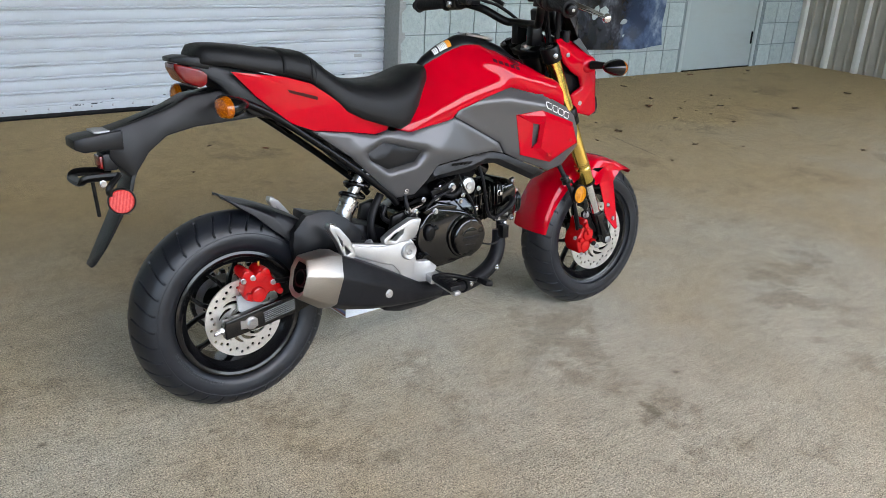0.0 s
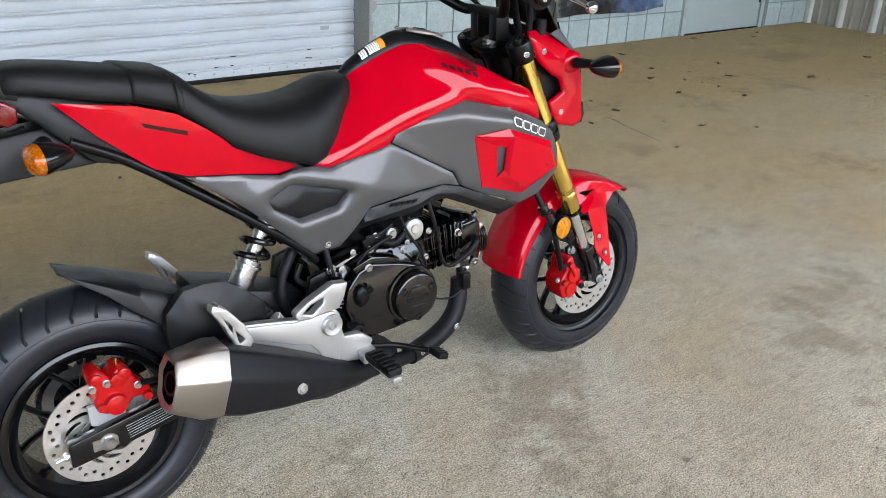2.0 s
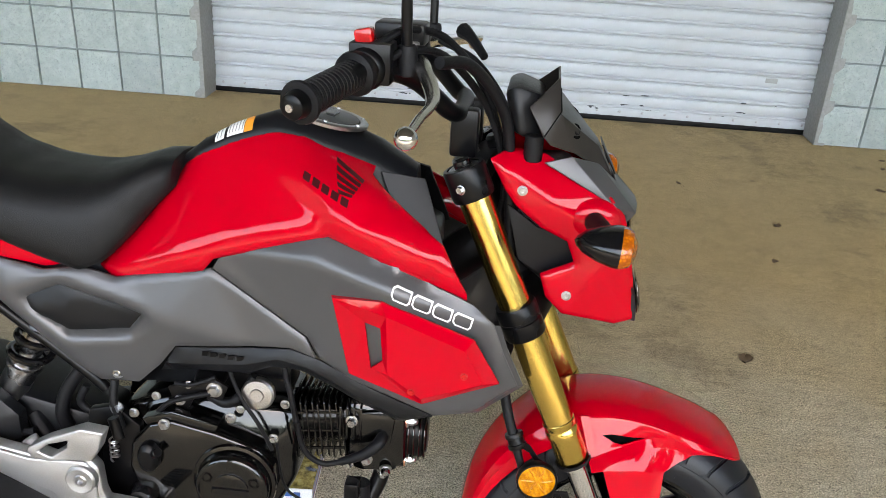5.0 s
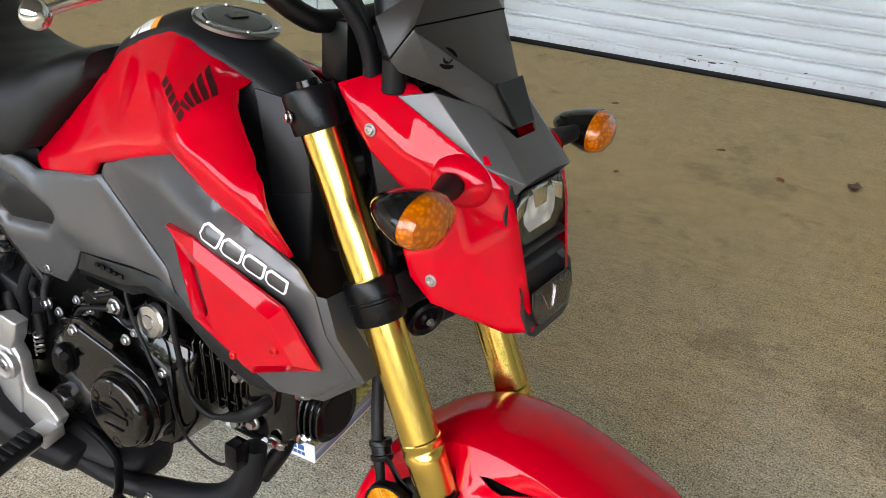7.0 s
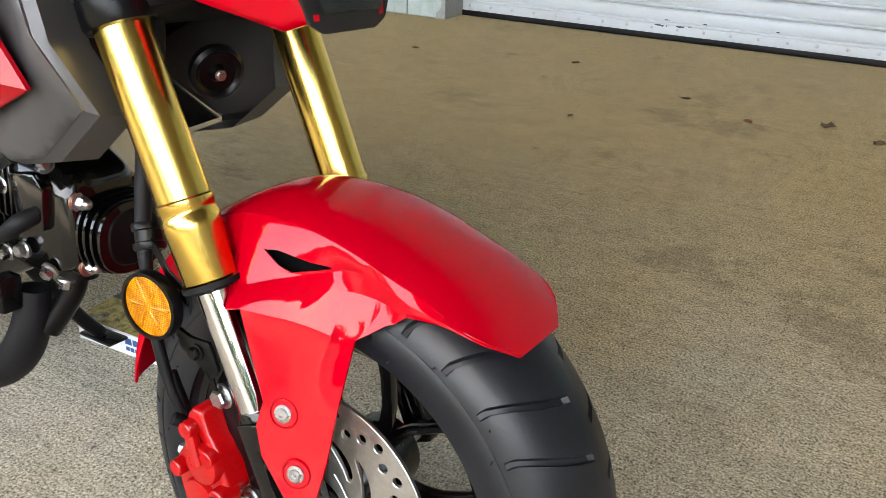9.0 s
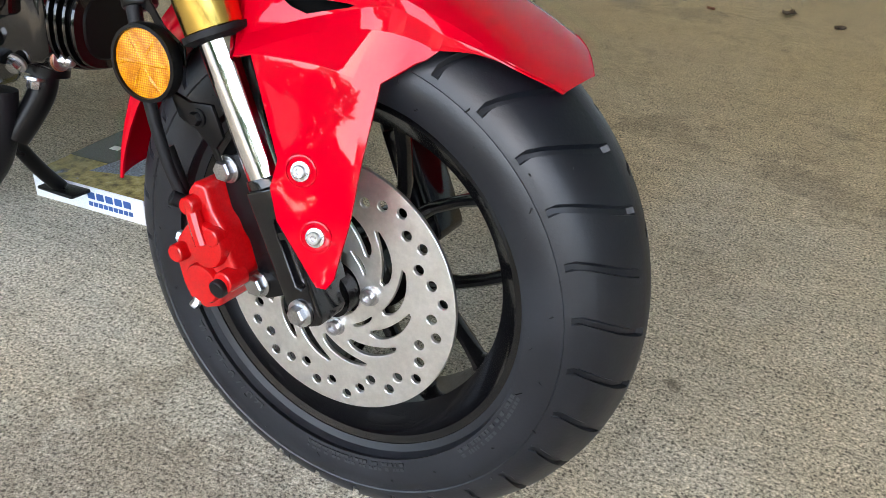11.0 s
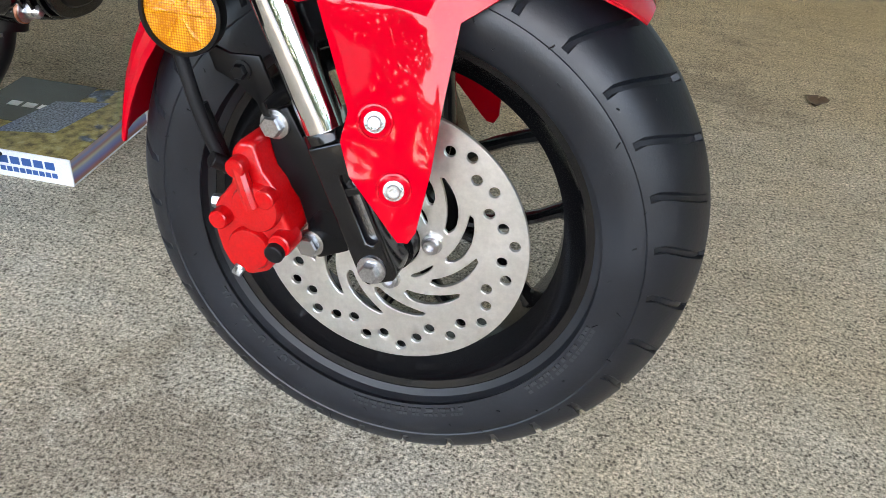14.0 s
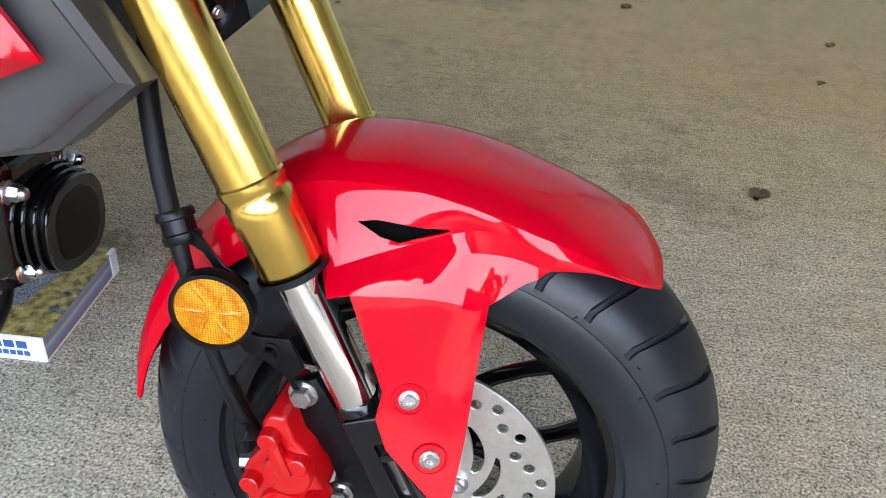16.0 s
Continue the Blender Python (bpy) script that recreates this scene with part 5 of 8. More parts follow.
part("reflector_face", bev(box(-0.268, -0.2615, -0.022, 0.022, 0.617, 0.643), 0.002), SHADED_RED_LENS, bike, "small red rear reflector")
flap = part("mud_flap", bev(loft([[(x - 0.012, -w, z - 0.006), (x - 0.012, w, z - 0.006), (x, w, z), (x, -w, z)] for x, z, w in ((-0.200, 0.605, 0.040), (-0.214, 0.560, 0.043), (-0.243, 0.505, 0.040), (-0.275, 0.450, 0.033), (-0.300, 0.412, 0.022))]), 0.003), BLACK, bike, "black rear mud flap")
holder = part("plate_bracket", tube([(-0.235, -0.030, 0.600), (-0.300, -0.040, 0.604), (-0.312, -0.030, 0.595), (-0.314, 0.030, 0.595), (-0.300, 0.040, 0.604), (-0.235, 0.030, 0.600)], 0.007, 8, flat=1.6), SATIN_BLACK, bike, "black number plate bracket")
part("bracket_bolt", hexbolt((-0.272, -0.042, 0.590), (0, -1, 0), 0.006, 0.006), STEEL, holder)
part("bracket_strut", rod((-0.290, -0.032, 0.596), (-0.285, -0.034, 0.520), 0.004, 8), SATIN_BLACK, holder)
part("bracket_strut", tube([(-0.235, -0.036, 0.605), (-0.262, -0.042, 0.575), (-0.245, -0.036, 0.55)], 0.007, 8), SATIN_BLACK, holder)
rr = part("round_reflector", lathe([(0, 0.012), (0.024, 0.012), (0.0255, 0.010), (0.0255, 0.004)], 40, place((-0.238, -0.040, 0.549), (-0.25, -1, 0.05))), RED_REFLECTOR, bike, "round red side reflector")
part("reflector_rim", lathe([(0.0255, 0.011), (0.028, 0.011), (0.029, 0.008), (0.029, 0), (0, 0)], 40, place((-0.238, -0.040, 0.549), (-0.25, -1, 0.05))), SATIN_BLACK, rr)


def indicator(p, d, side, name, base):
    """A turn signal: dark bullet housing, amber lens, stalk."""
    m = place(p, d)
    body = part(name, lathe([(0, -0.050), (0.007, -0.047), (0.016, -0.038), (0.024, -0.022), (0.0295, -0.004), (0.030, 0.003)], 28, m @ Matrix.Diagonal((1.15, 0.82, 1, 1))), GLOSS_BLACK, bike, "dark turn signal")
    lens = lathe([(0.0295, 0.002), (0.0288, 0.009), (0.0245, 0.016), (0.0235, 0.0163), (0.013, 0.0215), (0, 0.0235)], 28, m @ Matrix.Diagonal((1.15, 0.82, 1, 1)))
    part("amber_lens", lens, AMBER_LENS, body, "amber turn signal lens")
    part("stalk", tube([base, (Vector(base) + Vector(p)) / 2 + Vector((0, 0, 0.002)), Vector(p) - Vector(d) * 0.01], [0.013, 0.0095, 0.0095], 12), SOFT_RUBBER, body)
    return body


indicator((-0.030, -0.140, 0.741), (-1, -0.12, -0.05), -1, "turn_signal", (-0.005, -0.05, 0.742))
indicator((-0.030, 0.140, 0.741), (-1, 0.12, -0.05), 1, "turn_signal", (-0.005, 0.05, 0.742))

# ---- front end ----
fixed = set(bike.children)
# fork clamps and steering stem
for y in (-0.092, 0.087):
    part("upper_clamp", lathe([(0.0215, -0.004), (0.0260, -0.004), (0.0275, 0.0), (0.0275, 0.034), (0.0265, 0.038), (0.0215, 0.038)], 36, place(along(0, y, -0.005), FD)), SATIN_BLACK, bike, "black fork clamp")
    part("lower_clamp", lathe([(0.0215, 0.192), (0.0265, 0.192), (0.0280, 0.195), (0.0280, 0.212), (0.0268, 0.2135), (0.0268, 0.2155), (0.0280, 0.217), (0.0280, 0.236), (0.0265, 0.239), (0.0215, 0.239)], 36, place(along(0, y, -0.005), FD)), SATIN_BLACK, bike, "black lower fork clamp")
    part("clamp_bolt", hexbolt(along(0.018, y + math.copysign(0.028, y), -0.012), (-0.5, math.copysign(1, y), 0), 0.005, 0.006), STEEL, bike)
part("top_yoke", bev(loft([[along(s, y, o)[:] for s, o in ((0.004, -w), (0.004, w), (0.026, w), (0.026, -w))] for y, w in ((-0.085, 0.022), (-0.05, 0.026), (0, 0.036), (0.05, 0.026), (0.085, 0.022))]), 0.004), SATIN_BLACK, bike, "black top yoke")
part("bottom_yoke", bev(loft([[along(s, y, o)[:] for s, o in ((0.196, -w), (0.196, w), (0.234, w), (0.234, -w))] for y, w in ((-0.085, 0.022), (-0.04, 0.034), (0.04, 0.034), (0.085, 0.022))]), 0.005), SATIN_BLACK, bike, "black bottom yoke")
part("stem_nut", hexbolt(along(0.004, 0, -0.012), -FD, 0.014, 0.014), STEEL, bike)
part("ignition_lock", lathe([(0, -0.012), (0.014, -0.012), (0.017, -0.008), (0.017, 0.03), (0, 0.03)], 24, place(along(0.0, 0, 0.035), FD)), SATIN_BLACK, bike)

# handlebar
for s in (-1, 1):
    part("bar_riser", bev(loft([[(0.925 + d, s * 0.034 + 0.014 * a, z) for d, a in ((-0.018, -1), (0.018, -1), (0.018, 1), (-0.018, 1))] for d, z in ((0, 0.825), (0, 0.86), (0, 0.888))]), 0.005), SATIN_BLACK, bike, "black handlebar riser")
bar = part("handlebar", tube([(0.793, -0.320, 0.940), (0.8126, -0.26, 0.950), (0.8363, -0.20, 0.956), (0.8701, -0.125, 0.935), (0.905, -0.075, 0.893), (0.917, -0.045, 0.884), (0.917, 0.045, 0.884), (0.901, 0.075, 0.888), (0.855, 0.125, 0.920), (0.812, 0.20, 0.936), (0.788, 0.26, 0.930), (0.768, 0.320, 0.920)], 0.0115, 16), SATIN_BLACK, bike, "black tubular handlebar")
for s in (-1, 1):
    set_back = Vector((-0.025, 0, -0.020)) if s > 0 else Vector()
    a, b = Vector((0.7913, s * 0.325, 0.9395)) + set_back, Vector((0.8236, s * 0.208, 0.9535)) + set_back
    d = (b - a).normalized()
    L = (b - a).length
    prof = [(0, 0), (0.016, 0), (0.021, 0.001), (0.022, 0.004), (0.021, 0.007), (0.0165, 0.009)]
    for k in range(14):
        h = 0.012 + k * 0.0068
        prof += [(0.0172, h), (0.0172, h + 0.0044), (0.0164, h + 0.0050), (0.0164, h + 0.0064)]
    prof += [(0.0175, L - 0.018), (0.0235, L - 0.014), (0.0245, L - 0.009), (0.0235, L - 0.004), (0.0175, L - 0.002), (0, L)]
    grip = part("grip", lathe(prof, 28, place(a, d)), SOFT_RUBBER, bar, "black ribbed rubber grip")
    part("bar_end", lathe([(0, -0.016), (0.008, -0.016), (0.0125, -0.013), (0.0145, -0.002), (0.0145, 0.001), (0, 0.001)], 24, place(a, d)), SATIN_BLACK, bar, "black bar end weight")
    part("end_screw", lathe([(0, -0.0175), (0.004, -0.0175), (0.0045, -0.0155)], 10, place(a, d)), STEEL, bar)
    c = b + d * 0.028
    hous = bev(lathe([(0, -0.024), (0.021, -0.024), (0.024, -0.019), (0.024, 0.018), (0.021, 0.023), (0, 0.023)], 20, place(c, d)), 0.001, 1)
    box(-0.026, 0.020, -0.020, 0.020, -0.022, 0.022, hous, Matrix.Translation(c + Vector((0.004, 0, 0.004))))
    sw = part("switch_box", bev(hous, 0.002, 2, 50), SATIN_BLACK, bar, "black switch housing")
    if s < 0:
        part("stop_switch", bev(box(-0.010, 0.010, -0.010, 0.010, 0.0, 0.016, None, Matrix.Translation(c + Vector((-0.006, -0.004, 0.024))) @ pose(0, 0, 0, 0, -12, 0)), 0.003), RED_CAST, bar, "red engine stop switch")
    else:
        part("horn_button", bev(box(-0.030, -0.020, -0.008, 0.008, -0.016, 0.0, None, Matrix.Translation(c)), 0.002), STEEL, bar)
    # mirror stem
    foot = Vector((0.868, s * 0.168, 0.945)) + set_back * 0.7
    stem = part("mirror_stem", rod(foot, foot + Vector((-0.004, s * 0.012, 0.16)), 0.0062, 14), SATIN_BLACK, bar, "black mirror stem")
    part("stem_boot", lathe([(0.006, 0.036), (0.0105, 0.034), (0.0115, 0.028), (0.0115, 0.002), (0.0, 0.0)], 18, Matrix.Translation(foot)), SOFT_RUBBER, stem)
    # lever with its perch
    p0 = c + Vector((0.020, -s * 0.040, 0.004))
    part("lever_perch", bev(loft([[tuple(p0 + Vector((dx, -s * dy, dz))) for dx, dz in ((-0.030, -0.012), (0.024, -0.011), (0.024, 0.011), (-0.030, 0.012))] for dy in (-0.018, 0.0, 0.020)]), 0.004), SATIN_BLACK, bar, "black lever perch")
    part("pivot_bolt", hexbolt(p0 + Vector((0.020, 0, 0.010)), (0, 0, 1), 0.006, 0.009), STEEL, bar)
    tip = Vector((0.8981, s * 0.341, 0.919))
    pts = [p0 + Vector((0.016, 0, 0)), p0 + Vector((0.034, s * 0.030, -0.002)), Vector((0.9088, s * 0.245, 0.938)), Vector((0.9029, s * 0.300, 0.928)), tip]
    lev = part("lever", tube(pts, [0.010, 0.0095, 0.0085, 0.007, 0.006], 12, flat=0.6), POLISHED, bar, "polished alloy lever")
    part("lever_ball", ball(tip, 0.0115, 18), CHROME, lev, "round lever end")
    if s < 0:
        part("brake_reservoir", bev(box(-0.032, 0.026, -0.022, 0.022, 0.0, 0.026, None, Matrix.Translation(p0 + Vector((0.004, 0.026, 0.012)))), 0.004), SATIN_BLACK, bar, "black brake fluid reservoir")
part("clutch_cap", tube([(0.8931, 0.180, 0.957), (0.9087, 0.155, 0.950), (0.9318, 0.12, 0.93)], [0.012, 0.008, 0.006], 10), SOFT_RUBBER, bar)
# cables and brake hose
CABLES = [[(0.828, -0.190, 0.975), (0.862, -0.150, 0.992), (0.905, -0.085, 0.975), (0.955, -0.045, 0.905), (0.985, -0.035, 0.80), (0.975, -0.03, 0.70)],
          [(0.835, -0.195, 0.958), (0.868, -0.160, 0.972), (0.908, -0.100, 0.955), (0.960, -0.055, 0.885), (0.985, -0.045, 0.79), (0.97, -0.035, 0.70)],
          [(0.875, 0.150, 0.950), (0.935, 0.115, 0.925), (0.985, 0.06, 0.86), (0.99, 0.04, 0.76)]]
for c in CABLES:
    part("cable", tube(c, 0.0048, 10), SOFT_RUBBER, bike, "black control cable")
part("brake_hose", tube([(0.900, -0.175, 0.962), (0.935, -0.120, 0.952), (0.978, -0.075, 0.89), (0.990, -0.060, 0.80), (1.000, -0.052, 0.70), (1.015, -0.046, 0.60), (1.006, -0.054, 0.535), (1.015, -0.069, 0.482), (1.031, -0.087, 0.436), (1.042, -0.095, 0.404), (1.054, -0.102, 0.366), (1.068, -0.103, 0.320), (1.080, -0.100, 0.288)], [0.0072] * 8 + [0.0068, 0.0052, 0.005, 0.005, 0.005], 14, 8), SOFT_RUBBER, bike, "black front brake hose")
part("hose_fitting", tube([(1.066, -0.103, 0.326), (1.075, -0.102, 0.302), (1.084, -0.098, 0.276)], [0.0058, 0.0062, 0.005], 12), SATIN_BLACK, bike)
clip = part("hose_clip", lathe([(0.0075, 0), (0.0125, 0), (0.0135, 0.002), (0.0135, 0.006), (0.0115, 0.007), (0.0115, 0.016), (0.0135, 0.017), (0.0135, 0.021), (0.0125, 0.023), (0.0075, 0.023)], 20, place((1.0275, -0.0835, 0.446), (0.38, -0.26, -0.9)), closed=True), SATIN_BLACK, bike, "black hose clip")
part("clip_arm", bev(loft([[(x, y - 0.001, z - h), (x, y + 0.001, z - h), (x, y + 0.001, z + h), (x, y - 0.001, z + h)] for x, y, z, h in ((1.036, -0.090, 0.434, 0.006), (1.052, -0.095, 0.430, 0.006), (1.066, -0.095, 0.410, 0.007), (1.082, -0.092, 0.396, 0.008))]), 0.0006, 1), SATIN_BLACK, clip)
part("clip_screw", hexbolt((1.075, -0.097, 0.401), (0, -1, 0), 0.004, 0.004), STEEL, clip)

# instrument pod and screen
pod = part("instrument_pod", bev(loft([[(x, -w, a), (x, w, a), (x - 0.012, w * 0.9, b), (x - 0.012, -w * 0.9, b)] for x, w, a, b in ((0.985, 0.056, 0.868, 0.918), (1.000, 0.062, 0.862, 0.925), (1.032, 0.050, 0.862, 0.915))]), 0.006), BLACK, bike, "black instrument pod")
part("display", bev(skin([(0.9835, -0.045, 0.880), (0.9835, 0.045, 0.880), (0.9755, 0.045, 0.912), (0.9755, -0.045, 0.912)], [(0, 1, 2, 3)], 0.0015), 0.0004, 1), SMOKE, pod)
V = {}
for s, k in ((-1, "r"), (1, "l")):
    V.update({"top" + k: (1.040, s * 0.048, 0.938), "seam" + k: (1.045, s * 0.079, 0.899), "band" + k: (1.0437, s * 0.0780, 0.9018), "nose" + k: (1.067, s * 0.060, 0.8475), "tongue" + k: (1.098, s * 0.024, 0.851), "tip" + k: (1.120, s * 0.0165, 0.8115), "rear" + k: (1.006, s * 0.086, 0.906), "strip" + k: (1.026, s * 0.090, 0.872), "low" + k: (1.036, s * 0.086, 0.861)})
F = []
for k in "rl":
    F += [("top" + k, "band" + k, "strip" + k, "rear" + k), ("band" + k, "seam" + k, "strip" + k), ("seam" + k, "nose" + k, "low" + k, "strip" + k), ("seam" + k, "tongue" + k, "nose" + k), ("nose" + k, "tongue" + k, "tip" + k)]
F += [("topr", "topl", "bandl", "bandr"), ("bandr", "bandl", "seaml", "seamr"), ("seamr", "seaml", "tonguel", "tonguer"), ("tonguer", "tonguel", "tipl", "tipr")]
screen = part("screen", bev(skin(V, F, 0.003), 0.0016, 2, 8), plain("dark_screen_plastic", (0.020, 0.0175, 0.0155), 0.34, spec=0.35, scale=90, bump=0.0002), bike, "smoky black fly screen", 30)
for s in (-1, 1):
    # black disc that paints the shade of a recess round the bolt
    part("bolt_recess", lathe([(0.0, 0.0002), (0.0085, 0.0006), (0.0100, 0.0)], 18, place((1.0655, s * 0.0550, 0.8745), (0.72, s * 0.58, 0.38))), SLOT_DARK, screen)
    part("screen_bolt", lathe([(0, 0.0004), (0.0028, 0.0004), (0.003, 0.0018), (0.0048, 0.0018), (0.0055, 0)], 14, place((1.0660, s * 0.0552, 0.8745), (0.72, s * 0.58, 0.38))), SATIN_BLACK, screen)
ahead = lambda p: Vector(p) + Vector((0.0008, 0, 0.0004))
part("screen_seam", tube([ahead(V[k]) for k in ("stripr", "bandr", "bandl", "stripl")], 0.0009, 6, 1), SLOT_DARK, screen, "dark seam across the screen")
part("screen_tongue", bev(skin([tuple(Vector(V[k]) + Vector((0.003, 0, 0.0015))) for k in ("tonguer", "tonguel", "tipl", "tipr")], [(0, 1, 2, 3)], 0.002), 0.0008, 1), BLACK, screen, "black tongue of the screen")
both("screen_mount", rod((1.015, -0.066, 0.868), (1.015, -0.066, 0.835), 0.012, 14), SOFT_RUBBER, "rubber screen mount")

# headlight: grey brow and mask, two lenses, red cheeks
V = {}
for s, k in ((-1, "r"), (1, "l")):
    V.update({"a" + k: (1.030, s * 0.082, 0.838), "b" + k: (1.064, s * 0.070, 0.846), "c" + k: (1.100, s * 0.038, 0.832), "d" + k: (1.155, s * 0.045, 0.772), "e" + k: (1.121, s * 0.067, 0.787), "f" + k: (1.158, s * 0.016, 0.777), "g" + k: (1.126, s * 0.019, 0.805), "h" + k: (1.146, s * 0.045, 0.760), "i" + k: (1.118, s * 0.066, 0.772)})
F = []
for k in "rl":
    F += [("a" + k, "b" + k, "e" + k), ("b" + k, "c" + k, "d" + k, "e" + k), ("c" + k, "g" + k, "f" + k, "d" + k), ("e" + k, "d" + k, "h" + k, "i" + k)]
F += [("gr", "gl", "fl", "fr")]
brow = part("headlight_brow", bev(skin(V, F, 0.003), 0.0025, 3, 12), GREY, bike, "satin grey headlight brow", 30)
MASK = [(0.050, 0.777), (0.064, 0.745), (0.060, 0.705), (0.049, 0.686), (0.052, 0.668), (0.053, 0.640), (0.044, 0.618), (0.030, 0.611)]
def mask_x(z):
    return float(np.interp(z, (0.61, 0.640, 0.668, 0.686, 0.705, 0.777), (1.176, 1.173, 1.168, 1.150, 1.150, 1.142)))
ringf = [(mask_x(z), -y, z) for y, z in MASK] + [(mask_x(z), y, z) for y, z in MASK[::-1]]
ringm = [(mask_x(z) - 0.016, -y * 0.86, z + 0.004) for y, z in MASK] + [(mask_x(z) - 0.016, y * 0.86, z + 0.004) for y, z in MASK[::-1]]
ringb = [(mask_x(z) - 0.085, -y * 0.72, z + 0.010) for y, z in MASK] + [(mask_x(z) - 0.085, y * 0.72, z + 0.010) for y, z in MASK[::-1]]
LENS1 = [(-0.040, 0.762), (0.040, 0.762), (0.052, 0.745), (0.049, 0.722), (0.034, 0.706), (-0.034, 0.706), (-0.049, 0.722), (-0.052, 0.745)]
LENS2 = [(-0.040, 0.664), (0.040, 0.664), (0.042, 0.645), (0.033, 0.626), (-0.033, 0.626), (-0.042, 0.645)]
mask = part("headlight_mask", bev(loft([ringb, ringm, ringf]), 0.003, 2, 20), DARK_GREY, brow, "dark grey headlight surround", 30)
def lens_poly(P, dx, grow=1.0, bm=None):
    cy, cz = sum(p[0] for p in P) / len(P), sum(p[1] for p in P) / len(P)
    return [(mask_x(cz + (z - cz) * grow) + dx, cy + (y - cy) * grow, cz + (z - cz) * grow) for y, z in P]
GLASS, gnt, gb = nodes_of("clear_lens", 0.03)
gb.inputs["Transmission Weight"].default_value, gb.inputs["IOR"].default_value = 1.0, 1.2
gb.inputs["Base Color"].default_value = (0.96, 0.96, 0.95, 1)
for P_, name in ((LENS1, "headlight"), (LENS2, "lower_lamp")):
    bowl = part(name, bev(loft([lens_poly(P_, 0.0015, 1.0), lens_poly(P_, 0.0035, 0.97), lens_poly(P_, 0.0008, 0.93)]), 0.0004, 1), GLOSS_BLACK, brow, "dark lamp surround")
    part("reflector", loft([lens_poly(P_, 0.0010, 0.93), lens_poly(P_, 0.0016, 0.55)], caps=True), LAMP if name == "headlight" else GLOSS_BLACK, bowl, "faceted bright reflector" if name == "headlight" else "dark lamp bowl", 20)
    g = part("lens", loft([lens_poly(P_, 0.0046, 0.955), lens_poly(P_, 0.0062, 0.86), lens_poly(P_, 0.0066, 0.4)], caps=True), GLASS, bowl, "clear lamp lens", 40)
    g.visible_shadow = False
for y0, y1 in ((-0.020, -0.010), (0.008, -0.002)):
    part("chrome_strip", rod((mask_x(0.654) + 0.0022, y0, 0.654), (mask_x(0.636) + 0.0022, y1, 0.636), 0.0008, 8), CHROME, brow, "thin bright strip in the lower lamp")
for z0, w in ((0.6985, 0.053), (0.684, 0.047)):
    part("mask_rib", bev(loft([[(mask_x(z) + dx, y, z) for z, dx in ((z0 - 0.005, -0.004), (z0 - 0.003, 0.006), (z0 + 0.002, 0.007), (z0 + 0.005, -0.004))] for y in (-w, -w * 0.8, w * 0.8, w)]), 0.0012, 2), DARK_GREY, brow)
for s in (-1, 1):
    part("chrome_insert", bev(loft([[(mask_x(z) + 0.0022, s * y, z) for y, z in ((0.022, 0.757), (0.046, 0.748), (0.046, 0.730), (0.030, 0.738))], [(mask_x(z) + 0.0034, s * y, z) for y, z in ((0.025, 0.754), (0.043, 0.747), (0.043, 0.734), (0.031, 0.741))]]), 0.0003, 1), CHROME, brow, "bright headlight reflector")
part("chrome_insert", bev(loft([[(mask_x(z) + 0.0022, y, z) for y, z in ((-0.016, 0.758), (0.016, 0.758), (0.012, 0.738), (-0.012, 0.738))], [(mask_x(z) + 0.0034, y, z) for y, z in ((-0.013, 0.756), (0.013, 0.756), (0.009, 0.741), (-0.009, 0.741))]]), 0.0003, 1), CHROME, brow, "bright headlight reflector")
cheek_y = sheet_of([(0.968, 0.840, -0.090), (0.984, 0.846, -0.066), (1.03, 0.842, -0.062), (1.122, 0.792, -0.066), (1.15, 0.74, -0.062), (1.174, 0.622, -0.044), (1.148, 0.613, -0.048), (1.075, 0.632, -0.072), (1.045, 0.68, -0.077), (1.04, 0.752, -0.081), (1.0, 0.785, -0.084), (1.09, 0.72, -0.074), (1.07, 0.80, -0.079)])
CHEEK = [(0.964, 0.838), (0.986, 0.848), (1.030, 0.843), (1.120, 0.795), (1.140, 0.770), (1.152, 0.735), (1.175, 0.622), (1.148, 0.612), (1.074, 0.631), (1.050, 0.655), (1.040, 0.686), (1.082, 0.706), (1.070, 0.735), (1.035, 0.752), (1.000, 0.780), (0.985, 0.800)]
CHEEK_Y = [-0.091, -0.066, -0.062, -0.066, -0.062, -0.058, -0.044, -0.048, -0.074, -0.078, -0.080, -0.076, -0.078, -0.083, -0.087, -0.089]
CHEEK_IN = [(0.985, 0.826, -0.0905), (1.050, 0.786, -0.086), (1.098, 0.760, -0.080), (1.118, 0.705, -0.082), (1.142, 0.625, -0.0525)]
c_ = len(CHEEK)
cheek_face = facet_of([(x, z, y) for (x, z), y in zip(CHEEK, CHEEK_Y)] + CHEEK_IN, [(i, (i + 1) % c_) for i in range(c_)] + [(0, c_), (c_, c_ + 1), (c_ + 1, c_ + 2), (c_ + 2, c_ + 3), (c_ + 3, c_ + 4), (c_ + 4, 7)])
cheek_face = soften(cheek_face, 0.0035)
both("headlight_cheek", blanket(CHEEK, cheek_face, lip=0.004, lipw=0.007, res=0.006, thick=0.006), RED, "glossy red headlight side cover", None, 60)
for x, z in ((1.007, 0.802), (1.077, 0.660)):
    both("cheek_bolt", hexbolt((x, cheek_face(x, z) - 0.001, z), (0, -1, 0), 0.0044, 0.004, 1.5, socket=True), STEEL)
both("cheek_backing", blanket([(0.99, 0.775), (1.03, 0.745), (1.075, 0.735), (1.09, 0.705), (1.04, 0.68), (1.01, 0.70)], cheek_y, lift=-0.022, lip=0, lipw=0), BLACK)
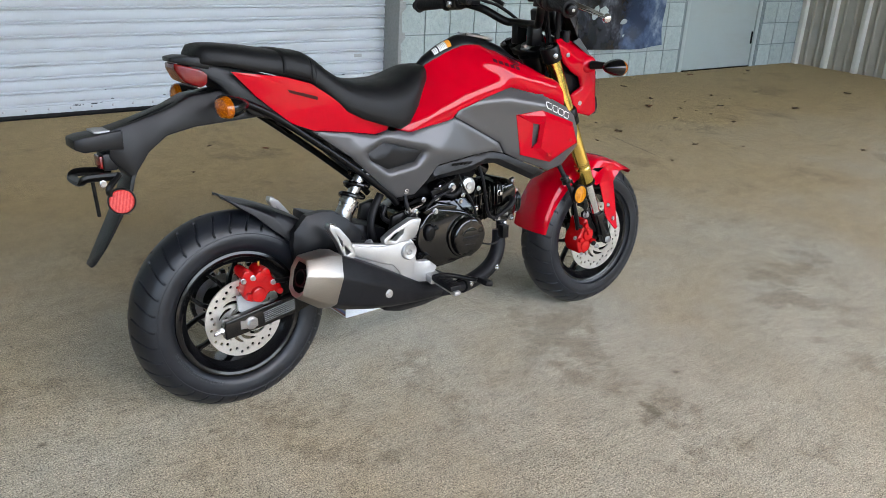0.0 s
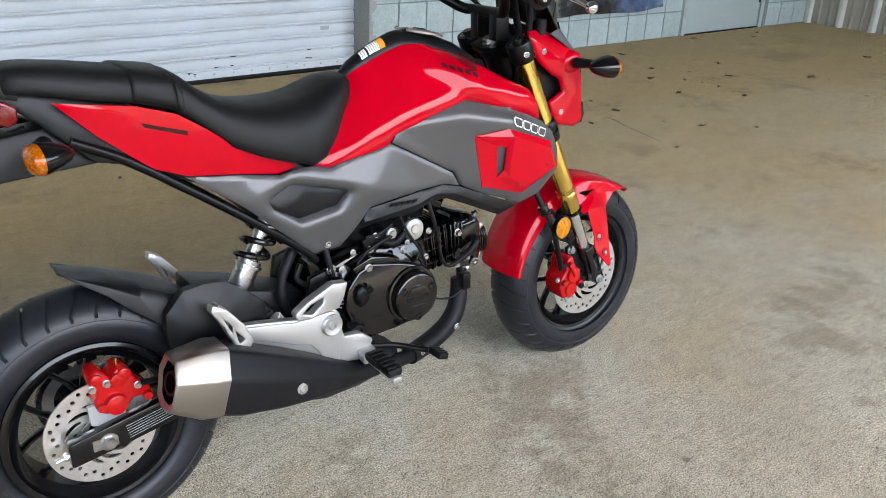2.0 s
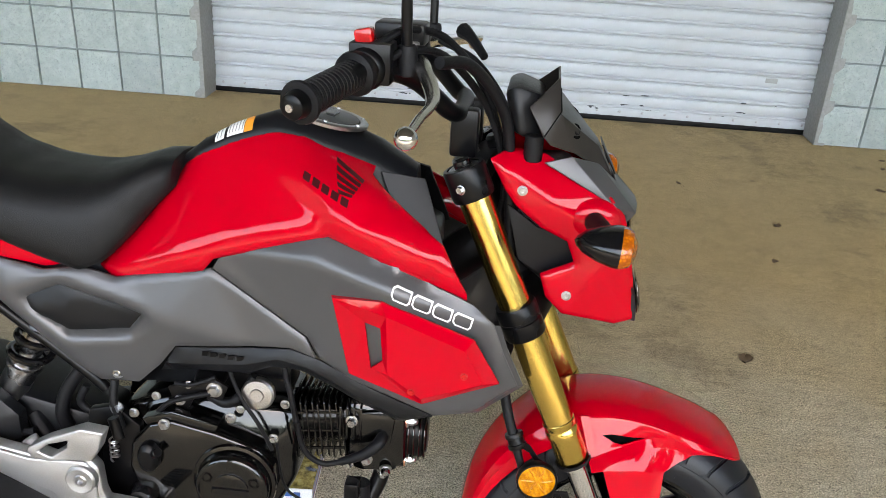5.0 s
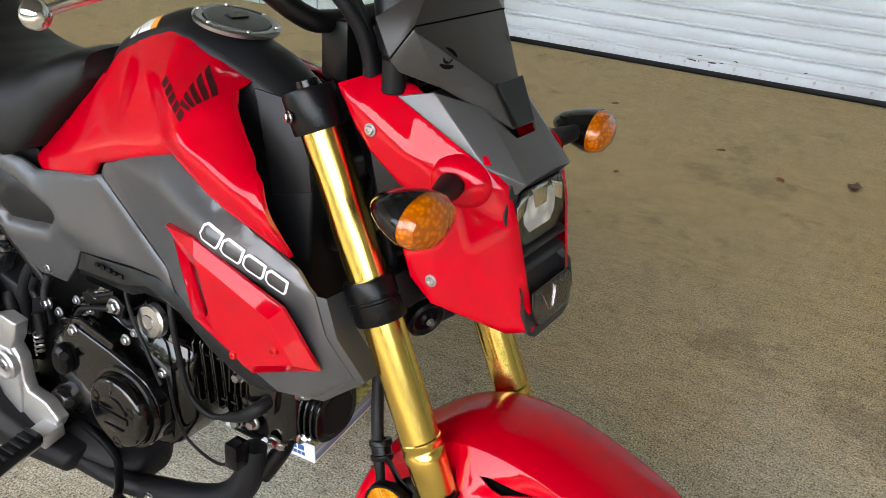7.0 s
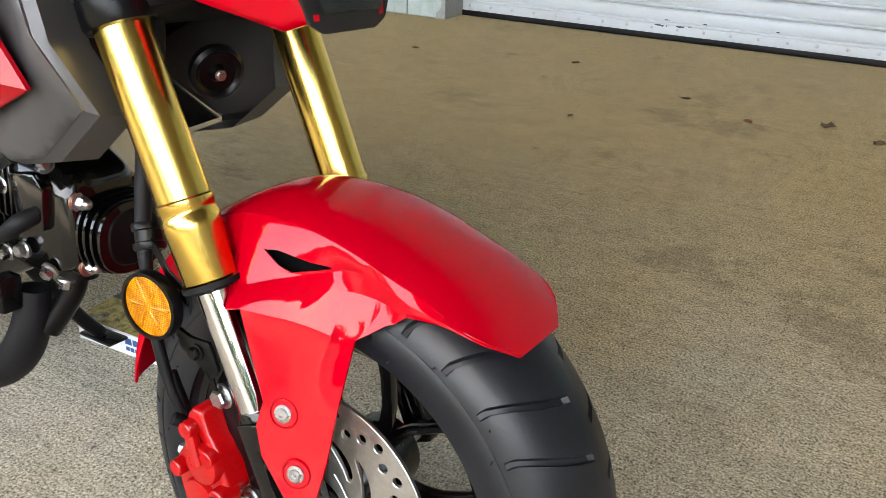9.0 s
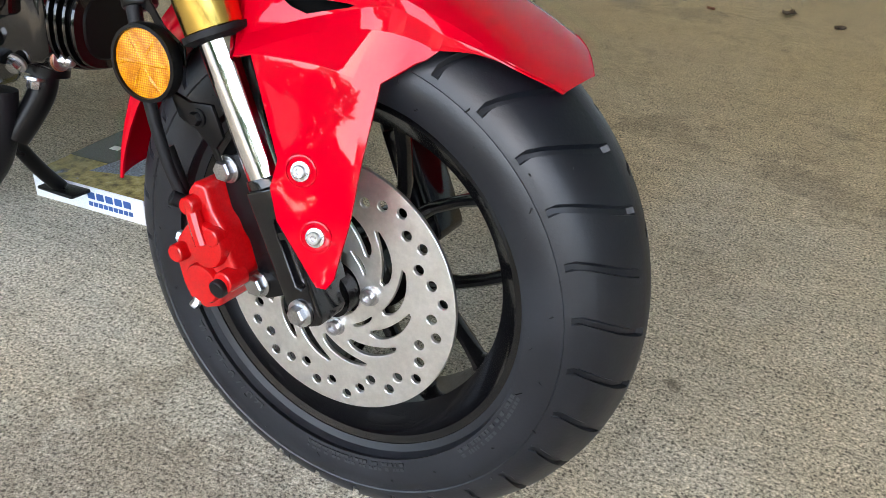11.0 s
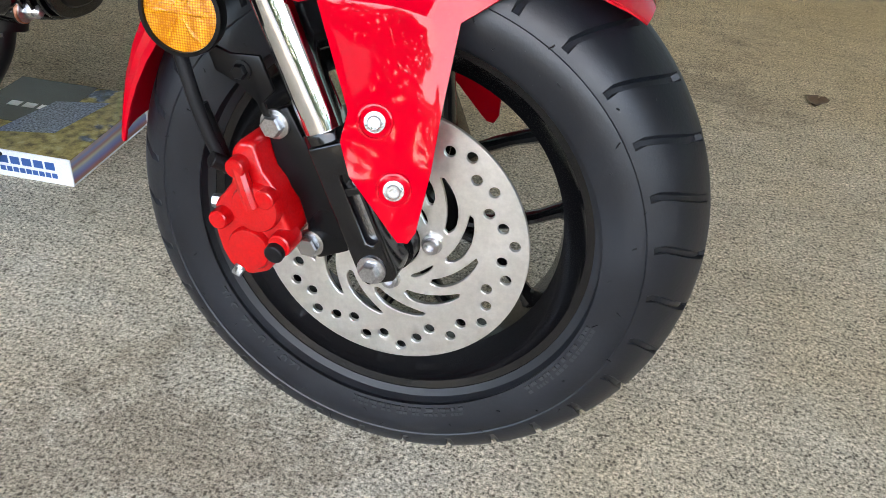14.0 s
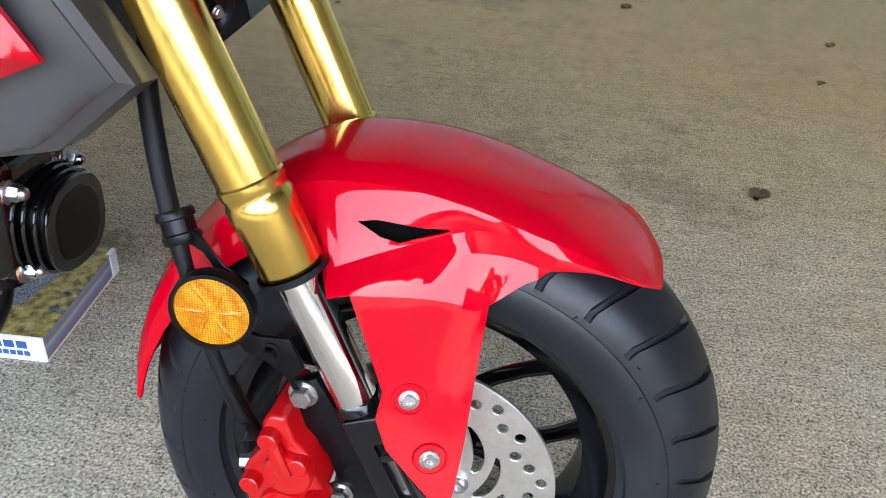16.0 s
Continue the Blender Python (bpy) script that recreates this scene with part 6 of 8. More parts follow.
part("headlight_shell", bev(loft([[(x, -w, a), (x, w, a), (x, w * 0.9, b), (x, -w * 0.9, b)] for x, w, a, b in ((1.00, 0.056, 0.70, 0.82), (1.06, 0.054, 0.655, 0.825), (1.10, 0.046, 0.635, 0.79))]), 0.008), BLACK, bike, "black headlight back shell")
indicator((1.123, -0.169, 0.770), (1.0, -0.06, -0.05), -1, "turn_signal", (1.100, -0.090, 0.770))
indicator((1.123, 0.169, 0.770), (1.0, 0.06, -0.05), 1, "turn_signal", (1.100, 0.090, 0.770))
both("signal_boss", lathe([(0.012, 0), (0.030, 0), (0.028, 0.006), (0.019, 0.013), (0.012, 0.014)], 28, place((1.100, -0.072, 0.770), (0.05, -1, 0.05)) @ Matrix.Diagonal((1.1, 0.85, 1, 1))), RED, "red signal boss")
horn = part("horn", lathe([(0, 0.012), (0.008, 0.012), (0.012, 0.006), (0.024, 0.006), (0.027, 0.010), (0.031, 0.012), (0.036, 0.008), (0.037, 0.0), (0.034, -0.008), (0.02, -0.02), (0, -0.02)], 40, place((1.020, 0.012, 0.560), (0.85, -0.35, -0.2)) @ Matrix.Scale(0.68, 4)), SATIN_BLACK, bike, "round black horn")
part("horn_nut", hexbolt((1.030, 0.008, 0.558), (0.85, -0.35, -0.2), 0.004, 0.004), STEEL, horn)

# front fender
def fl(g, *table):
    """A value along a table, with its bends eased."""
    x, v = [t[0] for t in table], [t[1] for t in table]
    return float(sum(np.interp(g + d, x, v) * f for d, f in ((-3, 0.15), (-1.5, 0.2), (0, 0.3), (1.5, 0.2), (3, 0.15))))


def fender_section(g):
    """One section of the right half at g degrees round the axle: (radius, y) from the crest to the rim."""
    rc = fl(g, (49.5, 0.2360), (51, 0.2385), (54, 0.2400), (60, 0.2405), (75, 0.2425), (85, 0.2475), (95, 0.2540), (110, 0.2650), (125, 0.2630), (145, 0.2560), (171, 0.2480))
    w = fl(g, (49.5, 0.020), (51, 0.036), (54, 0.049), (60, 0.0585), (75, 0.0615), (95, 0.0610), (108, 0.0605), (125, 0.065), (150, 0.067), (171, 0.067))
    drop = fl(g, (49.5, 0.0015), (54, 0.003), (60, 0.007), (75, 0.0120), (95, 0.0115), (110, 0.0115), (125, 0.010), (171, 0.012))
    top = [(rc - drop * u ** 2.6, -w * u) for u in (0.0, 0.15, 0.3, 0.45, 0.58, 0.70, 0.80, 0.90, 1.0)]
    k = top[-1]
    rim = (fl(g, (49.5, 0.2335), (51, 0.2355), (54, 0.2360), (58, 0.2330), (62, 0.2285), (66, 0.2200), (71, 0.2080), (108, 0.200), (112, 0.222), (140, 0.222), (171, 0.228)),
           fl(g, (49.5, -0.0210), (51, -0.0375), (54, -0.0510), (58, -0.0600), (62, -0.0625), (66, -0.0635), (70, -0.0645), (108, -0.070), (125, -0.0735), (171, -0.076)))
    rim = (min(rim[0], k[0] - 0.002), rim[1])
    if 70.5 < g < 109.5:
        s = (fl(g, (70, 0.2240), (78, 0.2250), (82, 0.2235), (88, 0.2145), (94, 0.2085), (100, 0.2045), (106, 0.2015), (110, 0.2010)),
             fl(g, (70, -0.0645), (78, -0.0630), (82, -0.0615), (88, -0.0630), (94, -0.0725), (100, -0.0790), (106, -0.0860), (110, -0.0900)))
        a = (fl(g, (70, 0.2120), (73, 0.2105), (77, 0.2085), (84, 0.2060), (90, 0.2020), (98, 0.1955), (104.5, 0.1905), (110, 0.1900)),
             fl(g, (70, -0.0640), (73, -0.0615), (77, -0.0600), (84, -0.0665), (90, -0.0770), (98, -0.0940), (104.5, -0.1040), (110, -0.1045)))
        b = (fl(g, (70, 0.2075), (72, 0.2010), (77, 0.1725), (84, 0.1770), (90, 0.1812), (98, 0.1838), (104.5, 0.1888), (110, 0.1888)),
             fl(g, (70, -0.0645), (72, -0.0670), (77, -0.0765), (84, -0.0850), (90, -0.0925), (98, -0.1000), (104.5, -0.1055), (110, -0.1060)))
    else:
        s, a, b = [tuple(k[i] + f * (rim[i] - k[i]) + (-0.003 * math.sin(f * 3.14) if i else 0.0) for i in (0, 1)) for f in (0.4, 0.75, 1.0)]
    return top, s, a, b

AXLE = Vector((FA.x, 0, FA.z))
def fender_at(g, r, y):
    return (AXLE.x + r * math.cos(radians(g)), y, AXLE.z + r * math.sin(radians(g)))


# stations round the axle; the slot panel between shoulder and crease is left out and laid in with its hole
STATIONS = [49.5, 50.2, 51, 52.5, 54.5, 57, 60, 63, 66, 69, 70.6, 72, 74.5, 77, 80, 82.5, 85, 88, 91, 94, 97, 100, 102.5, 104.5, 107, 109.4, 110.5, 113, 117, 122, 128, 134, 140, 146, 152, 158, 163, 167, 171]
PANEL = (80, 107)
bm = bmesh.new()
col = []
for g in STATIONS:
    top, s_, a_, b_ = fender_section(g)
    k_ = top[-1]
    half = [fender_at(g, *p) for p in top + [s_, a_, b_]]
    col.append([[bm.verts.new(p) for p in half], None])
    col[-1][1] = [col[-1][0][0]] + [bm.verts.new((p[0], -p[1], p[2])) for p in half[1:]]
K = 8
for side in (0, 1):
    for i in range(len(STATIONS) - 1):
        for j in range(11):
            if j == K and PANEL[0] <= STATIONS[i] and STATIONS[i + 1] <= PANEL[1]:
                continue
            q = [col[i][side][j], col[i + 1][side][j], col[i + 1][side][j + 1], col[i][side][j + 1]]
            if len(set(q)) == 4:
                bm.faces.new(q)
# slot panel
def panel_point(g, v):
    top, s_, a_, b_ = fender_section(g)
    k_ = top[-1]
    bow = -0.0015 * math.sin(math.pi * v)
    return fender_at(g, k_[0] + (s_[0] - k_[0]) * v, k_[1] + (s_[1] - k_[1]) * v + bow)


mid_stations = [g for g in STATIONS if PANEL[0] <= g <= PANEL[1]]
SLOT_GV = [(103.2, 0.50), (100.0, 0.50), (96.5, 0.58), (92.5, 0.70), (89.0, 0.80), (87.6, 0.88), (88.6, 0.93), (92.5, 0.92), (96.3, 0.92), (99.5, 0.76)]
rimloop = [(g, 0.0) for g in mid_stations] + [(g, 1.0) for g in mid_stations[::-1]]
pts2, eds = [], []
for loop in (rimloop, SLOT_GV):
    k0 = len(pts2)
    pts2 += [(g / 30.0, v) for g, v in loop]
    eds += [(k0 + i, k0 + (i + 1) % len(loop)) for i in range(len(loop))]
for g in np.linspace(81, 106, 22):
    for v in (0.12, 0.24, 0.36, 0.48, 0.62, 0.75, 0.88):
        p = (g / 30.0, v)
        sl = [(a / 30.0, c) for a, c in SLOT_GV]
        if not inside(p, sl) and away(p, sl, True) > 0.02:
            pts2.append(p)
got = geometry.delaunay_2d_cdt([Vector(p) for p in pts2], eds, [], 0, 1e-6)
for side, sg in ((0, 1), (1, -1)):
    vs = [bm.verts.new(tuple(c * m for c, m in zip(panel_point(v.x * 30.0, v.y), (1, sg, 1)))) for v in got[0]]
    for f in got[2]:
        c = (sum(got[0][k].x for k in f) / len(f), sum(got[0][k].y for k in f) / len(f))
        if not inside(c, [(a / 30.0, d) for a, d in SLOT_GV]):
            bm.faces.new([vs[k] for k in f])


# hollow stay that drops from the shoulder to the fork foot
def stay_y(x, z):
    return -0.1055 + 0.25 * (x - 1.198) + 0.22 * (z - 0.34) - 0.9 * (z - 0.34) ** 2


STAY = [(1.1805, 0.345), (1.1775, 0.325), (1.186, 0.303), (1.2185, 0.268), (1.2240, 0.2625), (1.2310, 0.2625), (1.2350, 0.270), (1.2385, 0.310), (1.2400, 0.350)]
chain = [c[0][11].co.copy() for c, g in zip(col, STATIONS) if 77 <= g <= 104.5]
edge = [(p.x, p.z, p.y) for p in chain] + [(x, z, stay_y(x, z)) for x, z in STAY]
hollow = sheet_of(edge + [(1.198, 0.340, stay_y(1.198, 0.340)), (1.2165, 0.2965, stay_y(1.2165, 0.2965))])
loop = [p[:2] for p in edge]
grid = [(x, z) for x in np.arange(1.17, 1.30, 0.007) for z in np.arange(0.26, 0.44, 0.007) if inside((x, z), loop) and away((x, z), loop, True) > 0.004]
got = geometry.delaunay_2d_cdt([Vector(p) for p in loop + grid], [(i, (i + 1) % len(loop)) for i in range(len(loop))], [], 0, 1e-6)
for sg in (1, -1):
    vs = [bm.verts.new((v.x, sg * (edge[o[0]][2] if o and o[0] < len(edge) else hollow(v.x, v.y)), v.y)) for v, o in zip(got[0], got[3])]
    for f in got[2]:
        if inside((sum(got[0][k].x for k in f) / len(f), sum(got[0][k].y for k in f) / len(f)), loop):
            bm.faces.new([vs[k] for k in f])
bmesh.ops.remove_doubles(bm, verts=bm.verts, dist=2e-4)
for f in bm.faces:
    f.smooth = True
bmesh.ops.recalc_face_normals(bm, faces=bm.faces[:])
bmesh.ops.triangulate(bm, faces=[f for f in bm.faces if len(f.verts) > 4])
top_face = max(bm.faces, key=lambda f: f.calc_center_median().z)
if top_face.normal.z < 0:
    bmesh.ops.reverse_faces(bm, faces=bm.faces[:])
bmesh.ops.solidify(bm, geom=bm.faces[:], thickness=0.0025)
fender = part("front_fender", bev(bm, 0.0013, 2, 15), RED, bike, "glossy red front fender with side stays", 16)
for sg in (1, -1):
    # black sheet added behind the slot in place of its shade
    back = skin([tuple(c * m for c, m in zip((p[0], p[1] + 0.012, p[2] - 0.004), (1, sg, 1))) for p in (panel_point(105, 0.3), panel_point(105, 0.98), panel_point(86, 0.98), panel_point(86, 0.5))], [(0, 1, 2, 3)], 0.001)
    part("slot_lining", back, SLOT_DARK, fender, "black sheet that paints the shade inside the slot")
for x, z in ((1.1985, 0.3400), (1.2165, 0.2965)):
    d = (0.25, -1, 0.22)
    both("bolt_washer", lathe([(0.0105, 0), (0.0125, 0.0), (0.0120, 0.0010), (0.0108, 0.0012)], 24, place((x, stay_y(x, z), z), d), closed=True), RED, "", fender)
    both("fender_bolt", hexbolt((x, stay_y(x, z) - 0.0005, z), d, 0.0050, 0.0040, 1.45, socket=True), STEEL, "", fender)

# fork feet, caliper and axle
def fork_xz(q, o):
    p = along(q, 0, o)
    return (p.x, p.z)
FOOT = [fork_xz(q, o) for q, o in ((0.556, -0.0145), (0.556, 0.0145), (0.600, 0.0145), (0.660, 0.0150), (0.666, 0.0110), (0.666, -0.0110), (0.660, -0.0150))]
FOOT_SLOT = [fork_xz(q, o) for q, o in ((0.580, 0.0015), (0.580, 0.0112), (0.632, 0.0112), (0.635, 0.0060), (0.632, 0.0015))]
for s in (-1, 1):
    ft = part("fork_foot", bev(plate(FOOT, min(s * 0.112, s * 0.068), max(s * 0.112, s * 0.068), [FOOT_SLOT]), 0.003, 3), GLOSS_BLACK, bike, "black fork foot with a slot")
    part("slot_web", plate([fork_xz(q, o) for q, o in ((0.575, -0.002), (0.575, 0.0125), (0.640, 0.0125), (0.640, -0.002))], s * 0.100 - 0.004, s * 0.100 + 0.004), STEEL, ft, "bare metal in the slot")
    part("slot_bridge", bev(plate([fork_xz(q, o) for q, o in ((0.590, 0.001), (0.590, 0.0118), (0.596, 0.0118), (0.596, 0.001))], s * 0.102 - 0.009, s * 0.102 + 0.009), 0.001), GLOSS_BLACK, ft)
part("axle", rod((FA.x, -0.108, WC.z), (FA.x, 0.115, WC.z), 0.008), STEEL, bike)
part("axle_bolt", hexbolt((FA.x, -0.112, WC.z), (0, -1, 0), 0.0078, 0.009, 1.4), STEEL, bike, "steel axle bolt")
part("hub_spacer", lathe([(0.010, 0), (0.020, 0), (0.020, 0.02), (0.010, 0.02)], 24, place((FA.x, -0.078, WC.z), (0, 1, 0)), closed=True), SATIN_BLACK, bike)
part("caliper_bracket", bev(plate([(1.108, 0.322), (1.128, 0.332), (1.146, 0.300), (1.156, 0.282), (1.180, 0.246), (1.176, 0.226), (1.152, 0.214), (1.138, 0.220), (1.143, 0.240), (1.136, 0.262), (1.120, 0.282)], -0.092, -0.080), 0.002), SATIN_BLACK, bike, "black caliper bracket")
cal = part("brake_caliper", bev(plate([(1.093, 0.300), (1.100, 0.309), (1.111, 0.309), (1.118, 0.288), (1.129, 0.276), (1.133, 0.256), (1.140, 0.242), (1.136, 0.230), (1.124, 0.222), (1.120, 0.204), (1.104, 0.197), (1.087, 0.202), (1.080, 0.216), (1.075, 0.236), (1.077, 0.254), (1.092, 0.274)], -0.112, -0.052), 0.0065, 4), RED_CAST, bike, "red brake caliper")
for x, z, r, h in ((1.1135, 0.260, 0.0190, 0.007), (1.107, 0.224, 0.0175, 0.006), (1.101, 0.291, 0.008, 0.010), (1.134, 0.236, 0.0095, 0.010), (1.085, 0.246, 0.008, 0.010), (1.122, 0.270, 0.008, 0.008)):
    part("piston_boss", lathe([(0, h), (r * 0.80, h), (r * 0.93, h * 0.9), (r, h * 0.6), (r, -0.01), (0, -0.01)], 28, place((x, -0.112, z), (0, -1, 0))), RED_CAST, cal)
part("cast_web", tube([(1.101, -0.116, 0.293), (1.108, -0.118, 0.275), (1.1135, -0.119, 0.262)], 0.006, 10), RED_CAST, cal)
for x, z, r in ((1.119, 0.318, 0.0085), (1.146, 0.227, 0.0085)):
    part("caliper_bolt", hexbolt((x, -0.092, z), (0, -1, 0), r, 0.010, 1.3), STEEL, cal, "zinc caliper bolt")
part("banjo_bolt", hexbolt((1.080, -0.100, 0.250), (-0.95, -0.3, 0.05), 0.0055, 0.010, 1.2), STEEL, cal)
part("bleed_screw", hexbolt((1.096, -0.110, 0.203), (-0.3, -0.6, -0.7), 0.0042, 0.008, 1.1), STEEL, cal)
part("pin_cap", rod((1.132, -0.120, 0.232), (1.132, -0.127, 0.231), 0.0075, 16), SOFT_RUBBER, cal)
part("bleed_cap", rod((1.087, -0.108, 0.286), (1.080, -0.116, 0.292), 0.006, 12), SOFT_RUBBER, cal)
# amber reflector on its bracket
rd = Vector((0.10, -1, 0.03))
rbm = bmesh.new()
rm = place((1.066, -0.112, 0.394), rd)
mid = rbm.verts.new(rm @ Vector((0, 0, 0.0080)))
edge_r = [rbm.verts.new(rm @ Vector((0.0258 * math.cos(a), 0.0258 * math.sin(a), 0.0064))) for a in np.linspace(0, 6.283185307, 49)[:-1]]
half_r = [rbm.verts.new(rm @ Vector((0.014 * math.cos(a), 0.014 * math.sin(a), 0.0082 if k % 8 == 0 else 0.0071))) for k, a in enumerate(np.linspace(0, 6.283185307, 49)[:-1])]
for k in range(48):
    rbm.faces.new((mid, half_r[k], half_r[(k + 1) % 48]))
    rbm.faces.new((half_r[k], edge_r[k], edge_r[(k + 1) % 48], half_r[(k + 1) % 48]))
bmesh.ops.recalc_face_normals(rbm, faces=rbm.faces[:])
refl = part("amber_reflector", rbm, AMBER, bike, "round amber reflector", smooth=0, keep=True)
part("reflector_ring", lathe([(0.0255, 0.0065), (0.0258, 0.0088), (0.0285, 0.0085), (0.0292, 0.004), (0.0285, -0.002), (0, -0.003)], 48, place((1.066, -0.112, 0.394), rd)), SATIN_BLACK, refl)
part("reflector_bracket", bev(plate([(1.070, 0.372), (1.090, 0.366), (1.112, 0.368), (1.122, 0.345), (1.112, 0.332), (1.096, 0.345), (1.078, 0.352)], -0.100, -0.096), 0.001), SATIN_BLACK, bike, "black reflector bracket")
part("bracket_bolt", hexbolt((1.099, -0.100, 0.356), (0, -1, 0), 0.0055, 0.007, 1.3), SATIN_BLACK, bike)
part("bracket_strap", bev(loft([[(x, -0.100, z - 0.006), (x, -0.097, z - 0.006), (x, -0.097, z + 0.006), (x, -0.100, z + 0.006)] for x, z in ((1.108, 0.342), (1.114, 0.330), (1.119, 0.318))]), 0.001), SATIN_BLACK, bike)
steer([ob for ob in bike.children if ob not in fixed and ob.name.split(".")[0] not in ("cable", "brake_hose", "horn")])

# ---- engine, exhaust, foot controls and rear end ----
engine = part("crankcase", bev(loft([[(x, -w, a), (x, w, a), (x, w, (a + b) / 2 + 0.03), (x, w * 0.8, b), (x, -w * 0.8, b), (x, -w, (a + b) / 2 + 0.03)] for x, w, a, b in ((0.455, 0.060, 0.270, 0.42), (0.48, 0.075, 0.255, 0.43), (0.54, 0.080, 0.250, 0.445), (0.62, 0.080, 0.255, 0.44), (0.69, 0.075, 0.275, 0.44), (0.715, 0.060, 0.32, 0.43))]), 0.010), ENGINE_BLACK, bike, "black engine crankcase")
COVER = [(0.478, 0.345), (0.484, 0.385), (0.512, 0.418), (0.545, 0.428), (0.608, 0.414), (0.640, 0.404), (0.672, 0.392), (0.692, 0.362), (0.694, 0.325), (0.676, 0.292), (0.645, 0.276), (0.600, 0.270), (0.540, 0.268), (0.500, 0.285)]
part("clutch_case", bev(plate(COVER, -0.106, -0.070), 0.006, 3), ENGINE_BLACK, engine, "black engine side cover")
part("case_shelf", bev(plate([(0.500, 0.424), (0.545, 0.440), (0.612, 0.424), (0.606, 0.410), (0.545, 0.424), (0.510, 0.410)], -0.102, -0.06), 0.003), ENGINE_BLACK, engine)
CC = (0.6360, 0.3385)
cl = part("clutch_cover", lathe([(0, 0.020), (0.044, 0.020), (0.0485, 0.0190), (0.0515, 0.016), (0.0535, 0.010), (0.0540, 0.004), (0.0540, -0.004), (0, -0.004)], 64, place((CC[0], -0.110, CC[1]), (0, -1, 0))), ENGINE_BLACK, engine, "round black clutch cover")
part("cover_flange", lathe([(0.053, 0.0), (0.060, 0.0), (0.0612, 0.003), (0.060, 0.007), (0.0550, 0.008)], 64, place((CC[0], -0.104, CC[1]), (0, -1, 0))), ENGINE_BLACK, cl)
for x, z in ((0.6025, 0.357), (0.6700, 0.354), (0.6370, 0.2945)):
    part("cover_boss", lathe([(0.0045, 0.006), (0.0085, 0.006), (0.0105, 0.004), (0.0115, -0.004), (0, -0.004)], 20, place((x, -0.124, z), (0, -1, 0))), ENGINE_BLACK, cl)
    part("cover_bolt", hexbolt((x, -0.125, z), (0, -1, 0), 0.0042, 0.004, 1.1, socket=True), SATIN_BLACK, cl)
part("cover_rib", bev(plate([(0.630, 0.368), (0.642, 0.368), (0.640, 0.388), (0.632, 0.388)], -0.1305, -0.122), 0.002), ENGINE_BLACK, cl)
arc = [(CC[0] + 0.027 * math.cos(a), CC[1] + 0.027 * math.sin(a)) for a in np.linspace(0.25, 2.89, 14)]
part("cover_pad", bev(plate(arc, -0.1325, -0.126), 0.0012), ENGINE_BLACK, cl)
arc = [(CC[0] + 0.027 * math.cos(a), CC[1] + 0.027 * math.sin(a)) for a in np.linspace(3.9, 5.5, 10)]
part("cover_pad", bev(plate(arc, -0.1325, -0.126), 0.0012), ENGINE_BLACK, cl)
part("name_bar", bev(box(0.609, 0.663, -0.1322, -0.128, 0.331, 0.341), 0.0008, 1), GLOSS_BLACK, cl, "embossed plain name bar")
part("oil_filler", lathe([(0, 0.014), (0.008, 0.014), (0.010, 0.018), (0.016, 0.018), (0.019, 0.015), (0.021, 0.006), (0.024, 0.0), (0, 0)], 32, place((0.497, -0.100, 0.294), (0, -1, 0))), GLOSS_BLACK, engine, "black oil cap")
part("dipstick", bev(loft([[(0.512 + r * math.cos(a) * 1.0, -0.106 - h, 0.368 + r * math.sin(a) * 1.5) for a in np.linspace(0, 6.283, 13)[:-1]] for r, h in ((0.017, 0), (0.016, 0.010), (0.010, 0.016))]), 0.0015), SATIN_BLACK, engine)
part("kick_boss", rod((0.512, -0.108, 0.368), (0.530, -0.122, 0.384), 0.007), SATIN_BLACK, engine)

# cylinder lying forward, with thin fins
fin0 = bev(plate([(-0.054, -0.044), (-0.048, -0.052), (0.046, -0.052), (0.052, -0.044), (0.054, 0.042), (0.046, 0.050), (-0.046, 0.050), (-0.054, 0.042)], -0.0013, 0.0013), 0.0006, 1)
cyl_m = Matrix.Translation((0.748, 0.0, 0.402)) @ pose(0, 0, 0, 0, -6, 0)
cyl = part("cylinder", lathe([(0, -0.07), (0.040, -0.07), (0.040, 0.05), (0, 0.05)], 36, cyl_m @ place((0, 0, 0), (1, 0, 0))), ENGINE_BLACK, bike, "black finned cylinder")
f0 = part("fin", fin0, ENGINE_BLACK, cyl)
turn_x = pose(0, 0, 0, 0, 0, 90)
f0.matrix_basis = cyl_m @ Matrix.Translation((-0.036, 0, 0)) @ turn_x
for k in range(1, 9):
    shared("fin", f0, cyl, cyl_m @ Matrix.Translation((-0.036 + 0.0088 * k, 0, 0)) @ turn_x @ Matrix.Diagonal((0.92 if k % 2 else 1, 1, 1, 1)))
for k in range(3):
    part("fin_web", box(-0.036, 0.036, -0.051, -0.048, -0.034 + 0.030 * k, -0.031 + 0.030 * k, None, cyl_m), ENGINE_BLACK, cyl)
head = part("cylinder_head", bev(loft([[(x, -w, a), (x, w, a), (x, w, b - 0.02), (x, w * 0.7, b), (x, -w * 0.7, b), (x, -w, b - 0.02)] for x, w, a, b in ((0.790, 0.054, 0.345, 0.466), (0.81, 0.053, 0.338, 0.464), (0.84, 0.050, 0.338, 0.458), (0.866, 0.046, 0.346, 0.446), (0.876, 0.038, 0.355, 0.436))]), 0.006), ENGINE_BLACK, bike, "black cylinder head")
HEAD_C = Vector((0.856, 0.009, 0.380))
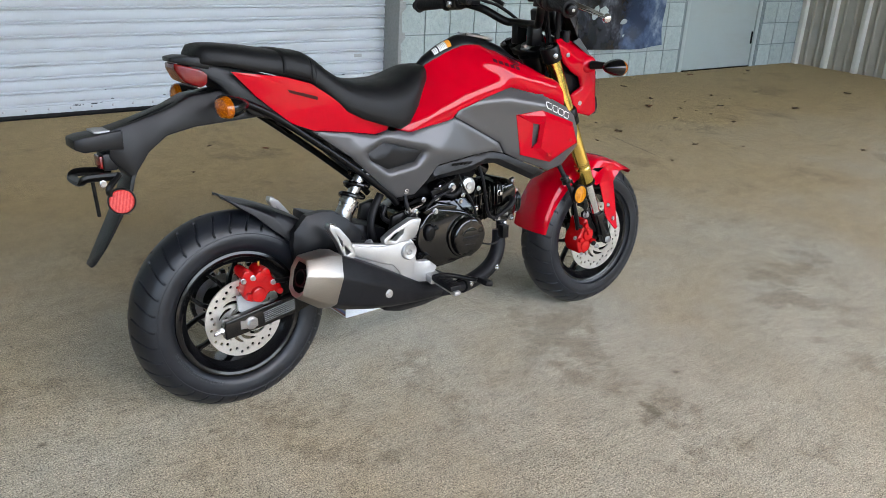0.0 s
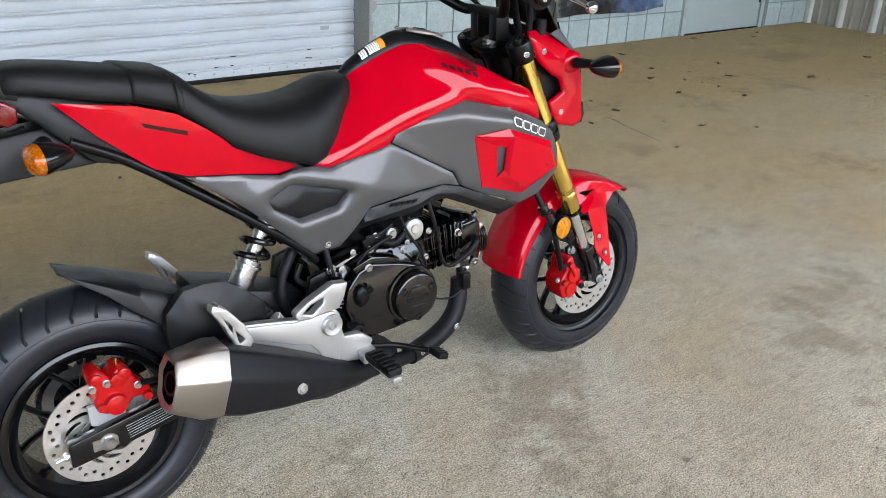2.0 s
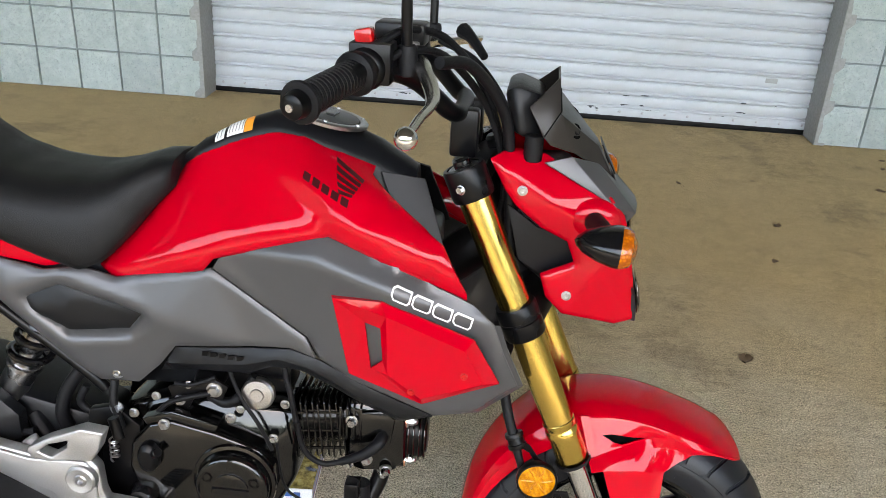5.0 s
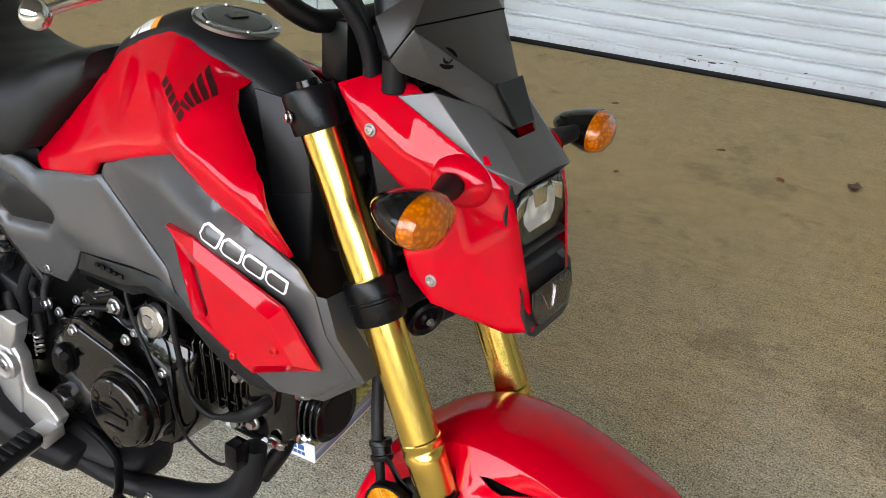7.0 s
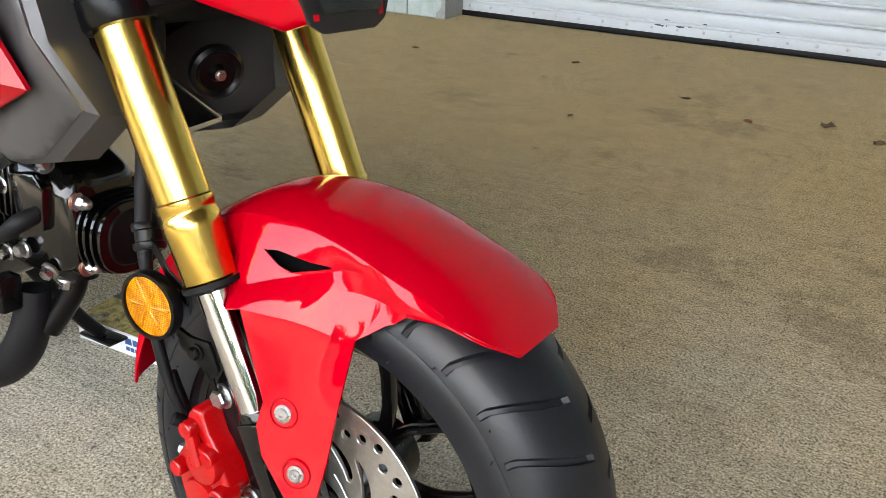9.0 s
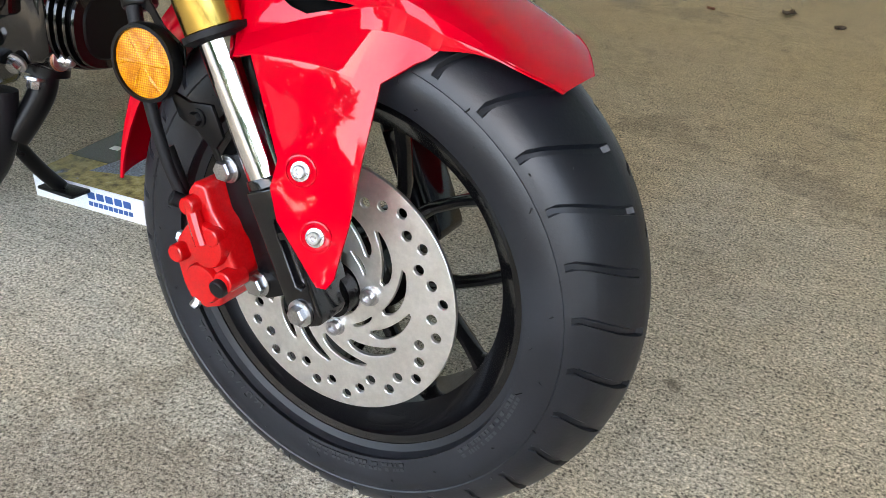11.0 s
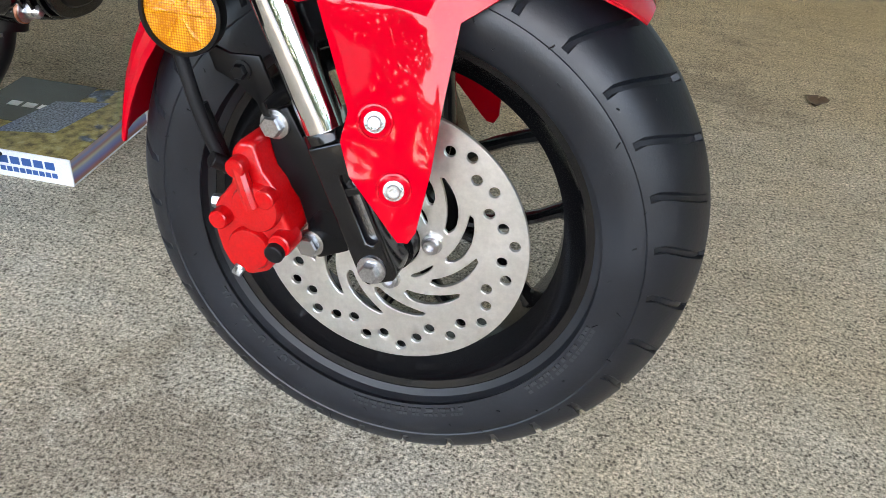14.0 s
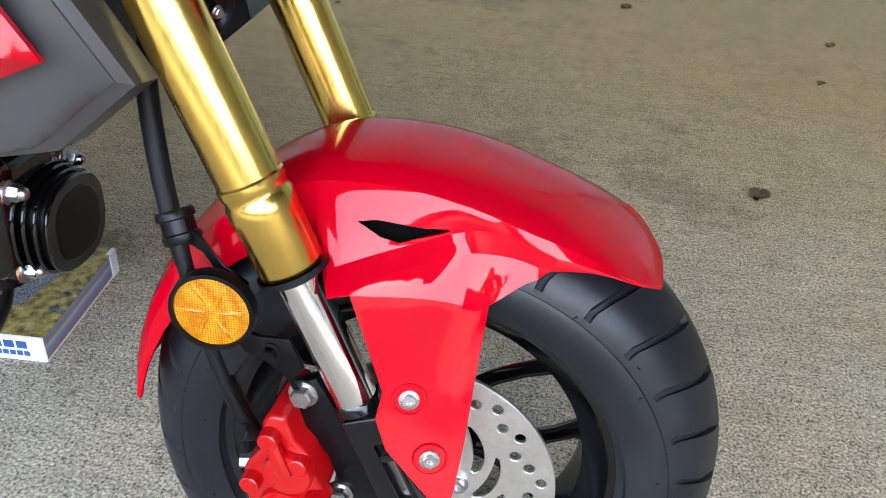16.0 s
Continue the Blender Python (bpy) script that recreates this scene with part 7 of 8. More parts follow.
def head_ring(x, w, h):
    """A rounded square across the head."""
    c = HEAD_C + Vector((x, 0, -0.06 * x))
    return [(c.x, c.y + w * math.copysign(abs(math.cos(a)) ** 0.8, math.cos(a)), c.z + h * math.copysign(abs(math.sin(a)) ** 0.8, math.sin(a))) for a in np.linspace(0, 6.2832, 41)[:-1]]
core = loft([head_ring(x, w, w * 0.94) for x, w in ((-0.03, 0.040), (0.040, 0.039), (0.047, 0.030))])
part("head_cap", core, SATIN_BLACK, head)
for k in range(6):
    r = 0.0500 - 0.0003 * k * k
    part("head_fin", loft([head_ring(0.004 + 0.0080 * k + d, q, q * 0.90) for d, q in ((-0.0016, r - 0.001), (-0.0006, r), (0.0006, r), (0.0016, r - 0.001))]), ENGINE_BLACK, head)
for y, z in ((-0.030, 0.417), (-0.026, 0.348), (0.050, 0.414), (0.044, 0.347)):
    part("nut_boss", rod((0.845, y, z), (0.872, y, z), 0.012, 20), ENGINE_BLACK, head)
    part("nut_washer", lathe([(0.006, 0), (0.0112, 0), (0.0112, 0.0022), (0.006, 0.0022)], 20, place((0.8715, y, z), (1, 0, 0)), closed=True), COPPER, head, "copper washer")
    part("acorn_nut", ball((0.8845, y, z), 0.0056, 14, hexbolt((0.8725, y, z), (1, 0, 0), 0.0072, 0.011, 1.4)), STEEL, head, "bright domed nut")
for k in range(4):
    part("side_fin", bev(loft([[(0.776 + 0.010 * k + d, y, z) for y, z in ((-0.060, 0.395), (-0.045, 0.385), (-0.045, 0.456), (-0.058, 0.446))] for d in (0, 0.0035)]), 0.0008, 1), ENGINE_BLACK, head)
part("tappet_cover", bev(plate([(0.805, 0.382), (0.852, 0.388), (0.858, 0.432), (0.846, 0.446), (0.806, 0.440)], -0.058, -0.04), 0.003), ENGINE_BLACK, head)
for p, d in (((0.818, -0.056, 0.362), (0, -1, 0)), ((0.846, -0.050, 0.345), (0.2, -1, -0.4)), ((0.850, -0.046, 0.452), (0.3, -0.6, 0.8)), ((0.795, -0.056, 0.425), (0, -1, 0)), ((0.790, -0.056, 0.352), (0, -1, 0)), ((0.84, -0.03, 0.326), (0, -0.3, -1))):
    part("head_nut", hexbolt(p, d, 0.0068, 0.011, 1.35), STEEL, head, "bright steel nut")
part("plug_cap", tube([(0.842, -0.052, 0.405), (0.836, -0.070, 0.398), (0.815, -0.076, 0.382), (0.782, -0.076, 0.366)], [0.009, 0.0095, 0.008, 0.0055], 12), SOFT_RUBBER, bike, "black spark plug cap")
part("plug_lead", tube([(0.786, -0.076, 0.367), (0.756, -0.078, 0.362), (0.732, -0.084, 0.385), (0.722, -0.086, 0.425), (0.712, -0.086, 0.475), (0.700, -0.080, 0.520)], 0.0042, 12), SOFT_RUBBER, bike, "black ignition lead")
part("lead_clip", lathe([(0.0044, -0.004), (0.0062, -0.004), (0.0062, 0.004), (0.0044, 0.004)], 12, place((0.7215, -0.086, 0.430), (-0.2, 0, 1)), closed=True), SATIN_BLACK, bike)
part("sensor_box", bev(box(0.790, 0.812, -0.085, -0.060, 0.296, 0.334), 0.003), SATIN_BLACK, bike, "black oxygen sensor cover")
part("sensor_wire", tube([(0.795, -0.075, 0.300), (0.770, -0.075, 0.285), (0.735, -0.074, 0.288), (0.705, -0.074, 0.305), (0.695, -0.078, 0.340), (0.690, -0.082, 0.395)], 0.0022, 8), SOFT_RUBBER, bike, "thin black wire")
part("idle_cap", lathe([(0, 0.008), (0.009, 0.0085), (0.010, 0.007), (0.021, 0.006), (0.024, 0.003), (0.024, -0.006), (0, -0.006)], 40, place((0.663, -0.078, 0.468), (0, -1, 0.1))), STEEL, bike, "round bright alloy cap")
part("intake_pipe", tube([(0.77, -0.01, 0.49), (0.72, -0.012, 0.515), (0.66, -0.012, 0.52)], 0.024, 16), ENGINE_BLACK, bike)
part("throttle_body", rod((0.63, -0.04, 0.51), (0.70, -0.04, 0.505), 0.028, 20), SATIN_BLACK, bike)
for c, r in (([(0.658, -0.072, 0.492), (0.640, -0.076, 0.462), (0.615, -0.074, 0.446), (0.59, -0.07, 0.455)], 0.008), ([(0.40, -0.050, 0.475), (0.372, -0.058, 0.435), (0.362, -0.062, 0.395), (0.372, -0.058, 0.350)], 0.0105), ([(0.405, -0.066, 0.448), (0.395, -0.068, 0.420), (0.420, -0.066, 0.400), (0.448, -0.060, 0.395)], 0.006),
             ([(0.315, -0.055, 0.385), (0.335, -0.066, 0.360), (0.352, -0.066, 0.338)], 0.013), ([(0.545, -0.082, 0.475), (0.57, -0.088, 0.478), (0.605, -0.086, 0.492)], 0.0035), ([(0.455, -0.080, 0.470), (0.456, -0.090, 0.440), (0.466, -0.092, 0.400)], 0.006), ([(0.52, -0.088, 0.430), (0.545, -0.092, 0.452), (0.60, -0.092, 0.470)], 0.004), ([(0.62, -0.085, 0.52), (0.64, -0.09, 0.47), (0.668, -0.092, 0.425), (0.686, -0.09, 0.385)], 0.003)):
    part("hose", tube(c, r, 12), SOFT_RUBBER, bike, "black rubber hose")
for x, z, y, r in ((0.603, 0.473, -0.086, 0.0085), (0.552, 0.451, -0.086, 0.006), (0.627, 0.433, -0.092, 0.006), (0.687, 0.402, -0.086, 0.0055), (0.459, 0.430, -0.088, 0.0075), (0.484, 0.424, -0.088, 0.0055), (0.566, 0.476, -0.084, 0.005), (0.640, 0.446, -0.088, 0.0045), (0.702, 0.455, -0.078, 0.005), (0.535, 0.420, -0.104, 0.0065), (0.515, 0.45, -0.08, 0.005)):
    part("engine_bolt", hexbolt((x, y, z), (0, -1, 0), r, r * 1.1, 1.35), STEEL, engine, "bright steel bolt")
part("mount_plate", bev(plate([(0.535, 0.470), (0.60, 0.490), (0.622, 0.478), (0.612, 0.455), (0.575, 0.462), (0.565, 0.440), (0.545, 0.440)], -0.086, -0.080), 0.0012), SATIN_BLACK, bike, "black engine mount plate")
part("starter_motor", lathe([(0, -0.045), (0.018, -0.045), (0.021, -0.040), (0.021, 0.040), (0.018, 0.045), (0, 0.045)], 24, place((0.585, -0.02, 0.470), (0, 1, 0))), SATIN_BLACK, bike)
# unseen black block, added to keep the gap behind the engine dark
part("inner_plate", bev(box(0.46, 0.70, -0.03, 0.03, 0.44, 0.56), 0.01), SATIN_BLACK, bike)

# exhaust
part("exhaust_pipe", tube([(0.838, -0.012, 0.345), (0.836, -0.020, 0.312), (0.826, -0.030, 0.286), (0.815, -0.040, 0.265)], 0.013, 16), SATIN_BLACK, bike, "black exhaust header")
part("pipe_flange", lathe([(0.012, 0), (0.022, 0), (0.022, 0.008), (0.012, 0.008)], 24, place((0.838, -0.014, 0.335), (-0.1, -0.2, -1)), closed=True), SATIN_BLACK, bike)
shield = part("heat_shield", tube([(0.806, -0.045, 0.312), (0.803, -0.050, 0.275), (0.788, -0.056, 0.238), (0.758, -0.062, 0.210), (0.715, -0.070, 0.194), (0.672, -0.080, 0.188), (0.636, -0.092, 0.188)], [0.0175, 0.020, 0.0215, 0.0225, 0.0225, 0.022, 0.0215], 20), HEAT_BLACK, bike, "matt black exhaust heat shield")
for p in ((0.773, -0.083, 0.212), (0.660, -0.104, 0.192)):
    part("shield_bolt", hexbolt(p, (0, -1, 0.1), 0.0055, 0.005, 1.5, socket=True), STEEL, shield)
part("exhaust_pipe", tube([(0.66, -0.085, 0.188), (0.60, -0.100, 0.190), (0.54, -0.108, 0.198), (0.50, -0.115, 0.206)], 0.016, 16), HEAT_BLACK, bike, "matt black exhaust pipe")
part("exhaust_chamber", bev(loft([[(x, y + w * c, z + h * s) for c, s in ((-1, -0.4), (-0.6, -1), (0.6, -1), (1, -0.4), (1, 0.4), (0.6, 1), (-0.6, 1), (-1, 0.4))] for x, y, z, w, h in ((0.615, -0.05, 0.195, 0.03, 0.02), (0.58, -0.045, 0.200, 0.062, 0.035), (0.50, -0.050, 0.205, 0.075, 0.045), (0.42, -0.065, 0.210, 0.072, 0.045), (0.36, -0.085, 0.225, 0.06, 0.04))]), 0.008), HEAT_BLACK, bike, "matt black exhaust chamber")
HEX = [(-1.0, 0.30), (-0.55, 1.0), (0.55, 1.0), (1.0, 0.30), (0.82, -0.75), (0.30, -1.0), (-0.30, -1.0), (-0.86, -0.70)]
def hexring(p, w, h, lean=0.0):
    return [(p[0] + lean * v, p[1] + w * u, p[2] + h * v) for u, v in HEX]
sil = part("silencer", bev(loft([hexring(p, w, h, 0.25 * h) for p, w, h in (((0.172, -0.178, 0.328), 0.056, 0.062), ((0.22, -0.174, 0.308), 0.056, 0.061), ((0.30, -0.163, 0.278), 0.050, 0.052), ((0.36, -0.152, 0.256), 0.043, 0.043), ((0.405, -0.142, 0.240), 0.036, 0.035), ((0.46, -0.130, 0.222), 0.033, 0.024), ((0.535, -0.118, 0.210), 0.028, 0.018))]), 0.007, 3, 20), HEAT_BLACK, bike, "matt black silencer")
part("end_cap", bev(loft([hexring(p, w, h, 0.25 * h) for p, w, h in (((0.092, -0.190, 0.352), 0.031, 0.034), ((0.086, -0.190, 0.354), 0.040, 0.044), ((0.092, -0.190, 0.352), 0.043, 0.047), ((0.150, -0.182, 0.334), 0.057, 0.064), ((0.176, -0.178, 0.327), 0.0575, 0.064))], caps=False), 0.003, 2, 20), BRUSHED, sil, "brushed steel silencer end")
part("outlet", loft([hexring(p, w, h, 0.25 * h) for p, w, h in (((0.091, -0.190, 0.352), 0.034, 0.037), ((0.130, -0.186, 0.342), 0.034, 0.037))], caps=False), SATIN_BLACK, sil)
part("outlet_pipe", lathe([(0.016, 0), (0.021, 0), (0.021, 0.05), (0.0, 0.05), (0.016, 0.045)], 24, place((0.094, -0.188, 0.350), (1, 0.1, -0.3))), SATIN_BLACK, sil)
part("silencer_bolt", hexbolt((0.322, -0.207, 0.268), (0, -1, 0.1), 0.0065, 0.005, 1.6, socket=True), STEEL, sil)

# alloy foot bracket and pegs
BR = [(0.240, 0.390), (0.277, 0.385), (0.353, 0.370), (0.407, 0.371), (0.435, 0.373), (0.448, 0.356), (0.451, 0.320), (0.456, 0.305), (0.494, 0.301), (0.520, 0.280), (0.509, 0.262), (0.491, 0.243), (0.452, 0.250), (0.442, 0.232), (0.425, 0.230), (0.404, 0.253), (0.383, 0.289), (0.326, 0.320), (0.285, 0.340), (0.247, 0.345)]
fb = part("foot_bracket", bev(plate(BR, -0.136, -0.116), 0.0035, 3), ALLOY, bike, "cast alloy footrest bracket")
part("bracket_face", bev(plate([(0.246, 0.386), (0.300, 0.377), (0.353, 0.366), (0.430, 0.369), (0.444, 0.352), (0.446, 0.300), (0.434, 0.238), (0.422, 0.240), (0.412, 0.258), (0.395, 0.292), (0.379, 0.311), (0.348, 0.321), (0.327, 0.330), (0.256, 0.360)], -0.1405, -0.134), 0.0028, 3), ALLOY, fb)
part("bracket_arm", bev(plate([(0.350, 0.379), (0.352, 0.386), (0.378, 0.402), (0.432, 0.425), (0.464, 0.421), (0.455, 0.393), (0.442, 0.372), (0.417, 0.372), (0.379, 0.366), (0.356, 0.370)], -0.144, -0.122, [[(0.366, 0.381), (0.382, 0.394), (0.411, 0.403), (0.408, 0.391), (0.385, 0.374)]]), 0.003, 3), ALLOY, fb)
part("pivot_boss", lathe([(0.009, 0.006), (0.019, 0.008), (0.022, 0.005), (0.023, -0.01), (0.009, -0.01)], 32, place((0.425, -0.140, 0.341), (0, -1, 0)), closed=True), ALLOY, fb)
part("bracket_bolt", hexbolt((0.425, -0.140, 0.341), (0, -1, 0), 0.0095, 0.008, 1.2, socket=True), STEEL, fb)
part("bracket_bolt", hexbolt((0.271, -0.136, 0.334), (0, -1, 0), 0.0085, 0.010, 1.4), STEEL, fb)
part("bracket_bolt", hexbolt((0.431, -0.140, 0.249), (0, -1, 0), 0.0075, 0.006, 1.3, socket=True), STEEL, fb)
def pillion_peg(s):
    flat = plate([(0.186, 0.458), (0.182, 0.446), (0.202, 0.412), (0.220, 0.370), (0.236, 0.347), (0.254, 0.372), (0.238, 0.410), (0.210, 0.445)], min(s * 0.148, s * 0.172), max(s * 0.148, s * 0.172), [[(0.204, 0.427), (0.219, 0.408), (0.216, 0.398)], [(0.222, 0.400), (0.238, 0.380), (0.227, 0.374)]])
    peg = part("pillion_peg", bev(flat, 0.003, 2), ALLOY, bike, "folded alloy pillion peg")
    for k in range(9):
        t = k / 8
        part("peg_tooth", bev(box(-0.003, 0.003, -0.009, 0.009, 0, 0.005, None, Matrix.Translation((0.248 - 0.050 * t, s * 0.160, 0.386 + 0.064 * t)) @ pose(0, 0, 0, 0, -40, 0)), 0.0008, 1), ALLOY, peg)
    return peg
pillion_peg(-1)
pillion_peg(1)
both("peg_arm", bev(loft([[(0.50 + dx, y, 0.262 + dz - 0.2 * abs(y + 0.12)) for dx, dz in ((-0.018, -0.012), (0.018, -0.012), (0.018, 0.010), (-0.018, 0.010))] for y in (-0.125, -0.145, -0.16)]), 0.004), ALLOY, "alloy peg joint")
rp, _ = both("foot_peg", bev(loft([[(x + dx, y, z + dz) for dx, dz in ((-0.016, -0.009), (0.016, -0.009), (0.018, 0.008), (-0.018, 0.008))] for x, y, z in ((0.500, -0.158, 0.262), (0.503, -0.20, 0.256), (0.506, -0.236, 0.250))]), 0.005, 2), SOFT_RUBBER, "black rubber foot peg")
for k in range(6):
    both("peg_rib", bev(box(-0.015, 0.015, -0.0030, 0.0030, 0.0, 0.0035, None, Matrix.Translation((0.5005 + 0.001 * k, -0.166 - 0.0125 * k, 0.2685 - 0.0019 * k))), 0.001, 1), SOFT_RUBBER, "", rp)
both("peg_core", bev(loft([[(x + dx, y, z + dz) for dx, dz in ((-0.010, -0.006), (0.010, -0.006), (0.010, 0.004), (-0.010, 0.004))] for x, y, z in ((0.500, -0.155, 0.252), (0.506, -0.243, 0.239))]), 0.002), ALLOY, "alloy core of the foot peg")
pedal = part("brake_pedal", tube([(0.452, -0.100, 0.262), (0.52, -0.092, 0.245), (0.59, -0.100, 0.230), (0.630, -0.128, 0.221), (0.648, -0.146, 0.218)], 0.0065, 12), SATIN_BLACK, bike, "black brake pedal")
part("pedal_pad", bev(box(-0.012, 0.012, -0.028, 0.016, -0.007, 0.007, None, Matrix.Translation((0.660, -0.158, 0.215)) @ pose(0, 0, 0, 0, 15, 0)), 0.003), SOFT_RUBBER, pedal, "grooved rubber pedal pad")
for k in range(4):
    part("pad_groove", box(-0.0125, 0.0125, -0.022 + 0.009 * k, -0.018 + 0.009 * k, 0.0065, 0.0085, None, Matrix.Translation((0.660, -0.158, 0.215)) @ pose(0, 0, 0, 0, 15, 0)), SOFT_RUBBER, pedal)
part("pedal_spring", tube([(0.462 + 0.006 * math.cos(k * 1.3), -0.112 + 0.006 * math.sin(k * 1.3), 0.395 - 0.0016 * k) for k in range(24)], 0.0014, 6, 3), STEEL, bike, "small steel return spring")
part("brake_switch", rod((0.462, -0.108, 0.425), (0.470, -0.110, 0.392), 0.008, 14), SATIN_BLACK, bike)
part("master_cylinder", rod((0.328, -0.100, 0.372), (0.352, -0.104, 0.335), 0.012, 16), PRINT_GREY, bike, "grey rear brake cylinder")

# rear shock
sd = Vector((0.272, 0, 0.405)), Vector((0.350, 0, 0.545))
ax = (sd[1] - sd[0]).normalized()
shock = part("shock_body", lathe([(0, 0), (0.021, 0), (0.0225, 0.004), (0.0225, 0.066), (0.026, 0.067), (0.026, 0.073), (0.0225, 0.074), (0.0225, 0.082), (0.015, 0.083), (0.015, 0.16), (0, 0.16)], 32, place(sd[0] + Vector((0, -0.050, 0)), ax)), STEEL, bike, "silver shock absorber body")
n1 = ax.orthogonal().normalized()
n2 = ax.cross(n1)
part("spring", tube([sd[0] + Vector((0, -0.050, 0)) + ax * (0.074 + 0.0026 * k) + (n1 * math.cos(k * 0.55) + n2 * math.sin(k * 0.55)) * 0.028 for k in range(36)], 0.0058, 10, 2), GLOSS_BLACK, shock, "black coil spring")
part("shock_eye", rod((0.268, -0.07, 0.395), (0.268, -0.03, 0.395), 0.014, 16), SATIN_BLACK, shock)

# swingarm, hugger, chain and rear brake
for s in (-1, 1):
    sw = part("swingarm", bev(loft([[(x, s * y0, z - h), (x, s * y1, z - h), (x, s * y1, z + h), (x, s * y0, z + h)] for x, z, h, y0, y1 in ((-0.062, 0.231, 0.022, 0.094, 0.116), (0.03, 0.246, 0.024, 0.094, 0.116), (0.126, 0.262, 0.024, 0.092, 0.114), (0.26, 0.300, 0.024, 0.080, 0.104), (0.43, 0.345, 0.022, 0.060, 0.090))]), 0.003), GLOSS_BLACK, bike, "black box swingarm")
    if s < 0:
        lab = skin([(0.026, -0.1165, 0.262), (0.118, -0.1165, 0.279), (0.118, -0.1165, 0.249), (0.032, -0.1165, 0.232)], [(0, 1, 2, 3)])
        part("notice_label", lab, GLOSS_BLACK, sw, "black notice label with pale print", keep=True)
        for k in range(6):
            part("print_line", skin([(0.031 + 0.0008 * k, -0.1172, 0.2575 - 0.0047 * k), (0.113, -0.1172, 0.2735 - 0.0047 * k), (0.113, -0.1172, 0.2723 - 0.0047 * k), (0.031 + 0.0008 * k, -0.1172, 0.2563 - 0.0047 * k)], [(0, 1, 2, 3)]), PRINT_GREY, sw, keep=True)
        part("axle_nut", hexbolt((0.0, -0.116, 0.239), (0, -1, 0), 0.0115, 0.012, 1.35), STEEL, sw, "steel rear axle nut")
        part("axle_block", bev(box(-0.026, 0.016, -0.1185, -0.112, 0.228, 0.248, None, None), 0.001, 1), STEEL, sw)
        part("adjuster", rod((-0.085, -0.105, 0.226), (-0.060, -0.105, 0.231), 0.0045, 10), STEEL, sw, "chain adjuster screw")
        part("adjuster_nut", hexbolt((-0.064, -0.105, 0.230), (-1, 0, -0.15), 0.0075, 0.007, 1.1), STEEL, sw)
rc = part("brake_caliper", bev(plate([(-0.016, 0.350), (-0.012, 0.365), (0.0, 0.371), (0.011, 0.362), (0.020, 0.350), (0.029, 0.364), (0.044, 0.367), (0.054, 0.358), (0.062, 0.338), (0.084, 0.314), (0.084, 0.300), (0.052, 0.302), (0.042, 0.288), (0.012, 0.284), (-0.006, 0.292), (-0.012, 0.312), (-0.004, 0.332)], -0.112, -0.062), 0.007, 3), RED_CAST, bike, "red rear brake caliper")
for x, z, r, h in ((0.022, 0.304, 0.0185, 0.012), (-0.003, 0.356, 0.010, 0.007), (0.0, 0.304, 0.008, 0.010), (0.042, 0.354, 0.011, 0.007), (0.075, 0.303, 0.008, 0.010), (0.030, 0.345, 0.013, 0.006)):
    part("piston_boss", lathe([(0, h), (r * 0.80, h), (r * 0.93, h * 0.9), (r, h * 0.6), (r, -0.01), (0, -0.01)], 26, place((x, -0.112, z), (0, -1, 0))), RED_CAST, rc)
for p in ((0.012, -0.113, 0.345), (-0.012, -0.114, 0.342), (0.062, -0.110, 0.325)):
    part("caliper_bolt", hexbolt(p, (0, -1, 0), 0.0055, 0.008, 1.2), STEEL, rc)
part("bleed_cap", rod((0.036, -0.095, 0.364), (0.037, -0.095, 0.378), 0.003, 10), GOLD, rc)
part("caliper_bracket", bev(plate([(-0.020, 0.30), (0.045, 0.30), (0.040, 0.262), (0.010, 0.252), (-0.018, 0.262)], -0.092, -0.082), 0.003), PRINT_GREY, bike, "grey caliper carrier")
part("brake_hose", tube([(0.066, -0.110, 0.326), (0.10, -0.105, 0.322), (0.16, -0.098, 0.330), (0.24, -0.090, 0.350), (0.33, -0.085, 0.375)], 0.006, 10), SOFT_RUBBER, bike, "black rear brake hose")
def hug(a, r, w, d):
    c, s = math.cos(a), math.sin(a)
    sec = [(-1, d), (-0.97, d * 0.4), (-0.8, 0.004), (-0.35, 0), (0.35, 0), (0.8, 0.004), (0.97, d * 0.4), (1, d)]
    return [(RA.x + (r - v) * c, w * u, RA.z + (r - v) * s) for u, v in sec]
bm = loft([hug(radians(g), r, w, d) for g, r, w, d in ((93, 0.287, 0.030, 0.004), (88, 0.275, 0.048, 0.010), (78, 0.266, 0.062, 0.026), (66, 0.262, 0.070, 0.045), (52, 0.268, 0.074, 0.060), (40, 0.276, 0.076, 0.075), (28, 0.280, 0.076, 0.090), (14, 0.282, 0.074, 0.095))], caps=False, closed=False)
bmesh.ops.recalc_face_normals(bm, faces=bm.faces[:])
bmesh.ops.solidify(bm, geom=bm.faces[:], thickness=0.004)
part("rear_hugger", bev(bm, 0.0015, 1, 40), BLACK, bike, "black rear wheel hugger", 30)
HUG = [(0.131, 0.428), (0.165, 0.464), (0.204, 0.468), (0.240, 0.464), (0.278, 0.437), (0.313, 0.404), (0.314, 0.366), (0.275, 0.352), (0.220, 0.335), (0.136, 0.338), (0.127, 0.395)]
hug_y = facet_of([(*p, -0.094) for p in HUG] + [(0.165, 0.405, -0.118), (0.215, 0.425, -0.114), (0.270, 0.395, -0.116), (0.20, 0.36, -0.112)], [(11, 12), (12, 13), (11, 14), (13, 14)])
part("hugger_side", bev(blanket(HUG, hug_y, res=1.0, lip=0, lipw=0, thick=0.02, lines=hug_y.lines), 0.002, 2, 9), BLACK, bike, "black plastic swingarm guard")
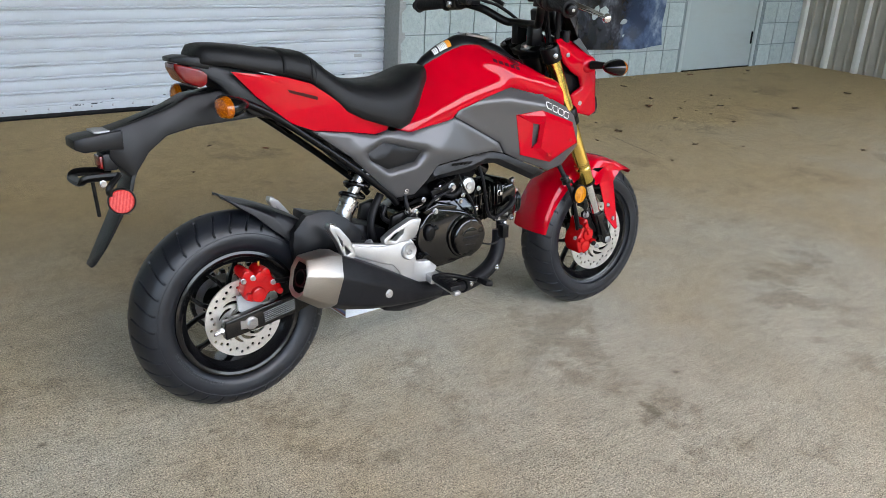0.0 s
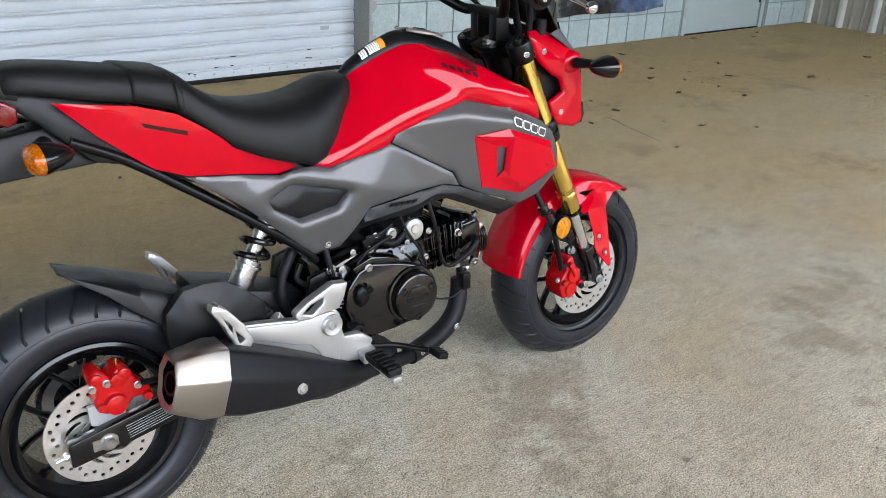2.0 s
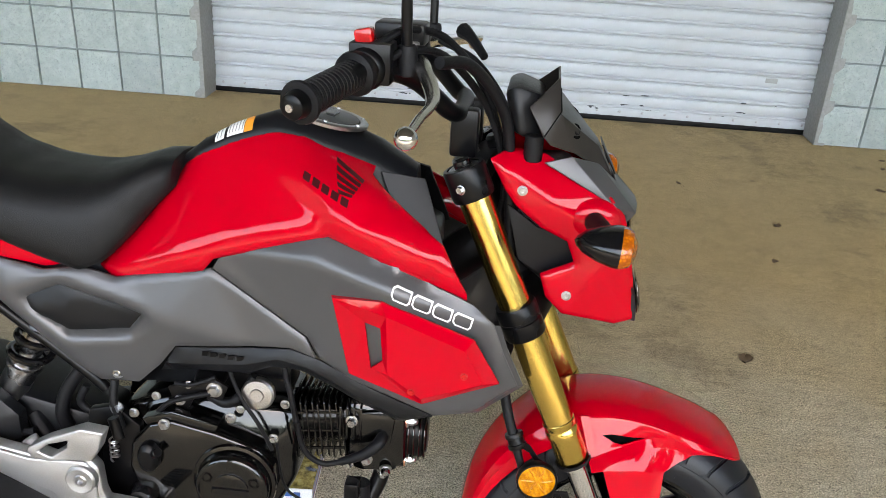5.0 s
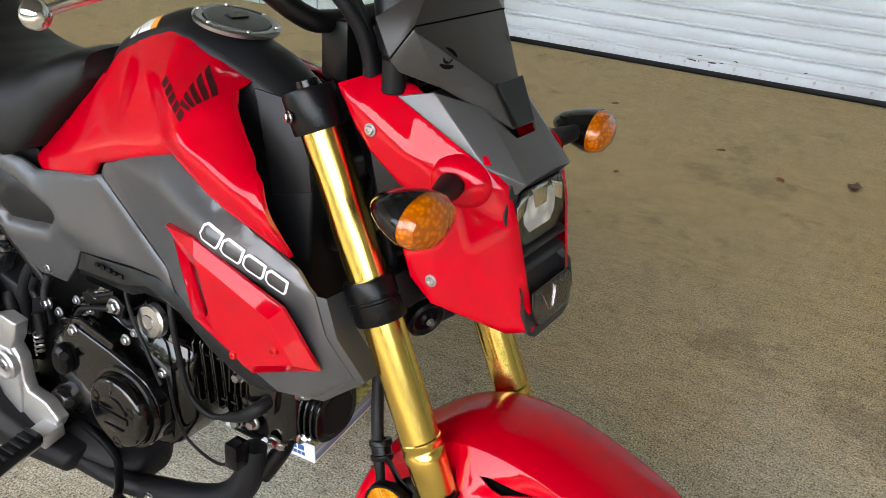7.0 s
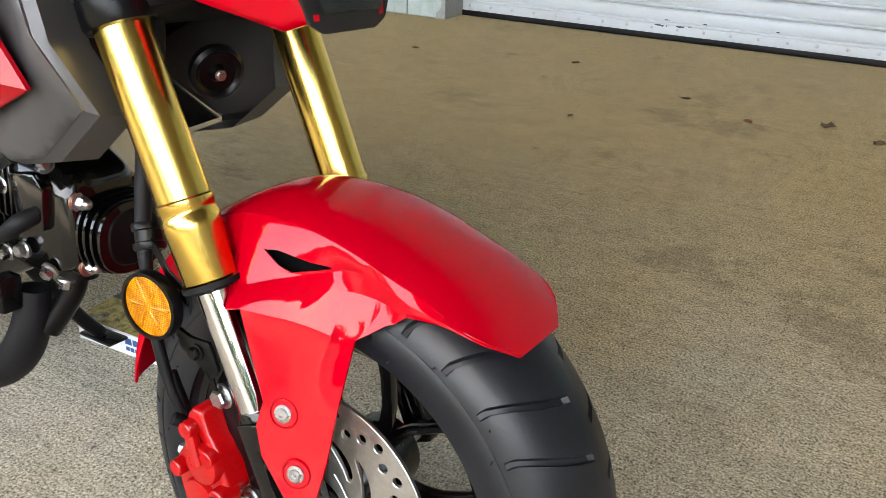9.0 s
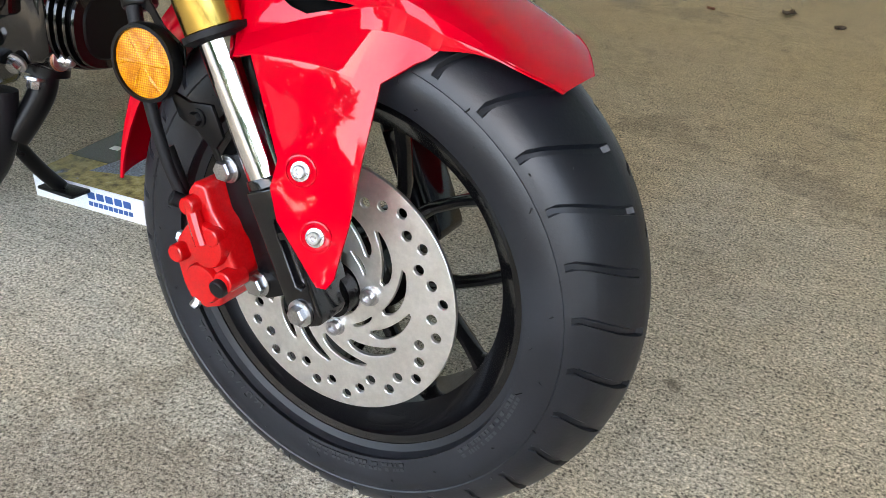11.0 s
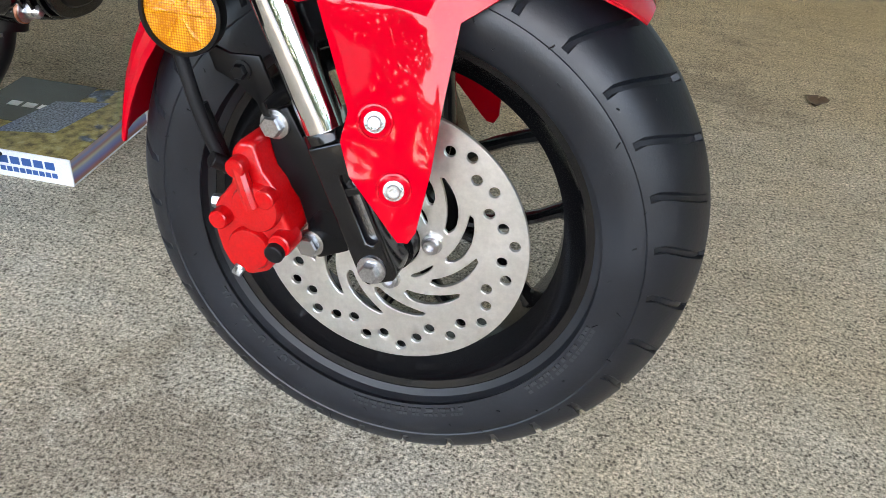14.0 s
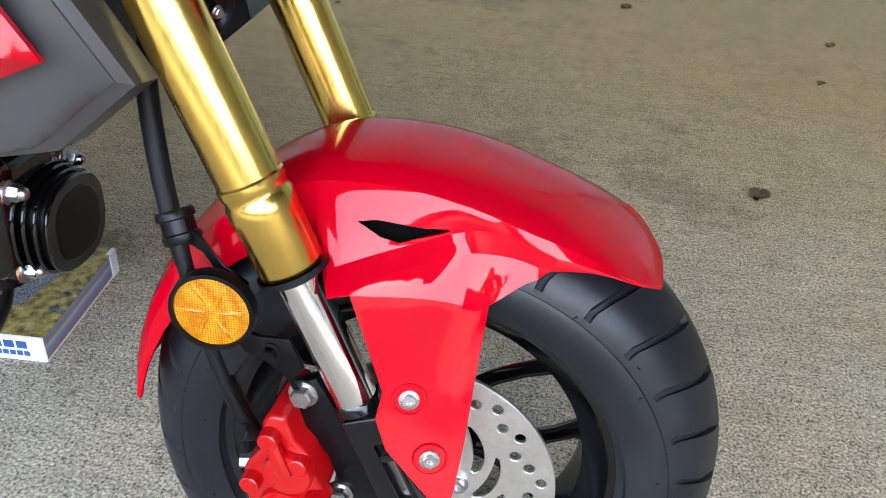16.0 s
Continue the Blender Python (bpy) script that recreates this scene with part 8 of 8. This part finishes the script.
part("splash_guard", bev(loft([[(x, -w, z0), (x, w, z0), (x, w * 0.9, z1), (x, -w * 0.9, z1)] for x, w, z0, z1 in ((0.20, 0.060, 0.38, 0.45), (0.28, 0.070, 0.36, 0.425), (0.36, 0.060, 0.34, 0.40), (0.42, 0.05, 0.34, 0.38))]), 0.008), BLACK, bike, "black inner splash guard")
N = 38
teeth = []
for k in range(N * 4):
    a = 6.283185307 * k / (N * 4)
    teeth.append(((0.071 if k % 4 in (0, 1) else 0.066) * math.cos(a), (0.071 if k % 4 in (0, 1) else 0.066) * math.sin(a)))
sp = part("sprocket", plate(teeth, 0.066, 0.071, [circle(0, 0, 0.045, 32)]), STEEL, rw, "rear sprocket")
ch = []
for k in range(24):
    a = radians(95 + 170 * k / 23)
    ch.append((0.071 * math.cos(a), 0.0685, 0.071 * math.sin(a)))
ch = [(0.40, 0.0685, 0.10)] + [(0.40 - 0.41 * k / 6, 0.0685, 0.10 - 0.029 * k / 6) for k in range(1, 6)] + ch
cbm = bmesh.new()
L = spline(ch, 3)
acc = 0.0
for p, q in zip(L, L[1:]):
    d = q - p
    acc += d.length
    if acc > 0.0115:
        acc = 0.0
        m = Matrix.Translation(p) @ d.to_track_quat("X", "Z").to_matrix().to_4x4()
        box(-0.006, 0.006, -0.007, 0.007, -0.0048, 0.0048, cbm, m)
part("chain", bev(cbm, 0.0012, 1), GLOSS_BLACK, rw, "black drive chain")
part("side_stand", tube([(0.50, 0.10, 0.26), (0.505, 0.14, 0.20), (0.52, 0.20, 0.10), (0.53, 0.232, 0.056)], 0.011, 12), SATIN_BLACK, bike, "black side stand")
part("stand_foot", bev(box(0.50, 0.57, 0.215, 0.262, 0.0505, 0.056), 0.002), SATIN_BLACK, bike)

# ---- thick catalogue under the side stand ----
book = new("catalogue")
book.matrix_basis = pose(0.668, 0.242, 0, 0, 0, 3)
tagged(book, "thick illustrated catalogue lying flat under the side stand", "book")
PAPER = plain("book_paper", (0.74, 0.76, 0.78), 0.5)
def book_edge(name):
    """Page edges in soft coloured stripes."""
    mat, nt, b = nodes_of(name, 0.6)
    c = coords(nt)
    sep = nt.nodes.new("ShaderNodeSeparateXYZ")
    nt.links.new(c, sep.inputs["Vector"])
    h = math_node(nt, "ADD", math_node(nt, "MULTIPLY", sep.outputs["Z"], 26), math_node(nt, "MULTIPLY", noise_node(nt, 20, 2, 0.5, c).outputs["Fac"], 0.08))
    col = ramp_node(nt, h, [(0.05, (0.40, 0.30, 0.14)), (0.2, (0.38, 0.16, 0.14)), (0.35, (0.18, 0.20, 0.42)), (0.5, (0.24, 0.30, 0.48)), (0.62, (0.50, 0.47, 0.32)), (0.72, (0.36, 0.20, 0.18)), (0.85, (0.20, 0.26, 0.46)), (0.95, (0.34, 0.28, 0.30))]).outputs["Color"]
    nt.links.new(col, b.inputs["Base Color"])
    return mat
def book_cover(name):
    """A printed cover: straw-coloured field with dark and blue machinery shapes."""
    mat, nt, b = nodes_of(name, 0.25)
    c = coords(nt)
    n1, n2 = noise_node(nt, 14, 5, 0.6, c), noise_node(nt, 70, 5, 0.7, c)
    straw = ramp_node(nt, n2.outputs["Fac"], [(0.35, (0.10, 0.075, 0.02)), (0.55, (0.36, 0.28, 0.08)), (0.7, (0.52, 0.44, 0.18))]).outputs["Color"]
    dark = ramp_node(nt, n2.outputs["Fac"], [(0.4, (0.015, 0.016, 0.02)), (0.55, (0.08, 0.10, 0.14)), (0.7, (0.34, 0.36, 0.4))]).outputs["Color"]
    nt.links.new(mix_node(nt, ramp_node(nt, n1.outputs["Fac"], [(0.60, 0.0), (0.66, 1.0)]).outputs["Color"], straw, dark), b.inputs["Base Color"])
    return mat
TH = 0.040
part("page_block", bev(box(-0.210, -0.001, 0.001, 0.212, 0.002, TH - 0.002), 0.001, 1), book_edge("page_edges"), book, "coloured page edges")
part("cover", bev(box(-0.212, 0.0, 0.0, 0.214, TH - 0.002, TH), 0.0008, 1), book_cover("printed_cover"), book, "printed front cover")
part("back_cover", bev(box(-0.212, 0.0, 0.0, 0.214, 0.0, 0.002), 0.0008, 1), PAPER, book)
part("cover_picture", box(-0.212, -0.085, 0.075, 0.214, TH, TH + 0.0004), plain("dark_cover_print", (0.030, 0.024, 0.016), 0.25, grain=0.5, scale=22), book, "dark printed picture", keep=True)
part("cover_picture", skin([(-0.140, 0.040, TH + 0.0009), (-0.060, 0.060, TH + 0.0009), (-0.040, 0.170, TH + 0.0009), (-0.115, 0.150, TH + 0.0009)], [(0, 1, 2, 3)]), plain("blue_cover_print", (0.16, 0.18, 0.23), 0.25, grain=0.5, scale=40), book, "blue-grey printed picture", keep=True)
for k in range(4):
    part("print_bar", box(-0.175 + k * 0.024, -0.157 + k * 0.024, 0.120, 0.134, TH + 0.0004, TH + 0.0008), WHITE_LABEL, book, keep=True)
part("spine", bev(box(-0.212, 0.0, -0.0015, 0.001, 0.0, TH), 0.0006, 1), PAPER, book, "white spine with blue print")
BLUE_PRINT = plain("blue_print", (0.02, 0.09, 0.30), 0.5)
for row, z0, h, n in ((0, 0.021, 0.011, 5), (1, 0.009, 0.007, 9)):
    for k in range(n):
        w = 0.085 / n
        part("print_bar", box(-0.105 + k * w, -0.105 + k * w + w * 0.78, -0.0022, -0.0014, z0, z0 + h), BLUE_PRINT, book, keep=True)
part("corner_wrap", bev(box(-0.006, 0.0012, 0.196, 0.215, 0.0, TH + 0.0006), 0.0006, 1), PAPER, book, "white folded corner")

# ---- dry leaves and chips ----
def leaf_mesh(seed):
    rnd = random.Random(seed)
    bm = bmesh.new()
    n = 7
    top = []
    for i in range(n):
        t = i / (n - 1)
        w = 0.38 * math.sin(math.pi * min(1, t * 0.94 + 0.03)) * (0.8 + 0.4 * rnd.random())
        lift = 0.10 + 0.30 * (t - 0.5) ** 2 * rnd.random() * 2
        top.append([(t - 0.5, -w, lift + 0.18 * rnd.random()), (t - 0.5, 0, 0.03 + lift * 0.4), (t - 0.5, w, lift + 0.18 * rnd.random())])
    loft(top, bm, caps=False, closed=False)
    bmesh.ops.solidify(bm, geom=bm.faces[:], thickness=0.02)
    return bm
LEAF_RUST = plain("rust_leaf", (0.20, 0.072, 0.026), 0.8, grain=0.25, scale=20)
leaves = [part("leaf", leaf_mesh(s), LEAF if s < 3 else LEAF_RUST, None, smooth=60) for s in range(4)]
spots = [(4.283, 0.639, 0.045), (3.219, 1.640, 0.05), (1.327, 2.237, 0.06), (1.106, 2.157, 0.035), (1.478, 2.144, 0.045), (0.866, 2.317, 0.03), (1.687, 0.951, 0.05), (3.62, 2.86, 0.05), (3.05, 2.35, 0.05), (2.62, 2.45, 0.04), (4.05, 2.1, 0.06), (4.3, 2.3, 0.05), (3.9, 1.75, 0.045), (4.6, 1.9, 0.05), (4.2, 1.5, 0.05), (5.1, 1.6, 0.06), (4.9, 2.2, 0.05), (5.6, 2.95, 0.05), (2.05, 1.95, 0.04), (1.75, 2.35, 0.03), (2.3, 1.2, 0.035), (1.95, 1.62, 0.03), (3.4, 1.2, 0.04), (5.3, 0.9, 0.05), (6.2, 1.8, 0.06), (6.4, 2.9, 0.05), (0.35, 2.6, 0.03), (-0.3, 2.45, 0.03), (0.62, 1.9, 0.025), (3.7, 2.45, 0.05), (4.5, 2.75, 0.05), (2.8, 2.9, 0.03)]
rnd = random.Random(11)
for k in range(26):
    spots.append((2.6 + 3.6 * rnd.random(), 0.9 + 1.9 * rnd.random(), 0.015 + 0.02 * rnd.random()))
for k, (x, y, s) in enumerate(spots):
    proto = leaves[3] if k in (3, 10, 17, 20) else leaves[rnd.randrange(3)]
    m = Matrix.Translation((x, y, 0.0005)) @ pose(0, 0, 0, 0, 0, rnd.random() * 360) @ Matrix.Diagonal((s, s, s * 0.8, 1))
    if k < 4:
        ob = leaves[k]
        ob.matrix_basis = m
    else:
        ob = new("leaf", proto.data)
        ob.matrix_basis = m
    tagged(ob, "curled dry brown leaf lying on the concrete", "leaf", "dry leaves on the slab")
